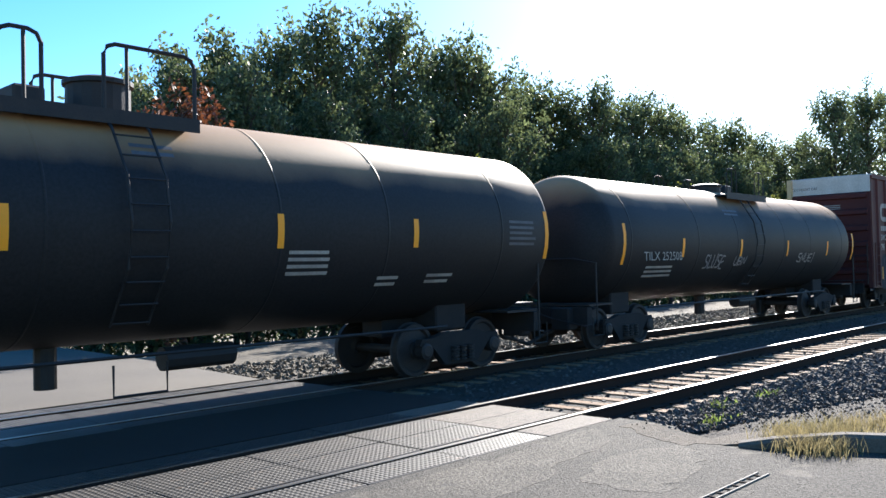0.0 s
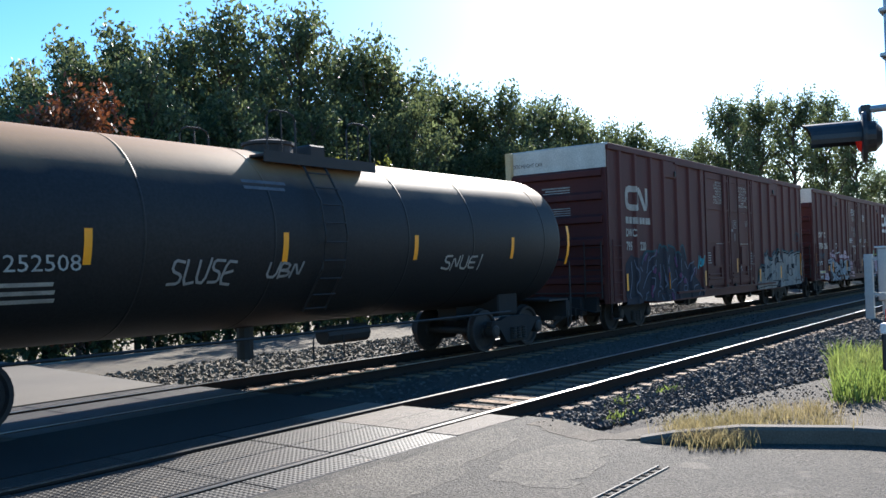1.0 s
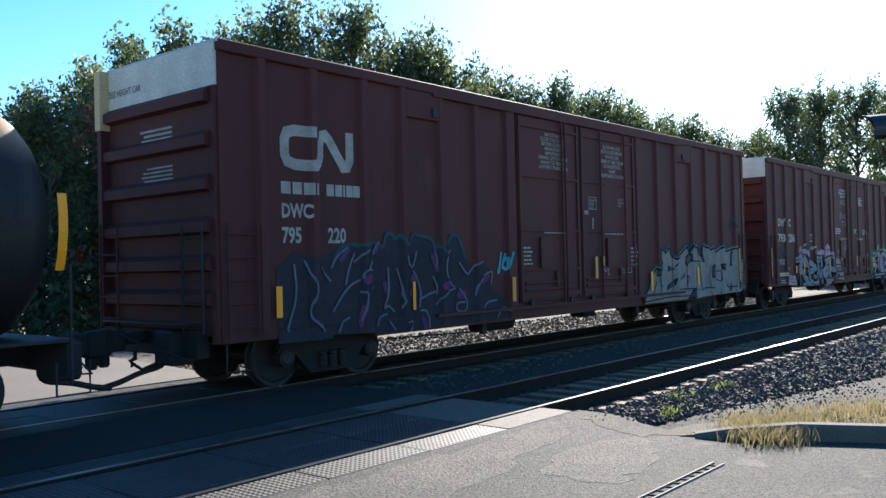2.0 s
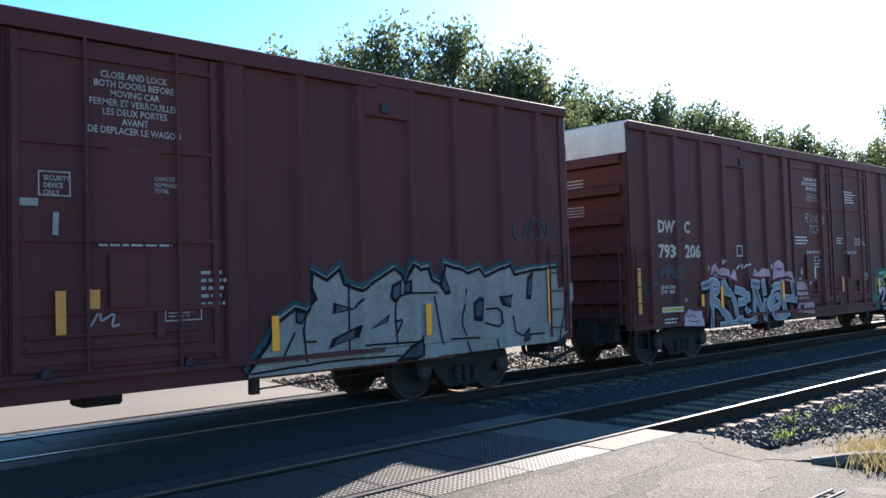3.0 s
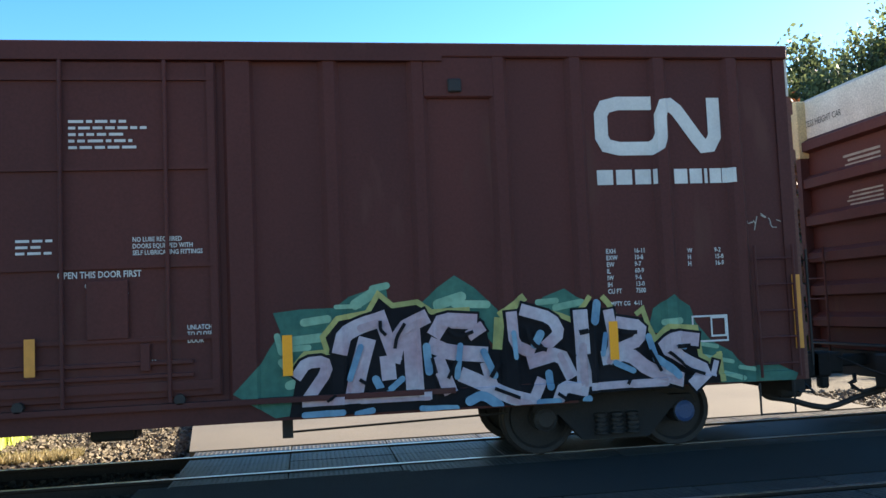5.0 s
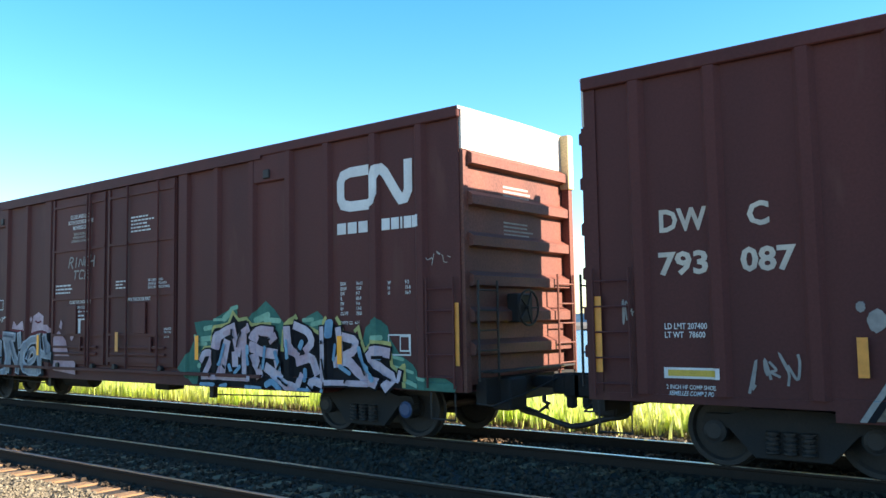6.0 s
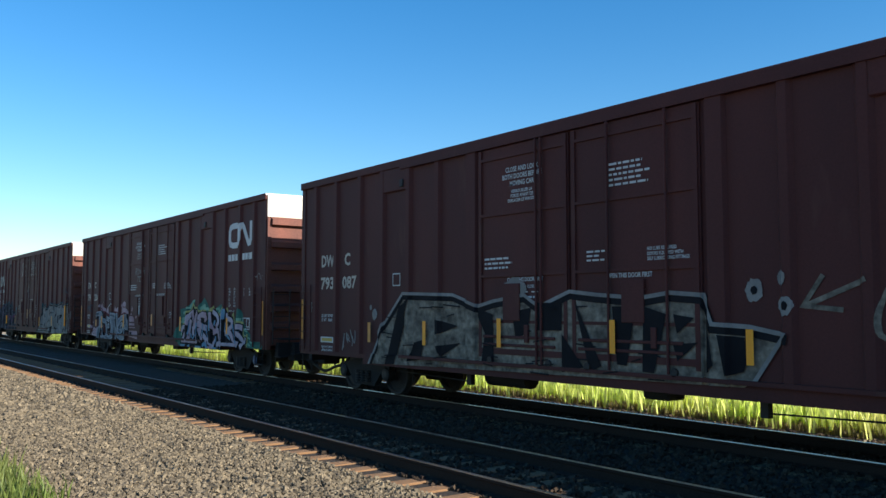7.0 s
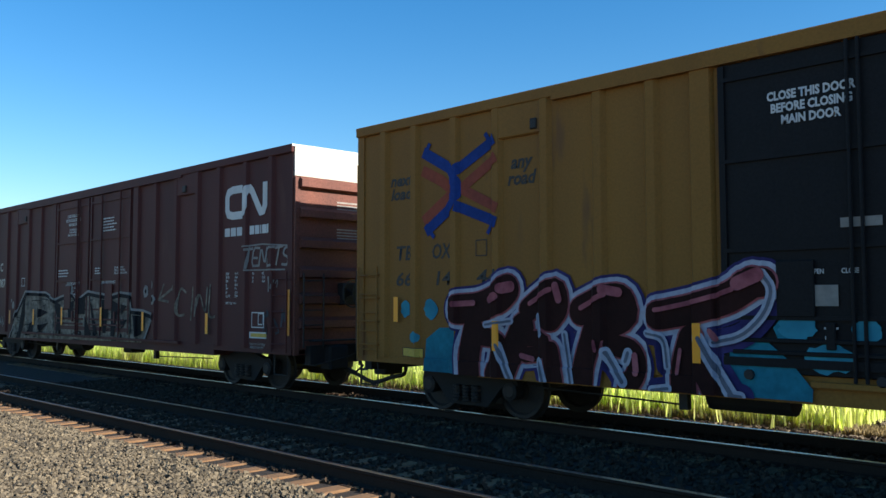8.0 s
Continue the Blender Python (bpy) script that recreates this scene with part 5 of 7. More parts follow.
    blue_a = [(0.08, [(13.24, 1.45), (13.11, 1.1)]), (0.1, [(13.4, 1.08), (13.45, 0.98)]), (0.08, [(13.7, 1.07), (13.55, 0.95)]), (0.1, [(13.98, 1.42), (14, 1.14)]), (0.08, [(14.38, 1.41), (14.33, 1.06)]),
        (0.09, [(14.65, 1.33), (14.77, 1.05)]), (0.07, [(15, 1.53), (15.02, 1.25)]), (0.11, [(15.33, 1.5), (15.26, 1.38)]), (0.1, [(15.41, 1.04), (15.42, 0.89)]),
        (0.13, [(16.02, 1.82), (15.99, 1.63)]), (0.07, [(16.12, 1.46), (16.08, 1.23)]), (0.09, [(16.65, 1.41), (16.73, 1.14)]), (0.1, [(16.76, 1.14), (16.92, 1.01), (16.98, 0.94)]),
        (0.08, [(16.23, 1.12), (16.44, 1.02)]), (0.12, [(14.46, 0.78), (14.61, 0.85), (14.8, 0.71)]), (0.08, [(12.6, 0.73), (13.02, 0.74)])]
    blue_b = [(0.08, [(13.18, 0.71), (13.35, 0.74)]), (0.08, [(13.91, 0.73), (14.3, 0.71)]), (0.1, [(15.28, 0.71), (15.5, 0.71)]), (0.09, [(15.86, 0.73), (15.83, 0.71)]), (0.06, [(17.1, 1.26), (17, 1.28)])]
    blue = blue_a + blue_b
    brush(car, blue, 0.058, SKYBLUE, "light blue shading", -0.01, rounded=True)
    ink_a = [(0.04, [(13.47, 1.72), (13.47, 1.63), (13.52, 1.58)]), (0.04, [(13.74, 1.68), (13.65, 1.54), (13.63, 1.43)]), (0.04, [(13.34, 0.94), (13.52, 0.97)]),
        (0.04, [(14.25, 1.61), (14.36, 1.51), (14.52, 1.56)]), (0.04, [(14.32, 1.23), (14.23, 1.06)]), (0.04, [(14.77, 0.9), (15.03, 0.79)]), (0.05, [(15.17, 1.59), (15.23, 1.38), (15.38, 1.32)]),
        (0.04, [(15.6, 1.37), (15.73, 1.23)]), (0.06, [(15.82, 1.5), (15.87, 1.51)]), (0.04, [(15.88, 1.23), (15.94, 0.96)]), (0.05, [(16.33, 1.48), (16.49, 1.47)]),
        (0.05, [(17, 1.28), (17.15, 1.28)]), (0.04, [(16.89, 1.21), (17.12, 1.01), (17.32, 0.94)]), (0.04, [(13.23, 1.08), (13.29, 1.04)])]
    ink_b = [(0.04, [(14.04, 1.28), (14.08, 1.13)]), (0.05, [(14.73, 1.05), (14.81, 1.17)]), (0.04, [(15.51, 0.8), (15.61, 0.73)]), (0.04, [(16.4, 0.95), (16.36, 0.88)]),
        (0.04, [(16.66, 1.24), (16.78, 1.01)]), (0.03, [(12.86, 0.87), (12.94, 0.93)])]
    ink = ink_a + ink_b
    brush(car, ink, 0.068, BLACKSPRAY, "black inner lines", rounds=1)
    # the pale piece beside the left-hand doors
    crown_a = [[(3.01, 1.83), (3.06, 2.04), (3.22, 2.11), (3.34, 1.97), (3.53, 2.01), (3.78, 1.91), (3.82, 1.77), (4.01, 1.96), (4.1, 1.92), (4.16, 1.68), (3.56, 1.76)],
        [(4.91, 1.8), (5, 1.99), (5.16, 1.87), (5.41, 1.98), (5.6, 1.94), (5.65, 1.75)],
        [(5.89, 1.7), (5.98, 2.09), (6.23, 2.18), (6.47, 2.08), (6.52, 1.88), (6.76, 1.88), (6.92, 1.75), (7.02, 1.54), (6.45, 1.68)],
        [(1.81, 0.8), (1.89, 1.01), (2.05, 1.15), (2.2, 1.1), (2.58, 1.08), (2.62, 0.75)], [(7.01, 1.58), (7.28, 1.74), (7.6, 1.52), (7.7, 1.22), (8.01, 1.04), (8.03, 0.78), (7.04, 0.86)]]
    crown_b = [[(2.79, 1.98), (2.86, 2.09), (2.95, 2.05), (2.94, 1.94)], [(3.47, 2.08), (3.53, 2.19), (3.61, 2.17), (3.55, 2.07)], [(5.81, 2.01), (5.87, 2.09), (5.94, 2.01), (5.86, 1.93)],
        [(7.29, 1.82), (7.36, 1.99), (7.44, 1.9), (7.39, 1.77)], [(7.78, 1.58), (7.88, 1.73), (7.94, 1.6), (7.85, 1.51)], [(1.9, 1.35), (1.96, 1.39), (2.02, 1.33), (1.96, 1.29)],
        [(1.66, 1.15), (1.75, 1.23), (1.87, 1.13), (1.78, 1.08)]]
    crown = crown_a + crown_b
    shapes(car, crown, 0.006, PALEPINK, "pink sprayed crown above the letters")
    red = [(0.05, [(2.89, 1.85), (3.07, 1.82), (3.19, 1.93), (3.28, 1.84), (3.49, 1.81), (3.78, 1.76), (4.1, 1.68)]), (0.06, [(4.89, 1.76), (5.15, 1.73), (5.6, 1.75)]),
        (0.06, [(5.89, 1.62), (6.06, 1.71), (6.66, 1.74), (6.96, 1.55)]), (0.06, [(4.05, 1.64), (4.53, 1.63), (4.58, 1.73)]), (0.04, [(6.11, 1.97), (6.22, 1.93), (6.36, 1.96)]),
        (0.02, [(1.93, 1.01), (2.05, 0.97), (2.17, 1.02), (2.33, 0.96)]), (0.02, [(1.99, 0.91), (2.2, 0.86), (2.39, 0.89)])]
    brush(car, red, 0.014, OXRED, "dark red crown lines", rounds=1)
    fill_a = [(0.15, [(2.63, 1.62), (2.89, 1.7), (3.16, 1.71), (3.28, 1.6), (3.21, 1.48), (3.03, 1.46)]), (0.17, [(2.98, 1.61), (2.99, 1.32), (2.93, 0.99)]), (0.17, [(2.91, 1.06), (2.88, 0.72)]),
        (0.18, [(3.09, 1.27), (3.35, 1.15), (3.54, 0.91), (3.7, 0.71)]), (0.17, [(3.31, 0.71), (3.83, 0.71), (4.22, 0.8)]),
        (0.15, [(3.48, 1.66), (3.55, 1.46), (3.82, 1.4), (3.97, 1.22), (4.04, 0.92)]), (0.16, [(4.05, 0.78), (4.46, 0.71), (4.72, 0.76)]),
        (0.16, [(4.06, 1.5), (4.47, 1.42), (4.49, 1.23), (4.2, 1.21)]), (0.18, [(4.71, 1.63), (5.08, 1.6)]), (0.2, [(4.79, 1.54), (4.85, 1.14), (4.82, 0.84)])]
    fill_b = [(0.19, [(4.92, 1.49), (5.14, 1.11), (5.34, 0.92)]), (0.16, [(5.34, 1.64), (5.39, 1.4)]), (0.16, [(5.42, 1.18), (5.34, 0.81)]),
        (0.17, [(6.23, 1.55), (5.89, 1.53), (5.64, 1.32), (5.61, 0.99), (5.81, 0.81), (6.29, 0.8)]), (0.12, [(5.82, 1.11), (5.9, 1.28), (6.11, 1.32), (6.16, 1.11), (5.87, 0.99)]),
        (0.18, [(6.29, 1.59), (6.34, 1.13), (6.45, 0.84)]), (0.17, [(6.71, 1.58), (6.82, 1.22)]), (0.15, [(6.4, 1.24), (6.92, 1.18)]), (0.1, [(4.47, 1.04), (4.51, 0.99)])]
    fill = fill_a + fill_b
    brush(car, fill, 0.02, BLACKSPRAY, "black letter shadow", 0.13, rounds=1, dx=0.06, dz=-0.03)
    brush(car, fill, 0.03, WHITESPRAY, "pale outer edge", 0.035, rounds=1)
    brush(car, fill, 0.041, STEELBLUE, "pale blue-grey letter fill", -0.045, rounds=1)
    brush(car, [(0.05, line[:2]) for w, line in fill[::2]], 0.052, NIGHT, "slate shading in the letters", rounds=0)
    paint(car, strokes_of("RINCH", 7.65, 3.12, 1.1, 0.24, 5, 0.05, 1), 0.035, 0.012, CHALK, "tag", "scrawled white tag")
    paint(car, strokes_of("TCR", 7.85, 2.86, 0.7, 0.2, 6, 0.05, 1), 0.035, 0.012, CHALK, "tag", "scrawled white tag")
    tag(car, 4.1, 1.95, 0.6, 0.15, WHITE, 6, 0.02, 5)
    tag(car, 0.3, 1.4, 0.5, 0.5, SLATE, 7, 0.04, 3)
    paint(car, strokes_of("MRE", 1.0, 1.8, 0.8, 0.26, 9, 0.05, 1), 0.05, 0.012, SLATE, "tag", "dark grey tag")
    tag(car, 18.0, 2.65, 0.5, 0.2, DULL, 12, 0.012, 5)


def boxcar_e():
    car = BOX_E
    emblem(car, 16.14, 3.6, 1.62, 0.71, WHITE)
    common_stencils(car, WHITE, WHITE)
    words(car, "CLOSE AND LOCK\nBOTH DOORS BEFORE\nMOVING CAR", 7.6, 4.32, 0.085, WHITE, 1.0)
    words(car, "VERROUILLER LA\nPORTE AVANT DE\nDEPLACER LE WAGON", 7.74, 3.92, 0.055, WHITE, 0.72)
    bars(car, 10.08, 4.07, 0.84, 0.4, 5, WHITE, -1.65, 8)
    words(car, "DW", 0.97, 3.12, 0.26, NUMBER, 0.6, bold=0.012)
    words(car, "C", 2.05, 3.12, 0.26, NUMBER, 0.25, bold=0.012)
    words(car, "793", 0.95, 2.6, 0.26, NUMBER, 0.62, bold=0.012)
    words(car, "087", 1.96, 2.6, 0.26, NUMBER, 0.62, bold=0.012)
    words(car, "LD LMT 207400\nLT WT   78600", 1.0, 1.75, 0.07, WHITE, left=True)
    words(car, "2 INCH HF COMP SHOES\nSEMELLES COMP 2 PO", 1.0, 1.02, 0.05, WHITE)
    words(car, "2 INCH HF COMP SHOES\nSEMELLES COMP 2 PO", 17.16, 1.0, 0.045, DULL)
    frame_box(car, 4.06, 2.35, 0.26, 0.24, WHITE)
    for x in (1.03, 17.2):
        paint(car, [[(x, 1.16), (x + 0.6, 1.16)]], 0.12, 0.01, WHITE, "stencil_bar")
        paint(car, [[(x + 0.03, 1.16), (x + 0.57, 1.16)]], 0.07, 0.013, YLABEL, "stencil_bar")
    # long grey block letters
    sil = [[(3.18, 0.71), (3.71, 1.52), (4.43, 2.18), (6.12, 2.13), (6.92, 1.91), (7.35, 2), (8.16, 2.1), (8.53, 1.9), (9.24, 2.14), (9.82, 2.08), (10.65, 2.02), (11.2, 2.09), (11.74, 2.05), (11.89, 1.66), (12.42, 1.63), (12.92, 1.54), (12.49, 0.94), (12.34, 0.85), (9.88, 0.82), (6, 0.77)]]
    voids_a = [[(4.29, 1.92), (4.71, 2.07), (4.16, 0.74), (3.81, 0.72)], [(4.85, 1.2), (5.19, 1.27), (5.09, 0.87), (4.66, 0.82)], [(5.63, 1.66), (6.28, 1.55), (5.63, 1.37)],
        [(5.63, 1.16), (6.37, 1.24), (5.75, 0.96)], [(6.81, 1.91), (7.35, 1.77), (7.38, 0.9), (7.02, 0.88), (7.13, 1.43)], [(7.86, 1.81), (8.34, 1.89), (8.25, 1.45), (7.95, 1.38)],
        [(8.44, 1.97), (9.07, 1.96), (9.06, 1.52), (8.49, 1.51)], [(9.06, 1.47), (9.53, 0.96), (9.06, 0.86)], [(9.34, 2.01), (9.91, 1), (9.66, 0.9)],
        [(10.13, 1.9), (10.58, 1.9), (10.41, 1.03), (10.22, 1.04)], [(10.73, 1.9), (11.14, 1.79), (10.91, 0.95), (10.7, 0.96)]]
    voids_b = [[(11.26, 1.79), (11.61, 1.74), (11.32, 1.52)], [(11.25, 1.37), (11.67, 1.41), (11.32, 1.14)], [(11.78, 1.89), (11.9, 1.11), (11.76, 1)],
        [(11.97, 1.52), (12.5, 1.48), (12.33, 1.05), (12.08, 0.98)]]
    voids = voids_a + voids_b
    shapes(car, sil, 0.012, SILVER, "dull silver block letters")
    brush(car, [(0.07, sil[0][:16])], 0.02, BLACKSPRAY, "black line inside the edge", 0.06, rounds=0, dz=-0.06)
    brush(car, [(0.06, sil[0][:17])], 0.028, CHALK, "pale outer edge", rounds=0)
    shapes(car, voids, 0.026, BLACKSPRAY, "black letter counters")
    rnd = random.Random(9)
    drips = [[(u, z), (u + rnd.uniform(0.15, 0.5), z + rnd.uniform(-0.05, 0.05))] for u, z in ((rnd.uniform(3.7, 11.8), rnd.uniform(0.8, 1.95)) for _ in range(34))]
    paint(car, drips, 0.022, 0.046, BLACKSPRAY, "graffiti", "thin black scratches", seed=3)
    cloud(car, [(12.5, 2.1, 0.13, 0.16, 0, 51), (12.95, 1.9, 0.11, 0.14, 0, 52), (12.9, 2.25, 0.07, 0.1, 0, 53), (3.35, 1.75, 0.1, 0.12, 0, 54), (3.2, 1.9, 0.05, 0.06, 0, 55), (7.9, 2.2, 0.3, 0.2, 0, 56)], 0.012, CHALK, "graffiti")
    cloud(car, [(12.5, 2.1, 0.05, 0.06, 0, 61), (12.95, 1.9, 0.045, 0.06, 0, 62)], 0.018, BLACKSPRAY, "graffiti")
    paint(car, [[(13.2, 1.9), (13.95, 2.2)], [(13.42, 2.25), (13.17, 1.9), (13.65, 1.85)]], 0.06, 0.012, SILVER, "graffiti", "sprayed grey arrow")
    paint(car, strokes_of("CINL", 14.0, 1.45, 1.9, 0.75, 31, 0.1), 0.055, 0.012, SILVER, "tag", "sprayed grey tag")
    paint(car, strokes_of("TENCTS", 16.9, 2.55, 1.65, 0.42, 33, 0.08, 1), 0.05, 0.012, CHALK, "tag", "scrawled white tag")
    paint(car, [[(16.9, 3.0), (17.6, 3.02), (18.5, 2.95)], [(17.0, 2.5), (18.4, 2.48)]], 0.03, 0.014, CHALK, "tag")
    tag(car, 17.9, 2.05, 0.25, 0.3, CHALK, 34, 0.03, 3)
    tag(car, 17.6, 1.2, 0.8, 0.5, SLATE, 35, 0.05, 4)
    tag(car, 2.0, 0.95, 0.55, 0.5, CHALK, 36, 0.03, 5)
    tag(car, 0.42, 1.7, 0.22, 0.35, CHALK, 37, 0.018, 4)


def boxcar_c():
    car = BOX_C
    emblem(car, 1.06, 3.25, 1.45, 0.66, DULL)
    words(car, "DWC", 1.06, 2.75, 0.2, DULL, bold=0.01)
    words(car, "795", 1.06, 2.4, 0.22, DULL, bold=0.01)
    words(car, "220", 1.95, 2.4, 0.22, DULL, bold=0.01)
    for x in (7.66, 10.1):
        if x < 9:
            words(car, "IMPORTANT\nCLOSE THIS DOOR\nBEFORE CLOSING\nMAIN DOOR\nIMPORTANT\nFERMER CETTE PORTE\nAVANT DE FERMER\nLA PORTE PRINCIPALE", x, 4.45, 0.072, DULL, 1.08, line=0.92)
        else:
            words(car, "CLOSE AND LOCK\nBOTH DOORS BEFORE\nMOVING CAR\nFERMER ET VERROUILLER\nLES DEUX PORTES\nAVANT\nDE DEPLACER LE WAGON", x, 4.4, 0.078, DULL, 1.12, line=0.95)
        bars(car, x + 0.1, 2.4, 1.0, 0.06, 1, DULL, -1.69, int(x))
        paint(car, [[(x + 0.35, 2.25), (x + 0.35, 1.8)]], 0.12, 0.006, CHALK, "stencil_bar")
        paint(car, [[(x + 0.05, 1.83), (x + 0.05, 1.72)]], 0.13, 0.006, ORANGE, "stencil_bar")
    bars(car, 7.05, 2.1, 0.35, 0.4, 5, DULL, -1.65, 3)
    frame_box(car, 9.57, 2.93, 0.33, 0.26, DULL, 0.015)
    words(car, "SECURITY\nDEVICE\nONLY", 9.62, 3.15, 0.055, DULL, left=True)
    words(car, "OPEN THIS DOOR FIRST", 10.34, 3.54, 0.05, DULL)
    words(car, "CAPACITE\nNOMINALE\nTOTAL", 10.88, 3.21, 0.05, DULL, left=True)
    paint(car, [[(9.41, 2.85), (9.53, 2.85)]], 0.08, 0.006, CHALK, "stencil_bar")
    paint(car, [[(9.75, 2.72), (9.74, 2.52)]], 0.06, 0.006, CHALK, "stencil_bar")
    frame_box(car, 10.99, 1.49, 0.46, 0.14, DULL, 0.015)
    bars(car, 11.03, 1.59, 0.38, 0.08, 2, DULL, -1.652, 12)
    bars(car, 11.46, 2.08, 0.36, 0.48, 5, DULL, -1.652, 13)
    paint(car, [curvy([(10.11, 1.48), (10.23, 1.68), (10.21, 1.51), (10.39, 1.63), (10.34, 1.45), (10.43, 1.48)])], 0.025, 0.012, CHALK, "tag", "scrawled white tag")
    fills = [[(1.98, 0.77), (1.99, 1.98), (2.17, 2.13), (2.41, 2.16), (2.66, 2.13), (2.99, 2.21), (3.12, 2.09), (3.2, 2.33), (3.34, 2.36), (3.41, 2.26), (3.55, 2.33), (3.66, 2.16), (3.77, 2.23), (3.89, 2.35), (4, 2.33), (4.16, 2.3), (4.36, 2.27), (4.44, 2.08), (4.56, 2.16), (4.68, 2.01), (4.82, 2.31), (5.04, 2.37), (5.17, 2.16), (5.3, 1.85), (5.43, 1.69), (5.72, 1.8), (6.06, 1.67), (6, 1.35), (6.3, 1.18), (6.61, 0.95), (6.61, 0.74), (3.52, 0.71)]]
    shapes(car, fills + [[(0.95, 0.72), (0.95, 1.8), (1.3, 2.05), (1.7, 1.95), (2.0, 2.05), (2.0, 0.72)]], 0.008, DEEPSLATE, "dark slate sprayed letters")
    crest = [(0.05, [(1.99, 1.8), (2.17, 2.11), (2.41, 2.16), (2.66, 2.13), (2.99, 2.2), (3.14, 2.08), (3.2, 2.31), (3.32, 2.35), (3.42, 2.24), (3.55, 2.32), (3.67, 2.14), (3.77, 2.21), (3.89, 2.34), (4, 2.3), (4.14, 2.29), (4.36, 2.24), (4.43, 2.07), (4.56, 2.14), (4.68, 1.99), (4.84, 2.29), (5.03, 2.35), (5.15, 2.16), (5.24, 1.93)])]
    brush(car, crest, 0.016, DARKTEAL, "teal letter edge", 0.01, rounds=1)
    plum = [(0.05, [(2.2, 1.91), (2.35, 2.07)]), (0.1, [(2.72, 1.58), (2.78, 1.61)]), (0.06, [(2.65, 1.14), (2.58, 0.89)]), (0.06, [(3.15, 1.5), (3.21, 1.36)]), (0.11, [(3.75, 1.33), (3.87, 1.6)]),
        (0.08, [(4.05, 0.89), (4.13, 0.74)]), (0.11, [(4.63, 1.42), (4.8, 1.45)]), (0.07, [(4.35, 1.94), (4.47, 1.72)]), (0.11, [(5.06, 1.25), (5.19, 1.24)]), (0.05, [(2.92, 2.03), (3.02, 2.16)]),
        (0.09, [(5.71, 1.45), (5.91, 1.56)])]
    brush(car, plum, 0.02, PLUM, "plum shading", 0.04, rounded=True)
    lav_a = [[(1.99, 1.8), (2.11, 1.98), (2.32, 2.1)], [(2.28, 1.54), (2.35, 1.78), (2.47, 2)], [(2.01, 1.13), (2.22, 1.39), (2.4, 1.53), (2.59, 1.59)], [(2.47, 1.88), (2.76, 2.06)],
        [(2.75, 1.77), (2.92, 2.09), (3.02, 2.19)], [(2.65, 1.62), (2.66, 1.72), (2.79, 1.76), (2.86, 1.67), (2.81, 1.45)], [(2.59, 1.4), (2.72, 1.39), (2.68, 1.13), (2.61, 0.95)],
        [(3.22, 1.76), (3.24, 1.36), (3.11, 1.1), (3.21, 1.16), (3.35, 1.05)], [(3.43, 1.75), (3.54, 1.48), (3.57, 1.27)], [(3.65, 1.95), (3.67, 1.81), (3.8, 1.74), (3.88, 1.88), (3.92, 2.02)],
        [(3.84, 1.7), (3.95, 1.53), (4.02, 1.31), (3.98, 1.1)]]
    lav_b = [[(3.98, 1.21), (4.22, 1.3), (4.38, 1.33)], [(4.01, 1.03), (4.17, 1.02), (4.2, 0.73)], [(4.39, 2.05), (4.47, 1.87), (4.43, 1.76)], [(4.34, 1.58), (4.45, 1.43), (4.42, 1.29)],
        [(4.81, 2.04), (4.64, 1.86), (4.65, 1.57), (4.93, 1.37)], [(4.41, 1.11), (4.67, 1.31), (4.93, 1.37)], [(5.06, 1.36), (5.28, 1.12), (5.23, 0.93), (4.96, 0.96), (4.96, 1.11), (5.19, 1.11)],
        [(5.07, 1.82), (5.29, 1.58), (5.43, 1.73), (5.67, 1.83)], [(5.51, 1.22), (5.57, 1.45), (5.81, 1.6), (6.06, 1.66), (5.99, 1.43)], [(5.7, 0.9), (5.85, 1.08), (6.15, 1.1)],
        [(6.14, 0.78), (6.35, 0.97), (6.56, 0.87)]]
    lav_c = [[(2.93, 0.85), (3, 0.98), (3.17, 1.02)], [(2.09, 0.81), (2.18, 0.96), (2.33, 1.01)], [(3.21, 0.89), (3.34, 0.75)], [(3.63, 0.85), (3.78, 0.88), (3.67, 0.71)],
        [(3.53, 1.34), (3.6, 1.2), (3.53, 1.1)]]
    lav = lav_a + lav_b + lav_c
    brush(car, [(0.035, line) for line in lav + [[(1.1, 0.9), (1.3, 1.4), (1.25, 1.85)], [(1.45, 1.9), (1.7, 1.5), (1.5, 1.1), (1.8, 0.85)], [(1.75, 1.8), (1.95, 1.6)]]], 0.03, DULLLAV, "pale lavender lines")
    # pale block letters by the right-hand end
    slab = [[(12.07, 0.71), (12.12, 0.81), (12.4, 1.11), (12.53, 1.36), (12.58, 1.47), (12.84, 1.61), (12.98, 1.55), (13.15, 1.71), (13.08, 1.87), (13.1, 2.1), (13.36, 1.98), (13.58, 2.13), (13.65, 1.91), (13.94, 1.81), (14.58, 2.13), (14.71, 2.02), (14.77, 1.87), (14.9, 2.18), (15.09, 2.11), (15.26, 2.14), (15.32, 1.95), (15.54, 1.86), (15.59, 2.19), (16.11, 2.04), (16.37, 2.11), (16.5, 1.99), (17.12, 2.18), (17.21, 2.01), (17.69, 2.08), (18.3, 2.12), (18.35, 1.68), (18.76, 1.79), (18.77, 1.48), (18.54, 1.29), (18.71, 0.98), (18.22, 0.76), (16.44, 0.74), (15.46, 0.73), (15.37, 0.71), (14.53, 0.71), (13.9, 0.71)]]
    shapes(car, slab, 0.014, PALE, "pale grey angular letters")
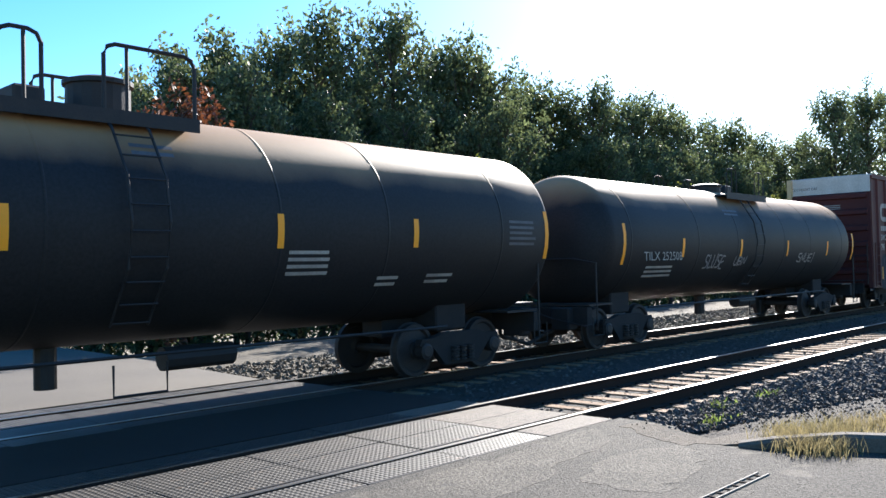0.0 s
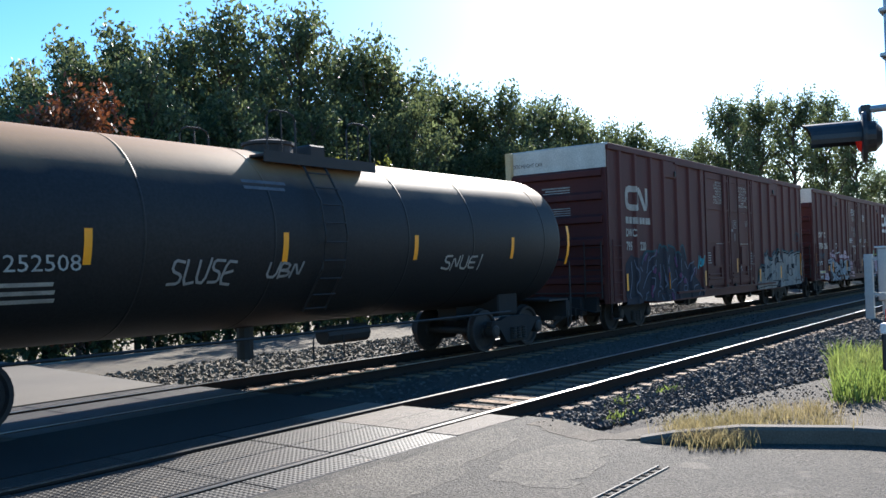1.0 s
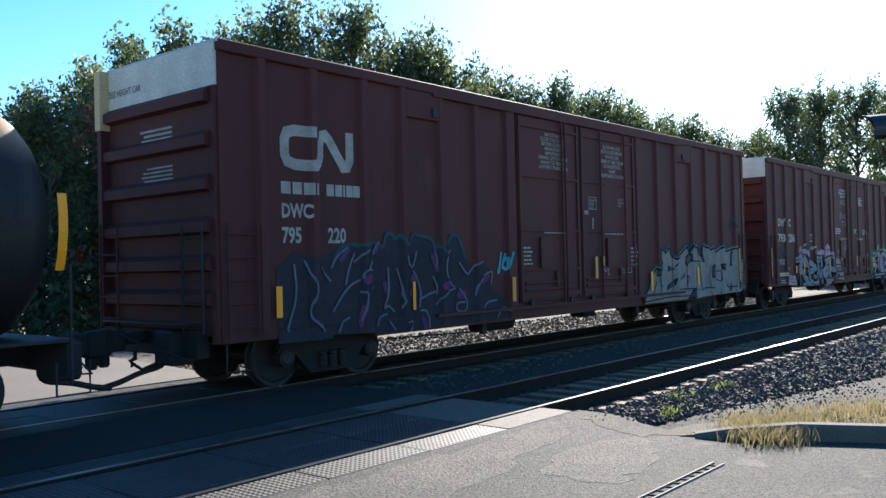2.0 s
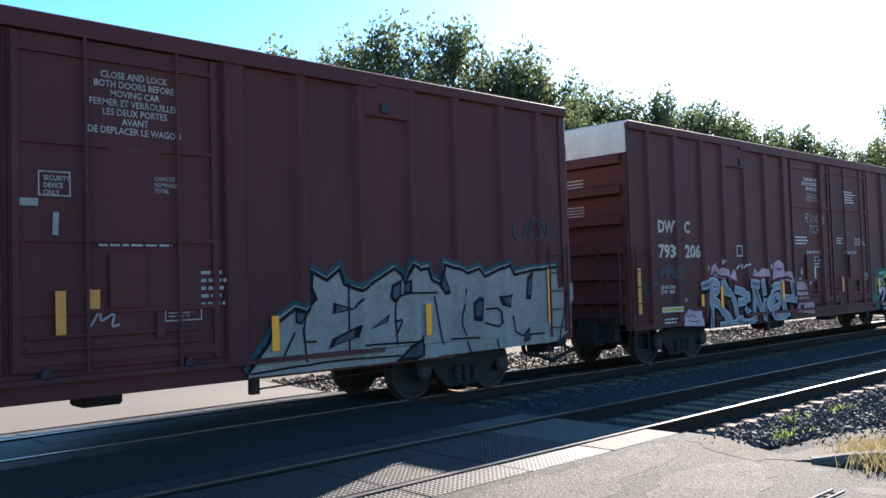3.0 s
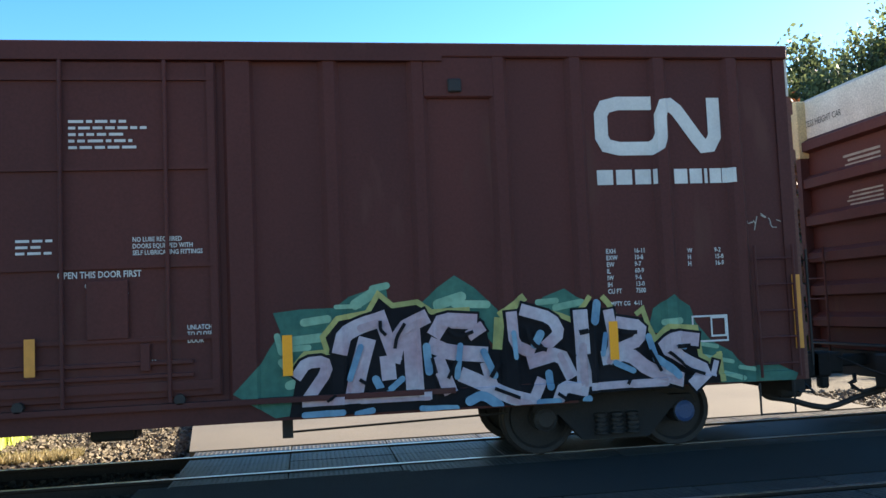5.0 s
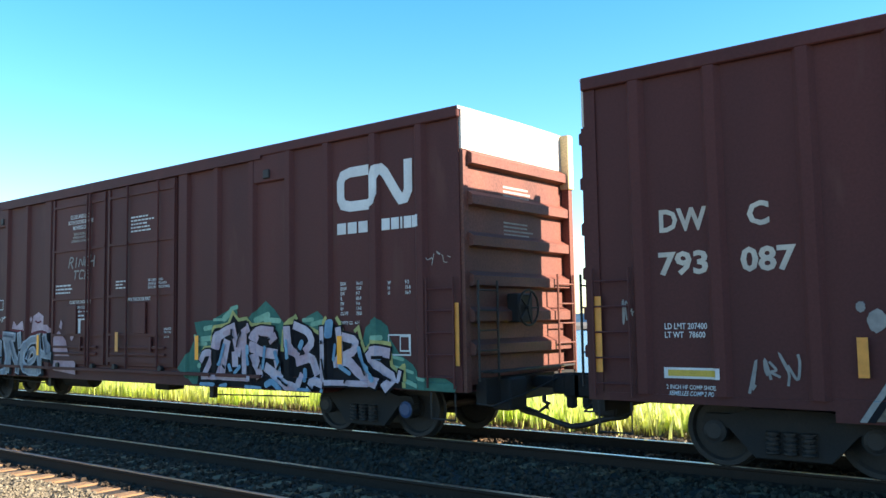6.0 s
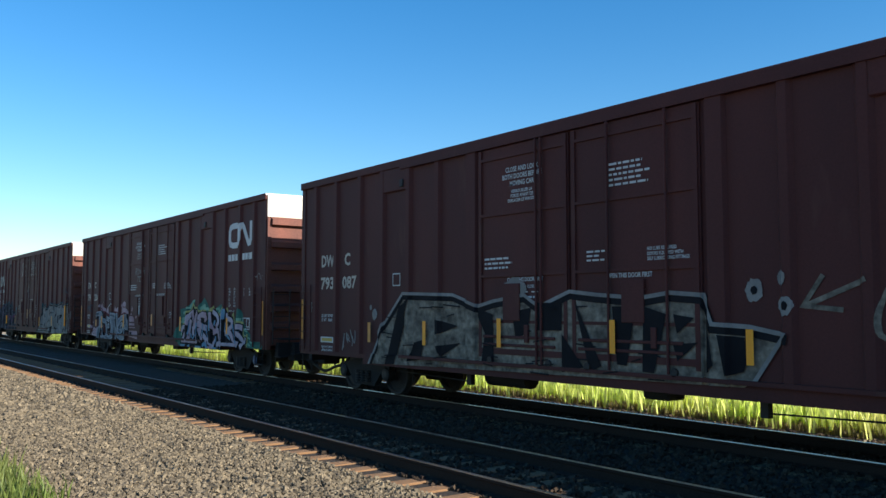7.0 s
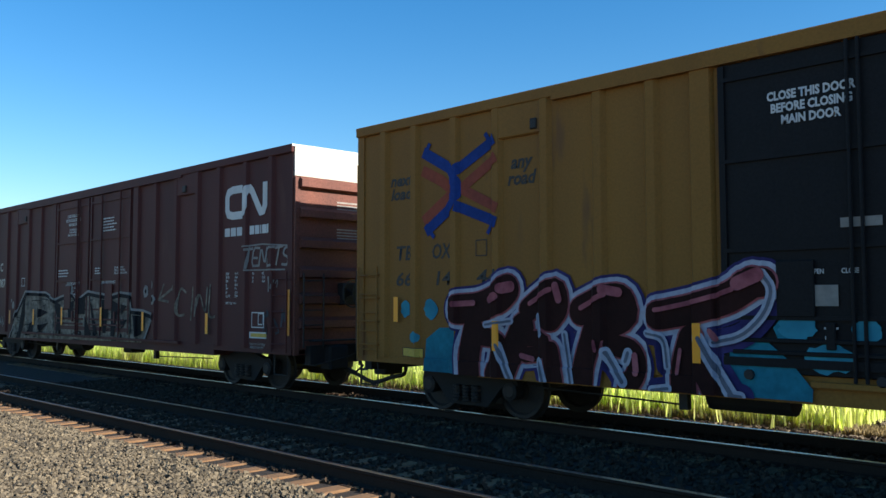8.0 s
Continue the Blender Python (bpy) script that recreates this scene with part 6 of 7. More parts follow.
    rim = [(0.09, [(12.1, 0.81), (12.4, 1.13), (12.55, 1.41), (12.84, 1.59), (12.98, 1.53), (13.17, 1.71), (13.1, 1.87), (13.12, 2.08), (13.36, 1.96), (13.58, 2.11), (13.65, 1.9), (13.94, 1.8), (14.58, 2.11), (14.72, 2.01), (14.78, 1.87), (14.91, 2.16), (15.08, 2.08), (15.25, 2.11), (15.32, 1.93), (15.54, 1.84), (15.61, 2.16), (16.11, 2.02), (16.36, 2.09), (16.49, 1.96), (17.1, 2.16), (17.21, 1.98), (17.69, 2.05), (18.3, 2.1)])]
    brush(car, rim, 0.008, DARKTEAL, "dark teal letter edge", 0.06, rounds=0)
    brush(car, rim, 0.022, BLACKSPRAY, "black line inside the edge", -0.04, rounds=0, dz=-0.03)
    holes_a = [[(13.46, 1.62), (13.85, 1.51), (13.44, 1.46)], [(13.36, 0.98), (13.43, 1.12), (13.93, 1.29), (13.89, 1.11), (13.52, 1.03)], [(14.08, 1.2), (14.47, 1.42), (14.43, 1.3)],
        [(14.52, 1.84), (14.71, 1.92), (14.69, 1.66), (14.56, 1.57), (14.48, 1.65)], [(14.53, 0.71), (14.93, 0.98), (15.13, 1.07), (15.11, 0.75), (14.91, 0.71)],
        [(15.55, 2.08), (15.72, 1.68), (15.6, 1.65), (15.47, 1.81)], [(16.21, 1.52), (16.35, 1.61), (16.45, 1.58), (16.41, 1.2), (16.2, 1.23)],
        [(16.81, 1.6), (17.16, 1.63), (17.01, 1.4), (16.87, 1.44)], [(17.53, 1.91), (17.68, 2.01), (17.6, 1.52), (17.47, 1.53)], [(17.41, 0.95), (17.56, 1.06), (17.52, 0.83), (17.36, 0.8)]]
    holes_b = [[(12.84, 1.55), (12.98, 1.51), (12.9, 1.34), (12.83, 1.37)], [(14.77, 1.87), (14.88, 1.91), (14.88, 1.72), (14.74, 1.7)]]
    holes = holes_a + holes_b
    shapes(car, holes, 0.022, BLACKSPRAY, "black letter counters")
    for line in holes:
        cx, cz = sum(u for u, w in line) / len(line), sum(w for u, w in line) / len(line)
        shapes(car, [[(cx + (u - cx) * 0.62, cz + (w - cz) * 0.62) for u, w in line]], 0.03, SLATE)
    lines_a = [[(12.14, 0.75), (12.78, 0.79), (13.61, 0.82), (14.7, 0.79)], [(12.96, 0.85), (12.91, 1.38), (13.12, 1.69)], [(13.72, 0.94), (13.73, 1.89)], [(12.65, 0.95), (12.81, 1.23)],
        [(14.6, 0.96), (14.56, 1.54), (14.7, 1.71), (15.42, 1.7)], [(13.97, 0.99), (15.1, 0.97)], [(16.06, 1.73), (15.85, 1.23), (16, 0.95), (16.11, 0.72)], [(13.83, 1.53), (13.94, 1.65)],
        [(16.46, 1.18), (16.86, 1.08), (16.84, 1.41), (16.49, 1.4)], [(17.14, 1.25), (17.2, 0.92), (17.85, 0.93)], [(15.36, 1.64), (15.51, 0.9)], [(18.59, 1.69), (18.48, 1.19), (18.3, 0.8)],
        [(14.55, 1.29), (14.72, 1.33), (14.6, 1.13)], [(16.71, 0.9), (16.75, 0.71)], [(12.97, 1.11), (13.15, 1.1)]]
    lines_b = [[(15.69, 0.97), (16.32, 0.95)]]
    lines = lines_a + lines_b
    brush(car, [(0.03, line) for line in lines], 0.024, BLACKSPRAY, "thin black letter lines", rounds=1)
    tag(car, 17.2, 2.5, 0.9, 0.5, SLATE, 44, 0.04, 4)
    tag(car, 6.2, 1.6, 0.5, 0.4, TEALLINE, 45, 0.06, 3)


def boxcar_f():
    car = BOX_F
    words(car, "next\nload", 0.85, 4.0, 0.19, INK, 0.57, shear=0.25, bold=0.008, line=0.85)
    words(car, "any\nroad", 3.5, 4.03, 0.2, INK, 0.56, shear=0.25, bold=0.008, line=0.85)
    words(car, "TB", 0.98, 2.78, 0.24, INK, 0.42, shear=0.15, bold=0.006)
    words(car, "OX", 1.86, 2.78, 0.24, INK, 0.44, shear=0.15, bold=0.006)
    words(car, "66", 0.98, 2.33, 0.22, INK, 0.4, shear=0.15, bold=0.006)
    words(car, "14", 1.9, 2.33, 0.22, INK, 0.34, shear=0.15, bold=0.006)
    words(car, "44", 2.85, 2.33, 0.22, INK, 0.44, shear=0.15, bold=0.006)
    frame_box(car, 2.86, 2.55, 0.22, 0.24, INK, 0.015)
    # crossing-arrows emblem
    paint(car, [[(1.72, 3.98), (2.1, 3.8), (2.32, 3.6), (2.1, 3.4), (1.74, 3.2)][:2] + [(2.3, 3.66)], [(2.3, 3.54), (2.1, 3.42), (1.74, 3.2)], [(3.26, 4.02), (2.6, 3.66)], [(2.6, 3.6), (3.28, 3.28)]], 0.17, 0.01, LOGORED, "emblem", "red and blue crossing arrows emblem")
    paint(car, [[(1.74, 4.28), (2.3, 3.98), (2.45, 3.72), (2.45, 3.55), (2.25, 3.3), (1.8, 3.02)], [(3.22, 4.3), (2.5, 3.96)], [(2.5, 3.34), (3.26, 3.06)]], 0.17, 0.014, LOGOBLUE, "emblem")
    paint(car, [[(1.7, 4.26), (1.82, 4.42)], [(3.2, 4.24), (3.08, 4.42)], [(1.76, 3.08), (1.92, 2.9)], [(3.26, 3.1), (3.12, 2.9)]], 0.07, 0.018, LOGOBLUE, "emblem")
    words(car, "CLOSE THIS DOOR\nBEFORE CLOSING\nMAIN DOOR", 7.56, 4.28, 0.1, WHITE, 1.0, bold=0.006)
    paint(car, [[(8.4, 2.7), (8.75, 2.7)]], 0.1, 0.012, PALE, "stencil_bar")
    words(car, "OPEN", 8.0, 2.2, 0.055, WHITE)
    words(car, "CLOSE", 8.35, 2.2, 0.055, WHITE)
    paint(car, [[(7.8, 1.88), (7.88, 1.88)]], 0.2, 0.012, LOGORED, "stencil_bar")
    paint(car, [[(8.1, 1.9), (8.22, 1.9)]], 0.22, 0.012, PALE, "stencil_bar")
    bars(car, 8.15, 1.55, 0.2, 0.06, 1, WHITE, -1.66, 4)
    words(car, "R", 8.15, 1.45, 0.08, WHITE)
    paint(car, [[(1.25, 1.0), (1.6, 1.0)]], 0.14, 0.012, YLABEL, "stencil_bar")
    frame_box(car, 1.18, 0.93, 0.5, 0.14, INK, 0.012)
    # big letters in oxblood with lavender edges on aqua
    aqua = [[(4.48, 1.39), (4.87, 1.4), (4.69, 0.77)], [(1.69, 0.71), (1.74, 1.23), (2.05, 1.42), (2.43, 1.43), (2.44, 0.71)],
        [(6.73, 1.24), (7.02, 1.39), (7.5, 1.37), (7.76, 1.15), (8.01, 0.85), (8, 0.71), (7.28, 0.71), (7.07, 0.78)], [(7.57, 1.53), (7.68, 1.66), (7.97, 1.57), (7.96, 1.41), (7.64, 1.37)]]
    shapes(car, aqua, 0.008, AQUA, "aqua sprayed patches")
    cloud(car, [(1.85, 1.72, 0.16, 0.17, 0, 93), (1.5, 1.25, 0.09, 0.1, 0, 95), (1.25, 1.72, 0.12, 0.15, 0, 96), (7.85, 1.55, 0.22, 0.17, 0, 97), (8.2, 1.2, 0.28, 0.17, 0, 98), (8.6, 1.5, 0.16, 0.14, 0, 99)], 0.012, AQUALIGHT, "graffiti", "round light aqua bubbles")
    fat = [(0.51, [(2.51, 1.72), (2.97, 1.74), (3.37, 1.89), (3.52, 2.02)]), (0.4, [(3.93, 1.72), (4.18, 1.89), (4.44, 2.03), (4.48, 1.75), (4.33, 1.59)]),
        (0.46, [(4.87, 1.71), (5.25, 1.87), (5.51, 1.88), (5.58, 1.64), (5.15, 1.5)]), (0.42, [(6.09, 1.66), (6.54, 1.74), (7.03, 1.86), (7.35, 2.06)]), (0.39, [(7.24, 2.03), (7.47, 2.06)])]
    legs = [(0.48, [(2.83, 1.39), (2.73, 1.04), (2.75, 0.71)]), (0.33, [(2.97, 1.31), (3.36, 1.28), (3.31, 0.94), (3.22, 0.75)]), (0.48, [(3.81, 1.46), (3.53, 0.95), (3.42, 0.71)]),
        (0.27, [(3.86, 1.29), (4.24, 1.32), (4.17, 1.1), (3.86, 1.06)]), (0.3, [(4.33, 1.15), (4.42, 0.71)]), (0.42, [(5.06, 1.41), (4.92, 1.02), (4.86, 0.71)]),
        (0.34, [(5.38, 1.26), (5.68, 1.2), (5.77, 0.95), (5.6, 0.71)]), (0.42, [(6.53, 1.37), (6.42, 1.02), (6.43, 0.71)]), (0.33, [(6.64, 1.1), (6.85, 0.71)])]
    streaks = [(0.13, [(3.34, 1.19), (3.49, 0.87), (3.58, 0.71)]), (0.09, [(4.58, 1.38), (4.69, 0.71)]), (0.14, [(5.27, 1.15), (5.41, 0.95), (5.53, 0.78)]), (0.12, [(5.57, 1.05), (5.61, 1.16)]),
        (0.15, [(6.65, 1.38), (6.81, 1.11), (7.07, 0.72)]), (0.1, [(7.47, 2.16), (7.6, 1.98), (7.5, 1.69), (7.22, 1.42), (6.85, 1.34)]), (0.08, [(5.9, 1.43), (6.15, 1.39), (6.19, 1.01)]),
        (0.12, [(4.15, 0.98), (4.23, 0.71)]), (0.08, [(4.13, 1.63), (4.16, 1.37)]), (0.09, [(3.09, 1.49), (3.59, 1.55)]), (0.1, [(6, 0.71), (6.2, 0.74)]), (0.11, [(7.04, 0.72), (7.18, 0.71)])]
    shine = [(0.1, [(2.44, 1.8), (2.85, 1.82)]), (0.18, [(3.43, 2.04), (3.6, 2.06)]), (0.14, [(3.2, 1.87), (3.32, 1.92)]), (0.08, [(3.97, 1.81), (4.34, 2.01)]), (0.13, [(4.43, 2.06), (4.49, 1.87)]),
        (0.08, [(4.87, 1.75), (5.25, 1.93)]), (0.14, [(5.25, 2), (5.48, 1.96)]), (0.07, [(6.06, 1.73), (6.73, 1.86), (7.1, 1.98)]), (0.18, [(7.17, 2.05), (7.42, 2.15)]),
        (0.1, [(5.72, 1.13), (5.74, 0.91)]), (0.09, [(3.81, 1.05), (4.02, 1.01)]), (0.07, [(5.14, 1.18), (5.11, 1.29)]), (0.07, [(6.81, 1.48), (6.87, 1.38)]), (0.06, [(6.33, 0.94), (6.38, 1.23)])]
    letters_all = legs + fat
    brush(car, letters_all + streaks, 0.016, NAVY, "indigo outer glow", 0.2, True)
    brush(car, letters_all, 0.026, LAVENDER, "pale lavender letter edge", 0.12, True)
    brush(car, letters_all, 0.037, PINK, "dusky pink letter rim", 0.0, True)
    brush(car, letters_all, 0.047, OXBLOOD, "oxblood letter fill", -0.05, True)
    brush(car, streaks, 0.058, LAVENDER, "pale lavender streaks", 0.02, True)
    brush(car, [(w * 0.4, line) for w, line in streaks], 0.066, DULLLAV, "blue-grey shading in the streaks", 0.0, True)
    brush(car, shine, 0.074, PINK, "dusky pink highlights", -0.01, True)
    for z in (2.3, 1.9, 1.5, 1.1):
        part("grab_iron", tube(bmesh.new(), [(0.1, -1.61, z), (0.1, -1.69, z), (0.6, -1.69, z), (0.6, -1.61, z)], 0.014, 6), BOXCAR_TAN, car)


def end_marks():
    for car in (BOX_C, BOX_D, BOX_E):
        letters(car, "EXCESS HEIGHT CAR", 1.35, 4.5, 0.1, INK, 1.1, y=-0.05, face="left")
        rnd = random.Random(3)
        for xa in (LENGTH + 0.032, -0.034):
            for z, step, tall in ((3.85, 0.07, 0.035), (3.3, 0.06, 0.025)):
                for i in range(5):
                    part("end_stencil", boxes((xa, xa + 0.002, -0.55, 0.1 + rnd.uniform(0, 0.2), z - i * step, z + tall - i * step)), DULL, car)
    for word, u, z, w, h, mat, seed in (("SLUSE", 6.0, 1.68, 1.1, 0.38, CHALK, 51), ("UBN", 7.7, 1.75, 0.75, 0.26, CHALK, 52), ("SNUEI", 12.1, 1.8, 1.4, 0.28, DULL, 53)):
        bm = bmesh.new()
        for k, line in enumerate(strokes_of(word, u, z, w, h, seed, 0.05, 1)):
            ribbon(bm, line, 0.04, 0.0004 * k)
        for v in bm.verts:
            v.co.y = -math.sqrt(1.48 ** 2 - (v.co.z - 2.42) ** 2) - 0.004 - v.co.y
        part("tag", bm, mat, TANK_B, "scrawled white tag")


NOW["ribs"] = RIBS
boxcar_c()
boxcar_d()
boxcar_e()
end_marks()
NOW["ribs"] = RIBS_F
boxcar_f()


# ---- plants ----
def leaves(rnd, centres, per, spread, size, up=0.35):
    """Small two-sided leaf blades scattered round the given points."""
    n = len(centres) * per
    c = np.repeat(np.array(centres), per, axis=0)
    g = np.random.RandomState(rnd.randint(0, 10 ** 6))
    p = c + g.normal(0, 1, (n, 3)) * spread
    d = g.normal(0, 1, (n, 3)) + np.array((0, 0, up))
    d /= np.linalg.norm(d, axis=1)[:, None]
    e = np.cross(d, g.normal(0, 1, (n, 3)))
    e /= np.linalg.norm(e, axis=1)[:, None] + 1e-9
    s = size * g.uniform(0.6, 1.3, (n, 1))
    v = np.stack((p - d * s, p + e * s * 0.55, p + d * s, p - e * s * 0.55), 1).reshape(-1, 3)
    f = np.arange(n * 4).reshape(-1, 4)
    return v, f


def leaf_mesh(name, v, f, mat, parent):
    me = bpy.data.meshes.new(name)
    me.from_pydata([tuple(q) for q in v.round(3).tolist()], [], f.tolist())
    me.materials.append(mat)
    ob = new(name, me)
    ob.parent = parent
    return ob


def tree(h, spread, mat, seed, label, kind="poplar", dense=1.0, category="tree"):
    """Tapered trunk, limbs, and a crown of leaf sprays at the limbs' ends, with gaps."""
    rnd = random.Random(seed)
    t = tagged(new("tree"), label, category, "trees behind the railway")
    bm = bmesh.new()
    tube(bm, [(0, 0, -0.5), (0.05, 0.02, h * 0.3), (-0.05, 0.06, h * 0.62), (0.04, 0, h * 0.93)], [h * 0.013, h * 0.01, h * 0.007, h * 0.002], 8)
    tips = []
    n = int(46 * dense)
    for i in range(n):
        f = 0.05 + 0.93 * (i + rnd.random()) / n
        a = rnd.uniform(0, 2 * math.pi)
        if kind == "cone":
            reach = spread * (1.02 - f) * rnd.uniform(0.75, 1.1)
            rise = -0.1 * reach
        else:
            reach = spread * math.sin(math.pi * min(1, (f - 0.02) ** 0.8)) ** 0.6 * rnd.uniform(0.55, 1.15) + 0.2
            rise = reach * rnd.uniform(0.9, 2.0)
        base = Vector((0, 0, h * f * (0.92 if kind != "cone" else 1)))
        end = base + Vector((math.cos(a) * reach, math.sin(a) * reach, rise * 0.6))
        if end.z > h:
            end.z = h * rnd.uniform(0.9, 1.0)
        tube(bm, [base, base.lerp(end, 0.5) + Vector((0, 0, 0.1)), end], [h * 0.006, h * 0.004, h * 0.001], 5, False)
        for k in range(5):
            q = base.lerp(end, 0.35 + 0.16 * k)
            tips.append((q.x + rnd.uniform(-0.4, 0.4), q.y + rnd.uniform(-0.4, 0.4), q.z + rnd.uniform(-0.3, 0.5)))
    part("trunk", bm, BARK, t)
    v, f = leaves(rnd, tips, int(36 * dense) + 8, np.array((0.018, 0.018, 0.027)) * h if kind != "cone" else 0.025 * h, 0.007 * h + 0.035)
    leaf_mesh("crown", v, f, mat, t)
    return t


def build_trees():
    rnd = random.Random(12)
    kinds = [tree(13.0, 2.6, LEAF, 3, "tall dense green poplar tree behind the tracks"), tree(13.5, 2.2, LEAF, 8, "tall dense green poplar tree behind the tracks"),
             tree(12.5, 2.7, LEAF, 14, "tall dense green poplar tree behind the tracks")]
    used = set()
    # the row: place along the track, distance, height
    row = []
    for az, top in ((21.0, 8.4), (24.5, 9.4), (27.5, 11.2), (30.5, 12.0), (33.5, 12.6), (36.5, 13.4), (39, 13.9), (41.5, 13.8), (44, 13.8), (46.5, 13.6), (48.5, 13.4), (50.5, 13.3), (52.3, 12.6), (54, 12.2), (55.6, 12.2), (57.2, 12.5), (58.8, 12.6),
                    (60.3, 12.8), (61.8, 12.6), (63.2, 12.5), (64.6, 12.3), (66, 12.4), (67.3, 12.6), (68.5, 12.6), (69.7, 12.8), (71, 12.8)):
        y = 30.5 + rnd.uniform(-1.5, 2.5)
        row.append((y * math.tan(radians(az)), y, top * (0.88 if az < 36 else 0.93 if az < 43 else 1.07 if az < 55 else 1.03) * rnd.uniform(0.95, 1.04) - ground_z(0, y)))
        row.append(((y + 5) * math.tan(radians(az + 1.2)), y + 5, top * rnd.uniform(0.83, 0.92 if az < 45 else 1.02) - ground_z(0, y + 5)))
        row.append(((y - 3) * math.tan(radians(az + 0.7)), y - 3, top * rnd.uniform(0.62, 0.8) - ground_z(0, y - 3)))
    # taller clump farther along, nearer the track
    for az, el, y in ((71.8, 10.2, 25), (73.6, 10.3, 24), (75.6, 10.2, 22), (77.4, 9.8, 20), (79.0, 8.6, 18), (80.2, 5.2, 17), (81.2, 5.0, 15)):
        d = y / math.cos(radians(az))
        row.append((y * math.tan(radians(az)), y, 1.84 + d * math.tan(radians(el)) - ground_z(0, y)))
    for i, (x, y, h) in enumerate(row):
        k = i % 3
        base_h = (13.0, 13.5, 12.5)[k]
        s = h / base_h
        rnd.uniform(0, 6.28)
        m = Matrix.LocRotScale((x, y, ground_z(x, y)), Euler((0, 0, rnd.uniform(0, 6.28))), (0.85 * max(s, 0.75), 0.85 * max(s, 0.75), s))
        if k not in used:
            used.add(k)
            kinds[k].matrix_basis = m
        else:
            copy_thing_scaled(kinds[k], m)
    # young light trees and a rust-coloured one in front of the row
    young = tree(5.5, 1.5, LEAFLIGHT, 21, "young pale green tree before the poplars", dense=0.6)
    spots = [(23.0, 21.5, 1.1), (33.5, 23.0, 1.05), (37.5, 23.5, 1.15), (44.0, 23.5, 1.2), (58.0, 24.0, 1.25), (62.0, 23.5, 1.1)]
    for i, (x, y, s) in enumerate(spots):
        m = Matrix.LocRotScale((x, y, ground_z(x, y)), Euler((0, 0, i)), (s, s, s))
        if i == 0:
            young.matrix_basis = m
        else:
            copy_thing_scaled(young, m)
    rust = tree(7.2, 1.5, LEAFRED, 33, "rust-red leaved tree before the green row", dense=0.8)
    rust.matrix_basis = Matrix.LocRotScale((13.6, 23.5, ground_z(13, 23.5)), Euler((0, 0, 0)), (1.1, 1.1, 1.1))
    g = np.random.RandomState(4)
    cs = [(x, 25.0 + g.uniform(-1.2, 1.5), ground_z(0, 25) + g.uniform(0.1, 2.6)) for x in np.arange(9.5, 120, 0.22)]
    v, f = leaves(rnd, cs, 60, 0.55, 0.12)
    tagged(leaf_mesh("undergrowth", v, f, LEAF, None), "dense green undergrowth along the foot of the trees", "undergrowth", kind="stuff")
    # trees among the houses
    con = tree(12.0, 3.2, LEAFCON, 41, "dark green conifer behind the houses", "cone", 1.3)
    con.matrix_basis = Matrix.Translation((14.5, 51, ground_z(0, 51)))
    for x, y, s in ((10.3, 49, 0.62), (12.2, 46, 0.5), (17.5, 55, 0.9), (20.5, 52, 0.8)):
        copy_thing_scaled(con, Matrix.LocRotScale((x, y, ground_z(x, y)), Euler((0, 0, x)), (s, s, s)))
    oak = tree(8.6, 2.6, LEAF, 47, "leafy green tree beside the far road", dense=1.0)
    oak.matrix_basis = Matrix.Translation((-6.0, 24.5, ground_z(0, 24.5)))
    copy_thing_scaled(oak, Matrix.LocRotScale((-9.6, 30.0, ground_z(0, 30)), Euler((0, 0, 2)), (0.95, 0.95, 0.95)))
    copy_thing_scaled(oak, Matrix.LocRotScale((-11.2, 36.0, ground_z(0, 36)), Euler((0, 0, 4)), (0.6, 0.6, 1.12)))
    bush = tree(2.2, 1.2, LEAFLIGHT, 51, "round light green garden shrub", dense=0.5, category="shrub")
    bush.matrix_basis = Matrix.Translation((2.6, 27.5, ground_z(0, 27.5)))
    for x, y, s in ((-3.6, 21.5, 0.9), (-5.0, 22.5, 1.0), (4.6, 26, 0.8), (-7.5, 23, 0.9), (-1.2, 30, 0.8), (0.8, 34, 1.3), (1.9, 35, 1.4), (-0.3, 35, 1.25), (3.4, 36, 1.4)):
        copy_thing_scaled(bush, Matrix.LocRotScale((x, y, ground_z(x, y)), Euler((0, 0, x)), (s, s, s)))
    bloom = tree(1.5, 0.7, LEAFYEL, 53, "yellow flowering garden shrub", dense=0.4, category="shrub")
    bloom.matrix_basis = Matrix.Translation((1.9, 24.5, ground_z(0, 24.5) + 0.2))


def copy_thing_scaled(ob, m):
    keep = ob.matrix_basis.copy()
    ob.matrix_basis = Matrix.Identity(4)
    c = copy_thing(ob, m)
    ob.matrix_basis = keep
    return c


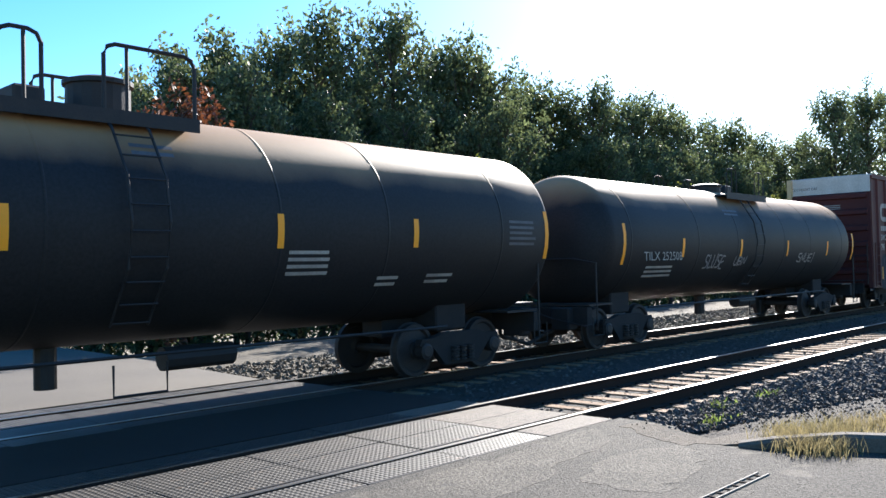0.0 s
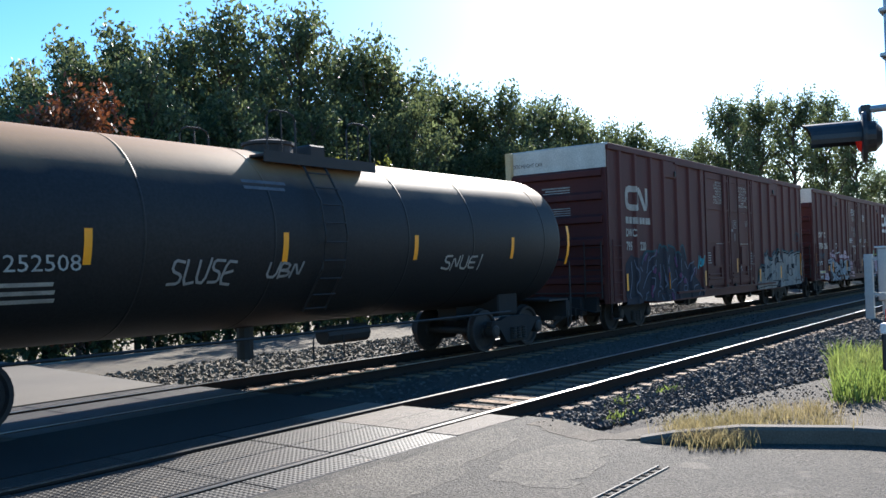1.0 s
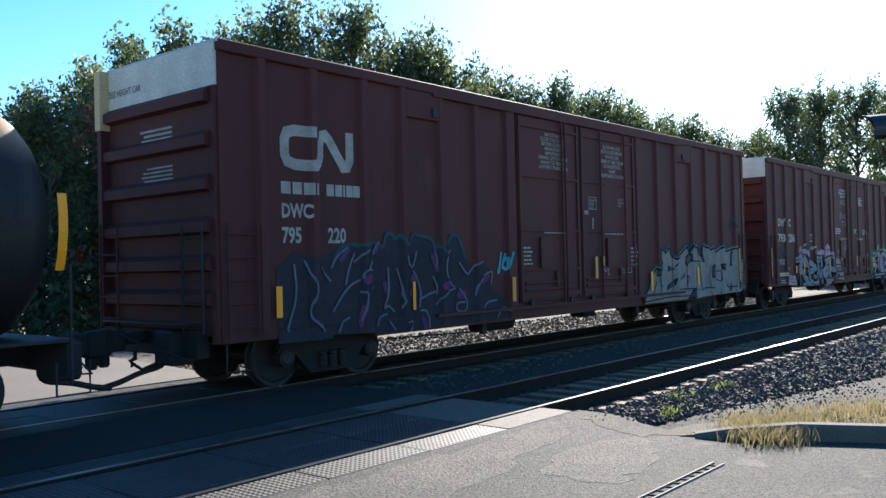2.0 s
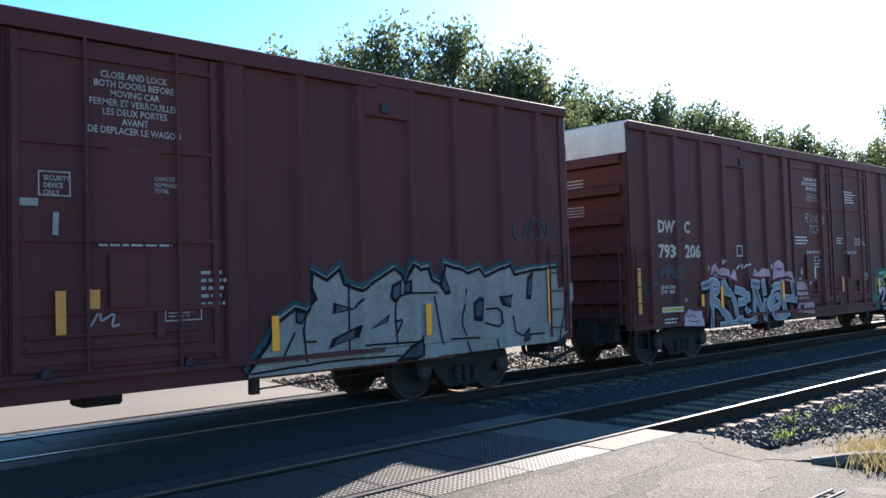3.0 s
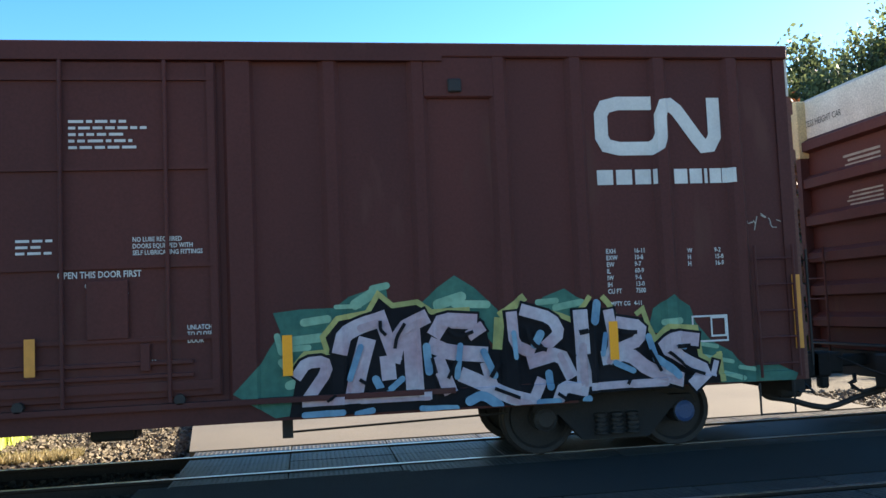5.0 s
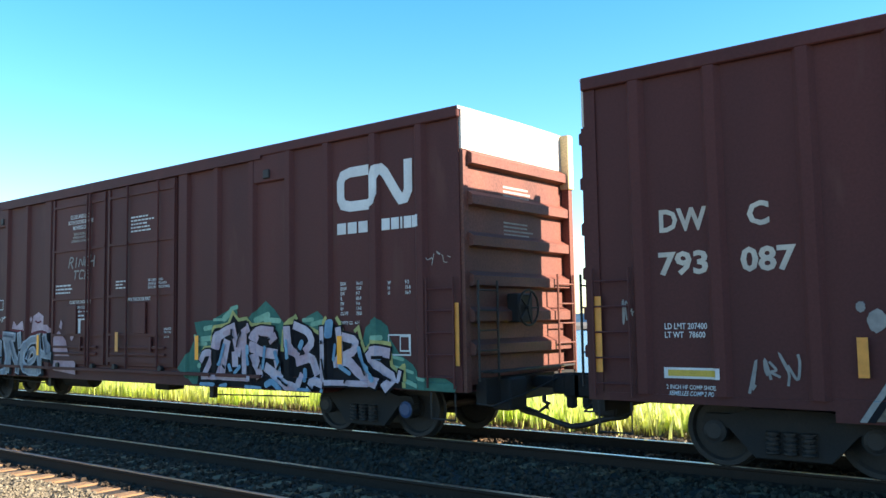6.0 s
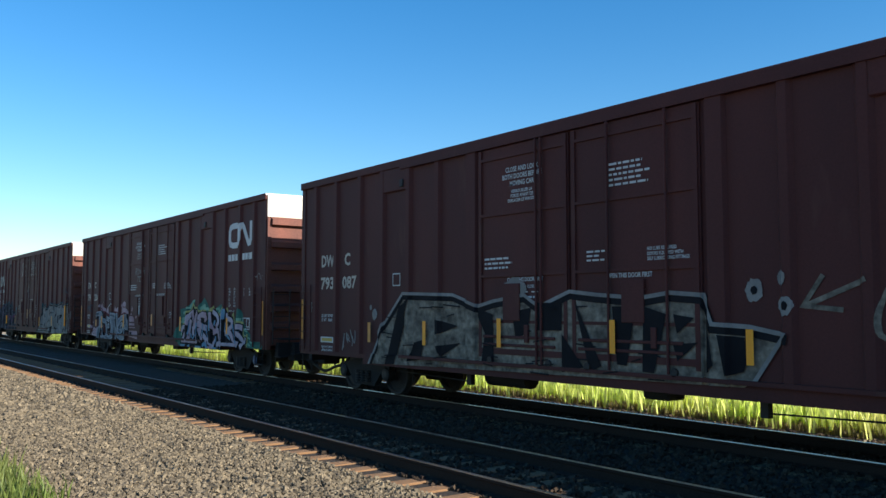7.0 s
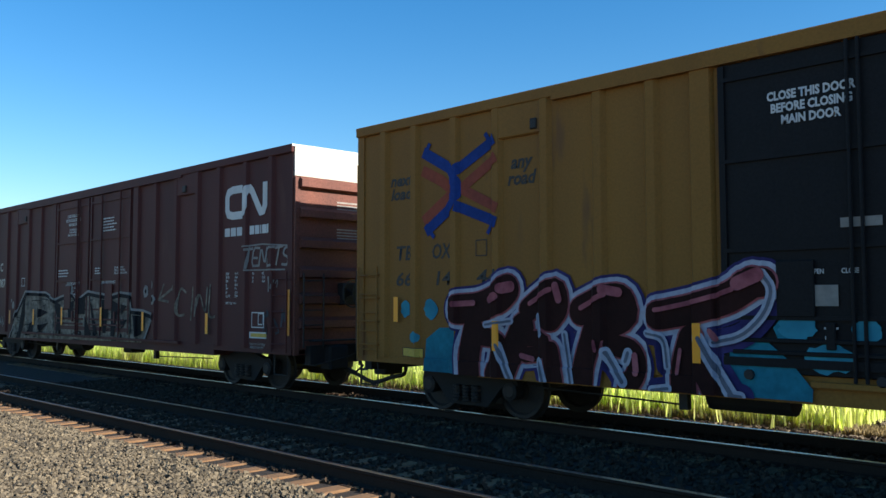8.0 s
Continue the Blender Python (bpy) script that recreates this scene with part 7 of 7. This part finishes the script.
def blades(name, spots, height, mat, label, seed, width=0.014, lean=0.35):
    """Grass: bent blades of three faces each."""
    g = np.random.RandomState(seed)
    p = np.array(spots)
    n = len(p)
    a = g.uniform(0, 2 * np.pi, n)
    h = height * g.uniform(0.5, 1.15, n)
    side = np.stack((np.cos(a), np.sin(a), np.zeros(n)), 1) * width * g.uniform(0.7, 1.5, (n, 1))
    b = g.uniform(0, 2 * np.pi, n)
    bend = np.stack((np.cos(b), np.sin(b), np.zeros(n)), 1) * (h * lean * g.uniform(0.2, 1.0, n))[:, None]
    up = np.array((0, 0, 1.0))
    m = p + bend * 0.35 + up * (h * 0.6)[:, None]
    tip = p + bend + up * h[:, None]
    v = np.stack((p - side, p + side, m + side * 0.8, m - side * 0.8, tip), 1).reshape(-1, 3)
    k = np.arange(n)[:, None] * 5
    f = (k + np.array((0, 1, 2, 3))).tolist() + (k + np.array((3, 2, 4))).tolist()
    me = bpy.data.meshes.new(name)
    me.from_pydata(v.round(3).tolist(), [], f)
    me.materials.append(mat)
    return tagged(new(name, me), label, "grass", kind="stuff")


def build_grass():
    g = np.random.RandomState(5)
    n = 52000
    x = -3.2 - g.uniform(0, 1, n) ** 1.3 * 70
    y = 13.75 + g.uniform(0, 1, n) ** 1.2 * 6.0 + g.normal(0, 0.15, n)
    keep = (x < -5.0) | (y > 17.5)
    blades("reeds", np.stack((x, y, np.full(n, -0.22)), 1)[keep], 0.58, GRASS, "tall bright green reed grass behind the train", 6, 0.02)
    n = 9000
    x = -3.5 - g.uniform(0, 1, n) ** 1.5 * 14
    y = 13.6 + g.uniform(0, 1, n) * 0.7
    blades("dry_fringe", np.stack((x, y, np.full(n, -0.22)), 1), 0.16, STRAW, "dry straw-coloured grass fringe along the ballast", 7, 0.014)
    # weeds on the kerb corner
    c = [(8.55, 3.15), (8.7, 3.3), (8.9, 3.4), (9.2, 3.5), (9.5, 3.3), (9.9, 3.2), (10.3, 2.9), (10.8, 2.7), (9.3, 2.9), (10.0, 2.4), (8.6, 3.0)]
    sp = []
    for i, (a, b) in enumerate(c):
        q = g.normal(0, 0.16, (420 if i < 4 else 260, 2)) + (a, b)
        sp.append(np.column_stack((q, np.full(len(q), -0.03))))
    blades("dry_weeds", np.concatenate(sp), 0.2, STRAW, "dry straw weeds on the kerb corner", 8, 0.003, 0.8)
    q = np.column_stack((g.uniform(11.0, 16.0, 7000), g.uniform(1.6, 3.6, 7000), np.full(7000, -0.05)))
    q = q[(q[:, 1] < 2.5 + (q[:, 0] - 11) * 0.22) & (q[:, 0] - 11 > (2.4 - q[:, 1]) * 0.6)]
    blades("green_weeds", q[q[:, 0] + q[:, 1] > 14.2][::2], 0.5, WEED, "tall green weeds beside the signal mast", 9, 0.009, 0.6)
    sp = []
    for a, b in ((10.2, 4.9), (11.3, 5.35), (12.6, 5.2), (9.9, 3.5), (10.4, 3.3), (11.0, 3.1)):
        r = g.normal(0, 0.12, (160, 2)) * (1.6, 0.6) + (a, b)
        sp.append(np.column_stack((r, np.full(160, -0.16))))
    blades("small_weeds", np.concatenate(sp)[::3], 0.1, WEED, "small green weeds among the stones", 10, 0.01, 0.8)
    q = np.column_stack((g.uniform(-15, -9.0, 5000), g.uniform(0.2, 2.4, 5000), np.full(5000, -0.16)))
    q = q[q[:, 1] < 2.3 - (q[:, 0] + 9.0) * -0.03 - 0.3 * np.abs(np.sin(q[:, 0] * 3))]
    blades("verge_grass", q, 0.35, WEED, "green and straw grass at the edge of the gravel", 11, 0.01)
    r = g.normal(0, 0.1, (200, 2)) + (-7.4, 3.4)
    blades("straw_tuft", np.column_stack((r, np.full(200, -0.16))), 0.25, STRAW, "small dry tuft in the gravel", 12, 0.008, 0.8)


def stones(name, x0, x1, y0, y1, count, size, mat, label, z, seed, edge=None):
    """Crushed stone: uneven eight-cornered pieces lying at all angles."""
    g = np.random.RandomState(seed)
    p = np.column_stack((x0 + (x1 - x0) * g.uniform(0, 1, count), g.uniform(y0, y1, count), np.full(count, z) + g.uniform(-0.02, 0.025, count)))
    if edge is not None:
        p = p[edge(p)]
    n = len(p)
    cube = np.array([(a, b, c) for a in (-1, 1) for b in (-1, 1) for c in (-1, 1)], float)
    v = cube[None] * (1 + g.uniform(-0.45, 0.25, (n, 8, 3))) * (size * g.uniform(0.5, 1.25, (n, 1, 1))) * g.uniform(0.6, 1.1, (n, 1, 3))
    q = g.normal(0, 1, (n, 4))
    q /= np.linalg.norm(q, axis=1)[:, None]
    w, a, b, c = q.T
    R = np.stack((np.stack((1 - 2 * (b * b + c * c), 2 * (a * b - c * w), 2 * (a * c + b * w)), 1), np.stack((2 * (a * b + c * w), 1 - 2 * (a * a + c * c), 2 * (b * c - a * w)), 1), np.stack((2 * (a * c - b * w), 2 * (b * c + a * w), 1 - 2 * (a * a + b * b)), 1)), 1)
    v = np.einsum("nij,nkj->nki", R, v) + p[:, None]
    quads = np.array(((0, 1, 3, 2), (4, 6, 7, 5), (0, 4, 5, 1), (2, 3, 7, 6), (0, 2, 6, 4), (1, 5, 7, 3)))
    f = (np.arange(n)[:, None, None] * 8 + quads[None]).reshape(-1, 4)
    me = bpy.data.meshes.new(name)
    me.from_pydata(v.reshape(-1, 3).round(4).tolist(), [], f.tolist())
    me.materials.append(mat)
    return tagged(new(name, me), label, "stones", kind="stuff")


def build_stones():
    stones("verge_stones", -17, -2.1, 1.5, 5.5, 52000, 0.022, STONE, "loose pale crushed stones beside the track", -0.15, 1)
    stones("verge_stones", -45, -17, 2.0, 5.5, 22000, 0.034, STONE, "loose pale crushed stones beside the track", -0.15, 2)
    stones("dark_stones", 9.2, 24, 3.4, 5.7, 15000, 0.03, DARKSTONE, "dark crushed ballast stones beside the rails", -0.165, 3, lambda p: p[:, 1] > 4.9 - (p[:, 0] - 9) * 0.22)
    stones("loose_stones", 8.3, 13, 2.2, 5.2, 1300, 0.013, DARKSTONE, "loose stones strewn over the weedy corner", -0.012, 14, lambda p: (p[:, 1] > 6.05 - (p[:, 0] - 7.6) * 1.15) & (p[:, 1] < 5.2))
    stones("dark_stones", 24, 60, 3.0, 5.7, 12000, 0.04, DARKSTONE, "dark crushed ballast stones beside the rails", -0.165, 4)
    # these stones carry painted shade on top of their oil stain
    stones("bed_stones", -22, -1.9, 5.95, 13.3, 24000, 0.03, SHADED_OILSTONE, "dark ballast between the sleepers", -0.18, 5)
    stones("bed_stones", 9.1, 32, 5.7, 13.3, 14000, 0.03, DARKSTONE, "dark ballast between the sleepers", -0.215, 6)
    stones("yard_stones", -7, -1.9, 13.2, 17.5, 5000, 0.04, STONE, "pale stones beside the far track", -0.21, 7)
    stones("yard_stones", 9.1, 40, 13.2, 16.5, 9000, 0.035, STONE, "pale stones beside the far track", -0.2, 8)


# ---- signals, signs and houses ----
def signal_lamp(parent, at, facing, lit):
    """Round black backing, hood and red lens, facing an angle."""
    c, s = math.cos(radians(facing)), math.sin(radians(facing))
    lens_mat = LITLENS if lit else REDLENS
    m = pose(*at, 0, 0, facing) @ Matrix.Scale(1.25, 4)
    disc = part("backing_disc", lathe(bmesh.new(), [(0.25, -0.02), (0.255, 0.0), (0.25, 0.02), (0.16, 0.03)], (0, 0, 0), "x", 28), SIGBLACK, parent, "round black backing plate")
    bm = bmesh.new()
    n = 14
    rows = []
    for k in range(n + 1):
        a = radians(-20 + 220 * k / n)
        rows.append([bm.verts.new((u, r * math.cos(a), r * math.sin(a))) for u, r in ((0.0, 0.17), (0.6 - 0.12 * abs(math.cos(a)), 0.165), (0.6 - 0.12 * abs(math.cos(a)), 0.155), (0.0, 0.16))])
    for p, q in zip(rows, rows[1:]):
        for i in range(4):
            bm.faces.new((p[i], p[(i + 1) % 4], q[(i + 1) % 4], q[i]))
    hood = part("hood", bm, SIGBLACK, disc)
    part("lens", lathe(bmesh.new(), [(0.15, 0.03), (0.14, 0.05), (0.08, 0.075), (0.01, 0.085)], (0, 0, 0), "x", 24), lens_mat, disc, "red signal lens")
    part("lamp_housing", lathe(bmesh.new(), [(0.16, -0.02), (0.15, -0.1), (0.08, -0.16)], (0, 0, 0), "x", 20), SIGBLACK, disc)
    disc.matrix_basis = m
    return disc


def build_mast():
    x, y = 11.66, 1.79
    mast = tagged(new("crossing_signal"), "grey steel crossing signal mast with red lamps", "railway signal")
    mast.location = (x, y, -0.05)
    part("pole", lathe(bmesh.new(), [(0.2, 0.0), (0.2, 0.12), (0.105, 0.14), (0.105, 5.6), (0.12, 5.61), (0.12, 5.65)], (0, 0, 0), "z", 20), GALV, mast, smooth=False)
    for z in (4.3, 4.85):
        part("clamp", bevelled(boxes((-0.14, 0.14, -0.14, 0.14, z, z + 0.05)), 0.01), GALV, mast)
        part("bracket", tube(bmesh.new(), [(0.05, -0.12, z + 0.02), (0.05, -0.42, z + 0.05)], 0.02, 8), GALV, mast)
    part("crossarm", tube(bmesh.new(), [(0.0, -0.8, 3.7), (0.0, 0.42, 3.7)], 0.045, 10), GALV, mast)
    part("hanger", bevelled(boxes((-0.05, 0.05, 0.28, 0.4, 3.55, 3.76)), 0.015), SIGBLACK, mast)
    signal_lamp(mast, (-0.06, 0.36, 3.36), 104, False)
    signal_lamp(mast, (-0.06, -0.72, 3.38), 100, False)
    part("gate_machine", bevelled(boxes((-0.22, 0.22, -0.5, -0.12, 0.75, 1.45)), 0.03), GALV, mast, "grey gate machine housing")
    part("counterweight", bevelled(boxes((-0.6, -0.42, 0.0, 0.16, 0.55, 1.02)), 0.02), SIGBLACK, mast, "black counterweight")
    part("weight_cap", bevelled(boxes((-0.61, -0.41, -0.01, 0.17, 0.98, 1.1)), 0.01), GATEWHITE, mast)
    for i, (dx, dy, z) in enumerate(((-0.5, 0.06, 1.2), (-0.3, 0.02, 1.4), (-0.15, -0.04, 1.55))):
        part("gate_lamp", bevelled(boxes((dx - 0.06, dx + 0.06, dy - 0.06, dy + 0.06, z - 0.1, z + 0.09)), 0.03), REDLENS, mast, "red gate lamp")
    part("gate_arm", boxes((-0.62, 0.1, 0.05, 0.1, 1.08, 1.18)), GATERED, mast)
    # cabinet and rail farther along
    cab = tagged(new("relay_cabinet"), "grey metal relay cabinet beside the track", "cabinet")
    cab.location = (31.5, 5.1, -0.2)
    part("body", bevelled(boxes((0, 1.0, -0.9, 0.5, 0.55, 2.3)), 0.03), GALV, cab)
    part("roof", bevelled(boxes((-0.06, 1.06, -0.96, 0.56, 2.3, 2.36)), 0.01), GATEWHITE, cab)
    part("leg", boxes((0.1, 0.2, -0.8, -0.7, 0, 0.56)), GALV, cab)
    part("leg", boxes((0.1, 0.2, 0.3, 0.4, 0, 0.56)), GALV, cab)
    part("vent", lathe(bmesh.new(), [(0.2, -0.02), (0.2, 0.0), (0.16, 0.0)], (-0.005, -0.1, 1.55), "x", 18), SIGBLACK, cab)
    rail = tagged(new("guard_rail"), "galvanised guard rail beside the cabinet", "railing")
    rail.location = (29.6, 5.5, -0.2)
    part("post", bevelled(boxes((-0.12, 0.12, -0.12, 0.12, 0, 2.1)), 0.01), GALV, rail)
    part("post", bevelled(boxes((-0.1, 0.1, -2.1, -1.9, 0, 2.0)), 0.01), GALV, rail)
    for z in (0.8, 1.9):
        part("bar", boxes((-0.04, 0.04, -2.0, 0.15, z, z + 0.09)), GALV, rail)


def build_far_gate():
    gate = tagged(new("crossing_gate"), "lowered red and white crossing gate behind the train", "crossing gate")
    gate.location = (-3.0, 18.2, -0.2)
    part("pole", tube(bmesh.new(), [(0, 0, 0), (0, 0, 5.0)], 0.07, 12), GALV, gate)
    part("machine", bevelled(boxes((-0.2, 0.25, -0.3, 0.3, 0.5, 1.25)), 0.03), GALV, gate)
    x, i = 0.3, 0
    while x < 9.6:
        part("arm_band", boxes((x, x + 0.44, -0.03, 0.03, 0.98, 1.14)), GATERED if i % 2 else GATEWHITE, gate)
        x, i = x + 0.44, i + 1
    for u in (4.15, 6.4, 9.3):
        part("arm_lamp", lathe(bmesh.new(), [(0.06, -0.04), (0.07, 0.0), (0.04, 0.05)], (u, 0, 1.22), "y", 16), LITLENS, gate, "lit red gate lamp")
    # diamond and plate seen from behind
    bm = bmesh.new()
    v = [bm.verts.new(q) for q in ((0.52, -0.1, 2.96), (0, -0.1, 2.44), (-0.52, -0.1, 2.96), (0, -0.1, 3.48))]
    w = [bm.verts.new((q.co.x, -0.096, q.co.z)) for q in v]
    bm.faces.new(v)
    bm.faces.new(w[::-1])
    for k in range(4):
        bm.faces.new((v[k], v[(k + 1) % 4], w[(k + 1) % 4], w[k]))
    part("diamond_sign", bm, SIGNBACK, gate, "bare metal back of a diamond sign")
    part("sign_plate", bevelled(boxes((-0.95, 0.75, -0.1, -0.095, 1.85, 2.3)), 0.001), SIGNBACK, gate, "bare metal back of a sign")
    part("lamp_arm", tube(bmesh.new(), [(-0.6, -0.05, 3.75), (0.6, -0.05, 3.75)], 0.04, 8), SIGBLACK, gate)
    for u in (-0.55, 0.55):
        d = part("backing_disc", lathe(bmesh.new(), [(0.24, -0.2), (0.25, -0.17), (0.1, -0.14)], (u, 0, 3.75), "y", 24), SIGBLACK, gate)
        part("lens", lathe(bmesh.new(), [(0.12, -0.21), (0.1, -0.24), (0.02, -0.26)], (u, 0, 3.75), "y", 18), REDLENS, d)


def house(x0, x1, y, base, eave, ridge, depth, wall, label, gable=True, seed=0):
    h = tagged(new("house"), label, "house", "houses by the bay")
    h.location = (0, 0, 0)
    bm = boxes((x0, x1, y, y + depth, base, eave))
    part("wall", bm, wall, h)
    mid = (x0 + x1) / 2
    bm = bmesh.new()
    o = 0.45
    if gable:      # ridge runs away from the track
        tri = [(x0 - o, eave - 0.12), (mid, ridge), (x1 + o, eave - 0.12), (x1 + o, eave + 0.06), (mid, ridge + 0.2), (x0 - o, eave + 0.06)]
        a, b = [bm.verts.new((u, y - o, w)) for u, w in tri], [bm.verts.new((u, y + depth + o, w)) for u, w in tri]
        bm.faces.new(a)
        bm.faces.new(b[::-1])
        for i in range(6):
            bm.faces.new((a[i], a[(i + 1) % 6], b[(i + 1) % 6], b[i]))
        part("roof", bm, ROOFDARK, h, "dark shingle roof")
        bm = bmesh.new()
        v = [bm.verts.new(q) for q in ((x0, y - 0.005, eave - 0.1), (x1, y - 0.005, eave - 0.1), (mid, y - 0.005, ridge))]
        w = [bm.verts.new((q.co.x, y + 0.1, q.co.z)) for q in v]
        bm.faces.new(v)
        bm.faces.new(w[::-1])
        for i in range(3):
            bm.faces.new((v[i], v[(i + 1) % 3], w[(i + 1) % 3], w[i]))
        part("gable", bm, wall, h)
        bm = bmesh.new()
        for s in (x0 - o, x1 + o):
            p = [(s, eave - 0.16), (mid, ridge - 0.04), (mid, ridge + 0.2), (s, eave + 0.08)]
            a, b = [bm.verts.new((u, y - o - 0.06, w)) for u, w in p], [bm.verts.new((u, y - o - 0.002, w)) for u, w in p]
            bm.faces.new(a)
            bm.faces.new(b[::-1])
            for i in range(4):
                bm.faces.new((a[i], a[(i + 1) % 4], b[(i + 1) % 4], b[i]))
        part("barge_board", bm, TRIM, h)
    else:          # hipped roof
        v0 = [bm.verts.new(q) for q in ((x0 - o, y - o, eave), (x1 + o, y - o, eave), (x1 + o, y + depth + o, eave), (x0 - o, y + depth + o, eave))]
        k = min(depth, x1 - x0) / 2
        r0, r1 = bm.verts.new((x0 + k, y + depth / 2, ridge)), bm.verts.new((x1 - k, y + depth / 2, ridge))
        for f in ((v0[0], v0[1], r1, r0), (v0[1], v0[2], r1), (v0[2], v0[3], r0, r1), (v0[3], v0[0], r0), (v0[3], v0[2], v0[1], v0[0])):
            bm.faces.new(f)
        part("roof", bm, ROOFDARK, h, "dark shingle roof")
        part("fascia", boxes((x0 - o, x1 + o, y - o - 0.03, y - o, eave - 0.2, eave + 0.04)), TRIM, h)
        part("chimney", bevelled(boxes((x0 + 1.5, x0 + 1.85, y + 1.5, y + 1.85, eave, ridge + 0.5)), 0.02), IRON, h)
    for u in (x0 + (x1 - x0) * 0.25, x0 + (x1 - x0) * 0.72):
        win = part("window", boxes((u - 0.5, u + 0.5, y - 0.06, y + 0.02, eave - 1.6, eave - 0.35)), TRIM, h)
        part("pane", boxes((u - 0.4, u - 0.03, y - 0.07, y - 0.055, eave - 1.5, eave - 0.45)), GLASS, win)
        part("pane", boxes((u + 0.03, u + 0.4, y - 0.07, y - 0.055, eave - 1.5, eave - 0.45)), GLASS, win)
    if gable:
        win = part("window", boxes((mid - 0.5, mid + 0.5, y - 0.07, y + 0.02, eave + 0.1, eave + 1.1)), TRIM, h)
        part("pane", boxes((mid - 0.4, mid + 0.4, y - 0.08, y - 0.065, eave + 0.2, eave + 1.0)), GLASS, win)
    return h


def build_town():
    house(-5.6, 0.2, 44, -3.8, 2.0, 3.7, 9, HOUSEBLUE, "blue-grey clapboard house with white trim")
    house(1.4, 9.6, 47, -3.8, 1.2, 3.1, 9, HOUSEGREY, "low grey house with a dark hipped roof", False)
    house(10.9, 13.6, 46, -3.8, 1.7, 3.1, 8, HOUSEBLUE, "blue-grey gabled house among the trees")
    house(-20.5, -14.6, 50, -3.8, -0.4, 1.2, 8, HOUSEGREY, "pale low house by the bay", False)
    gate = tagged(new("driveway_gate"), "arched black iron driveway gate before the houses", "gate")
    gate.location = (0.3, 31.5, ground_z(0, 31.5))
    n = 19
    for i in range(n):
        u = -2.2 + 4.4 * i / (n - 1)
        top = 1.95 + 0.75 * math.cos(u / 2.2 * math.pi / 2)
        part("picket", tube(bmesh.new(), [(u, 0, 0.1), (u, 0, top)], 0.022, 6), SIGBLACK, gate)
    for d in (0.0, -0.3):
        part("arch", tube(bmesh.new(), [(-2.2 + 4.4 * i / 16, 0, 1.95 + d + 0.75 * math.cos((-2.2 + 4.4 * i / 16) / 2.2 * math.pi / 2)) for i in range(17)], 0.035, 6), SIGBLACK, gate)
    part("bottom_rail", tube(bmesh.new(), [(-2.2, 0, 0.15), (2.2, 0, 0.15)], 0.035, 6), SIGBLACK, gate)
    # bay, far shore and hills
    v = [(-1500, 80, -6.2), (1500, 80, -6.2), (1500, 1400, -6.2), (-1500, 1400, -6.2)]
    tagged(raw("water", v, [(0, 1, 2, 3)], WATER), "blue water of the bay", "water", kind="structure")
    for name, y, hgt, mat, seed in (("backdrop_shore", 470, 2.2, ROADFAR, 3), ("backdrop_hills", 900, 14, HILL, 5)):
        verts, faces = [], []
        n = 120
        for i in range(n + 1):
            x = -1400 + 2800 * i / n
            top = -6 + hgt * (1.0 + 0.7 * noise.noise((x * 0.004, seed, 0)) + 0.2 * noise.noise((x * 0.02, seed, 1)))
            verts += [(x, y, -8), (x, y + 15, top), (x, y + 120, top * 0.6)]
        for i in range(n):
            for k in (0, 1):
                a = i * 3 + k
                faces.append((a, a + 3, a + 4, a + 1))
        tagged(raw(name, verts, faces, mat), "low far shore across the water" if hgt < 5 else "hazy blue hills across the bay", "hills", kind="structure")


build_trees()
build_grass()
build_stones()
build_mast()
build_far_gate()
build_town()
build_sleepers(TRACK_1, -60, 75)
build_sleepers(TRACK_2, -30, 55)


# ---- what moves ----
def motions():
    for car in CARS:
        walk(car, [(k * 0.5, pose(car["train_x"] + train_x(k * 0.5), TRACK_Y + (0.14 if car.name.startswith("boxcar") else 0.0), 0)) for k in range(17)])
    for axle in WHEELS:
        x = axle.location.x
        walk(axle, [(k / 30, pose(x, 0, 0.457, 0, math.degrees((train_x(k / 30) - 54.0) / 0.457), 0)) for k in range(241)])


motions()
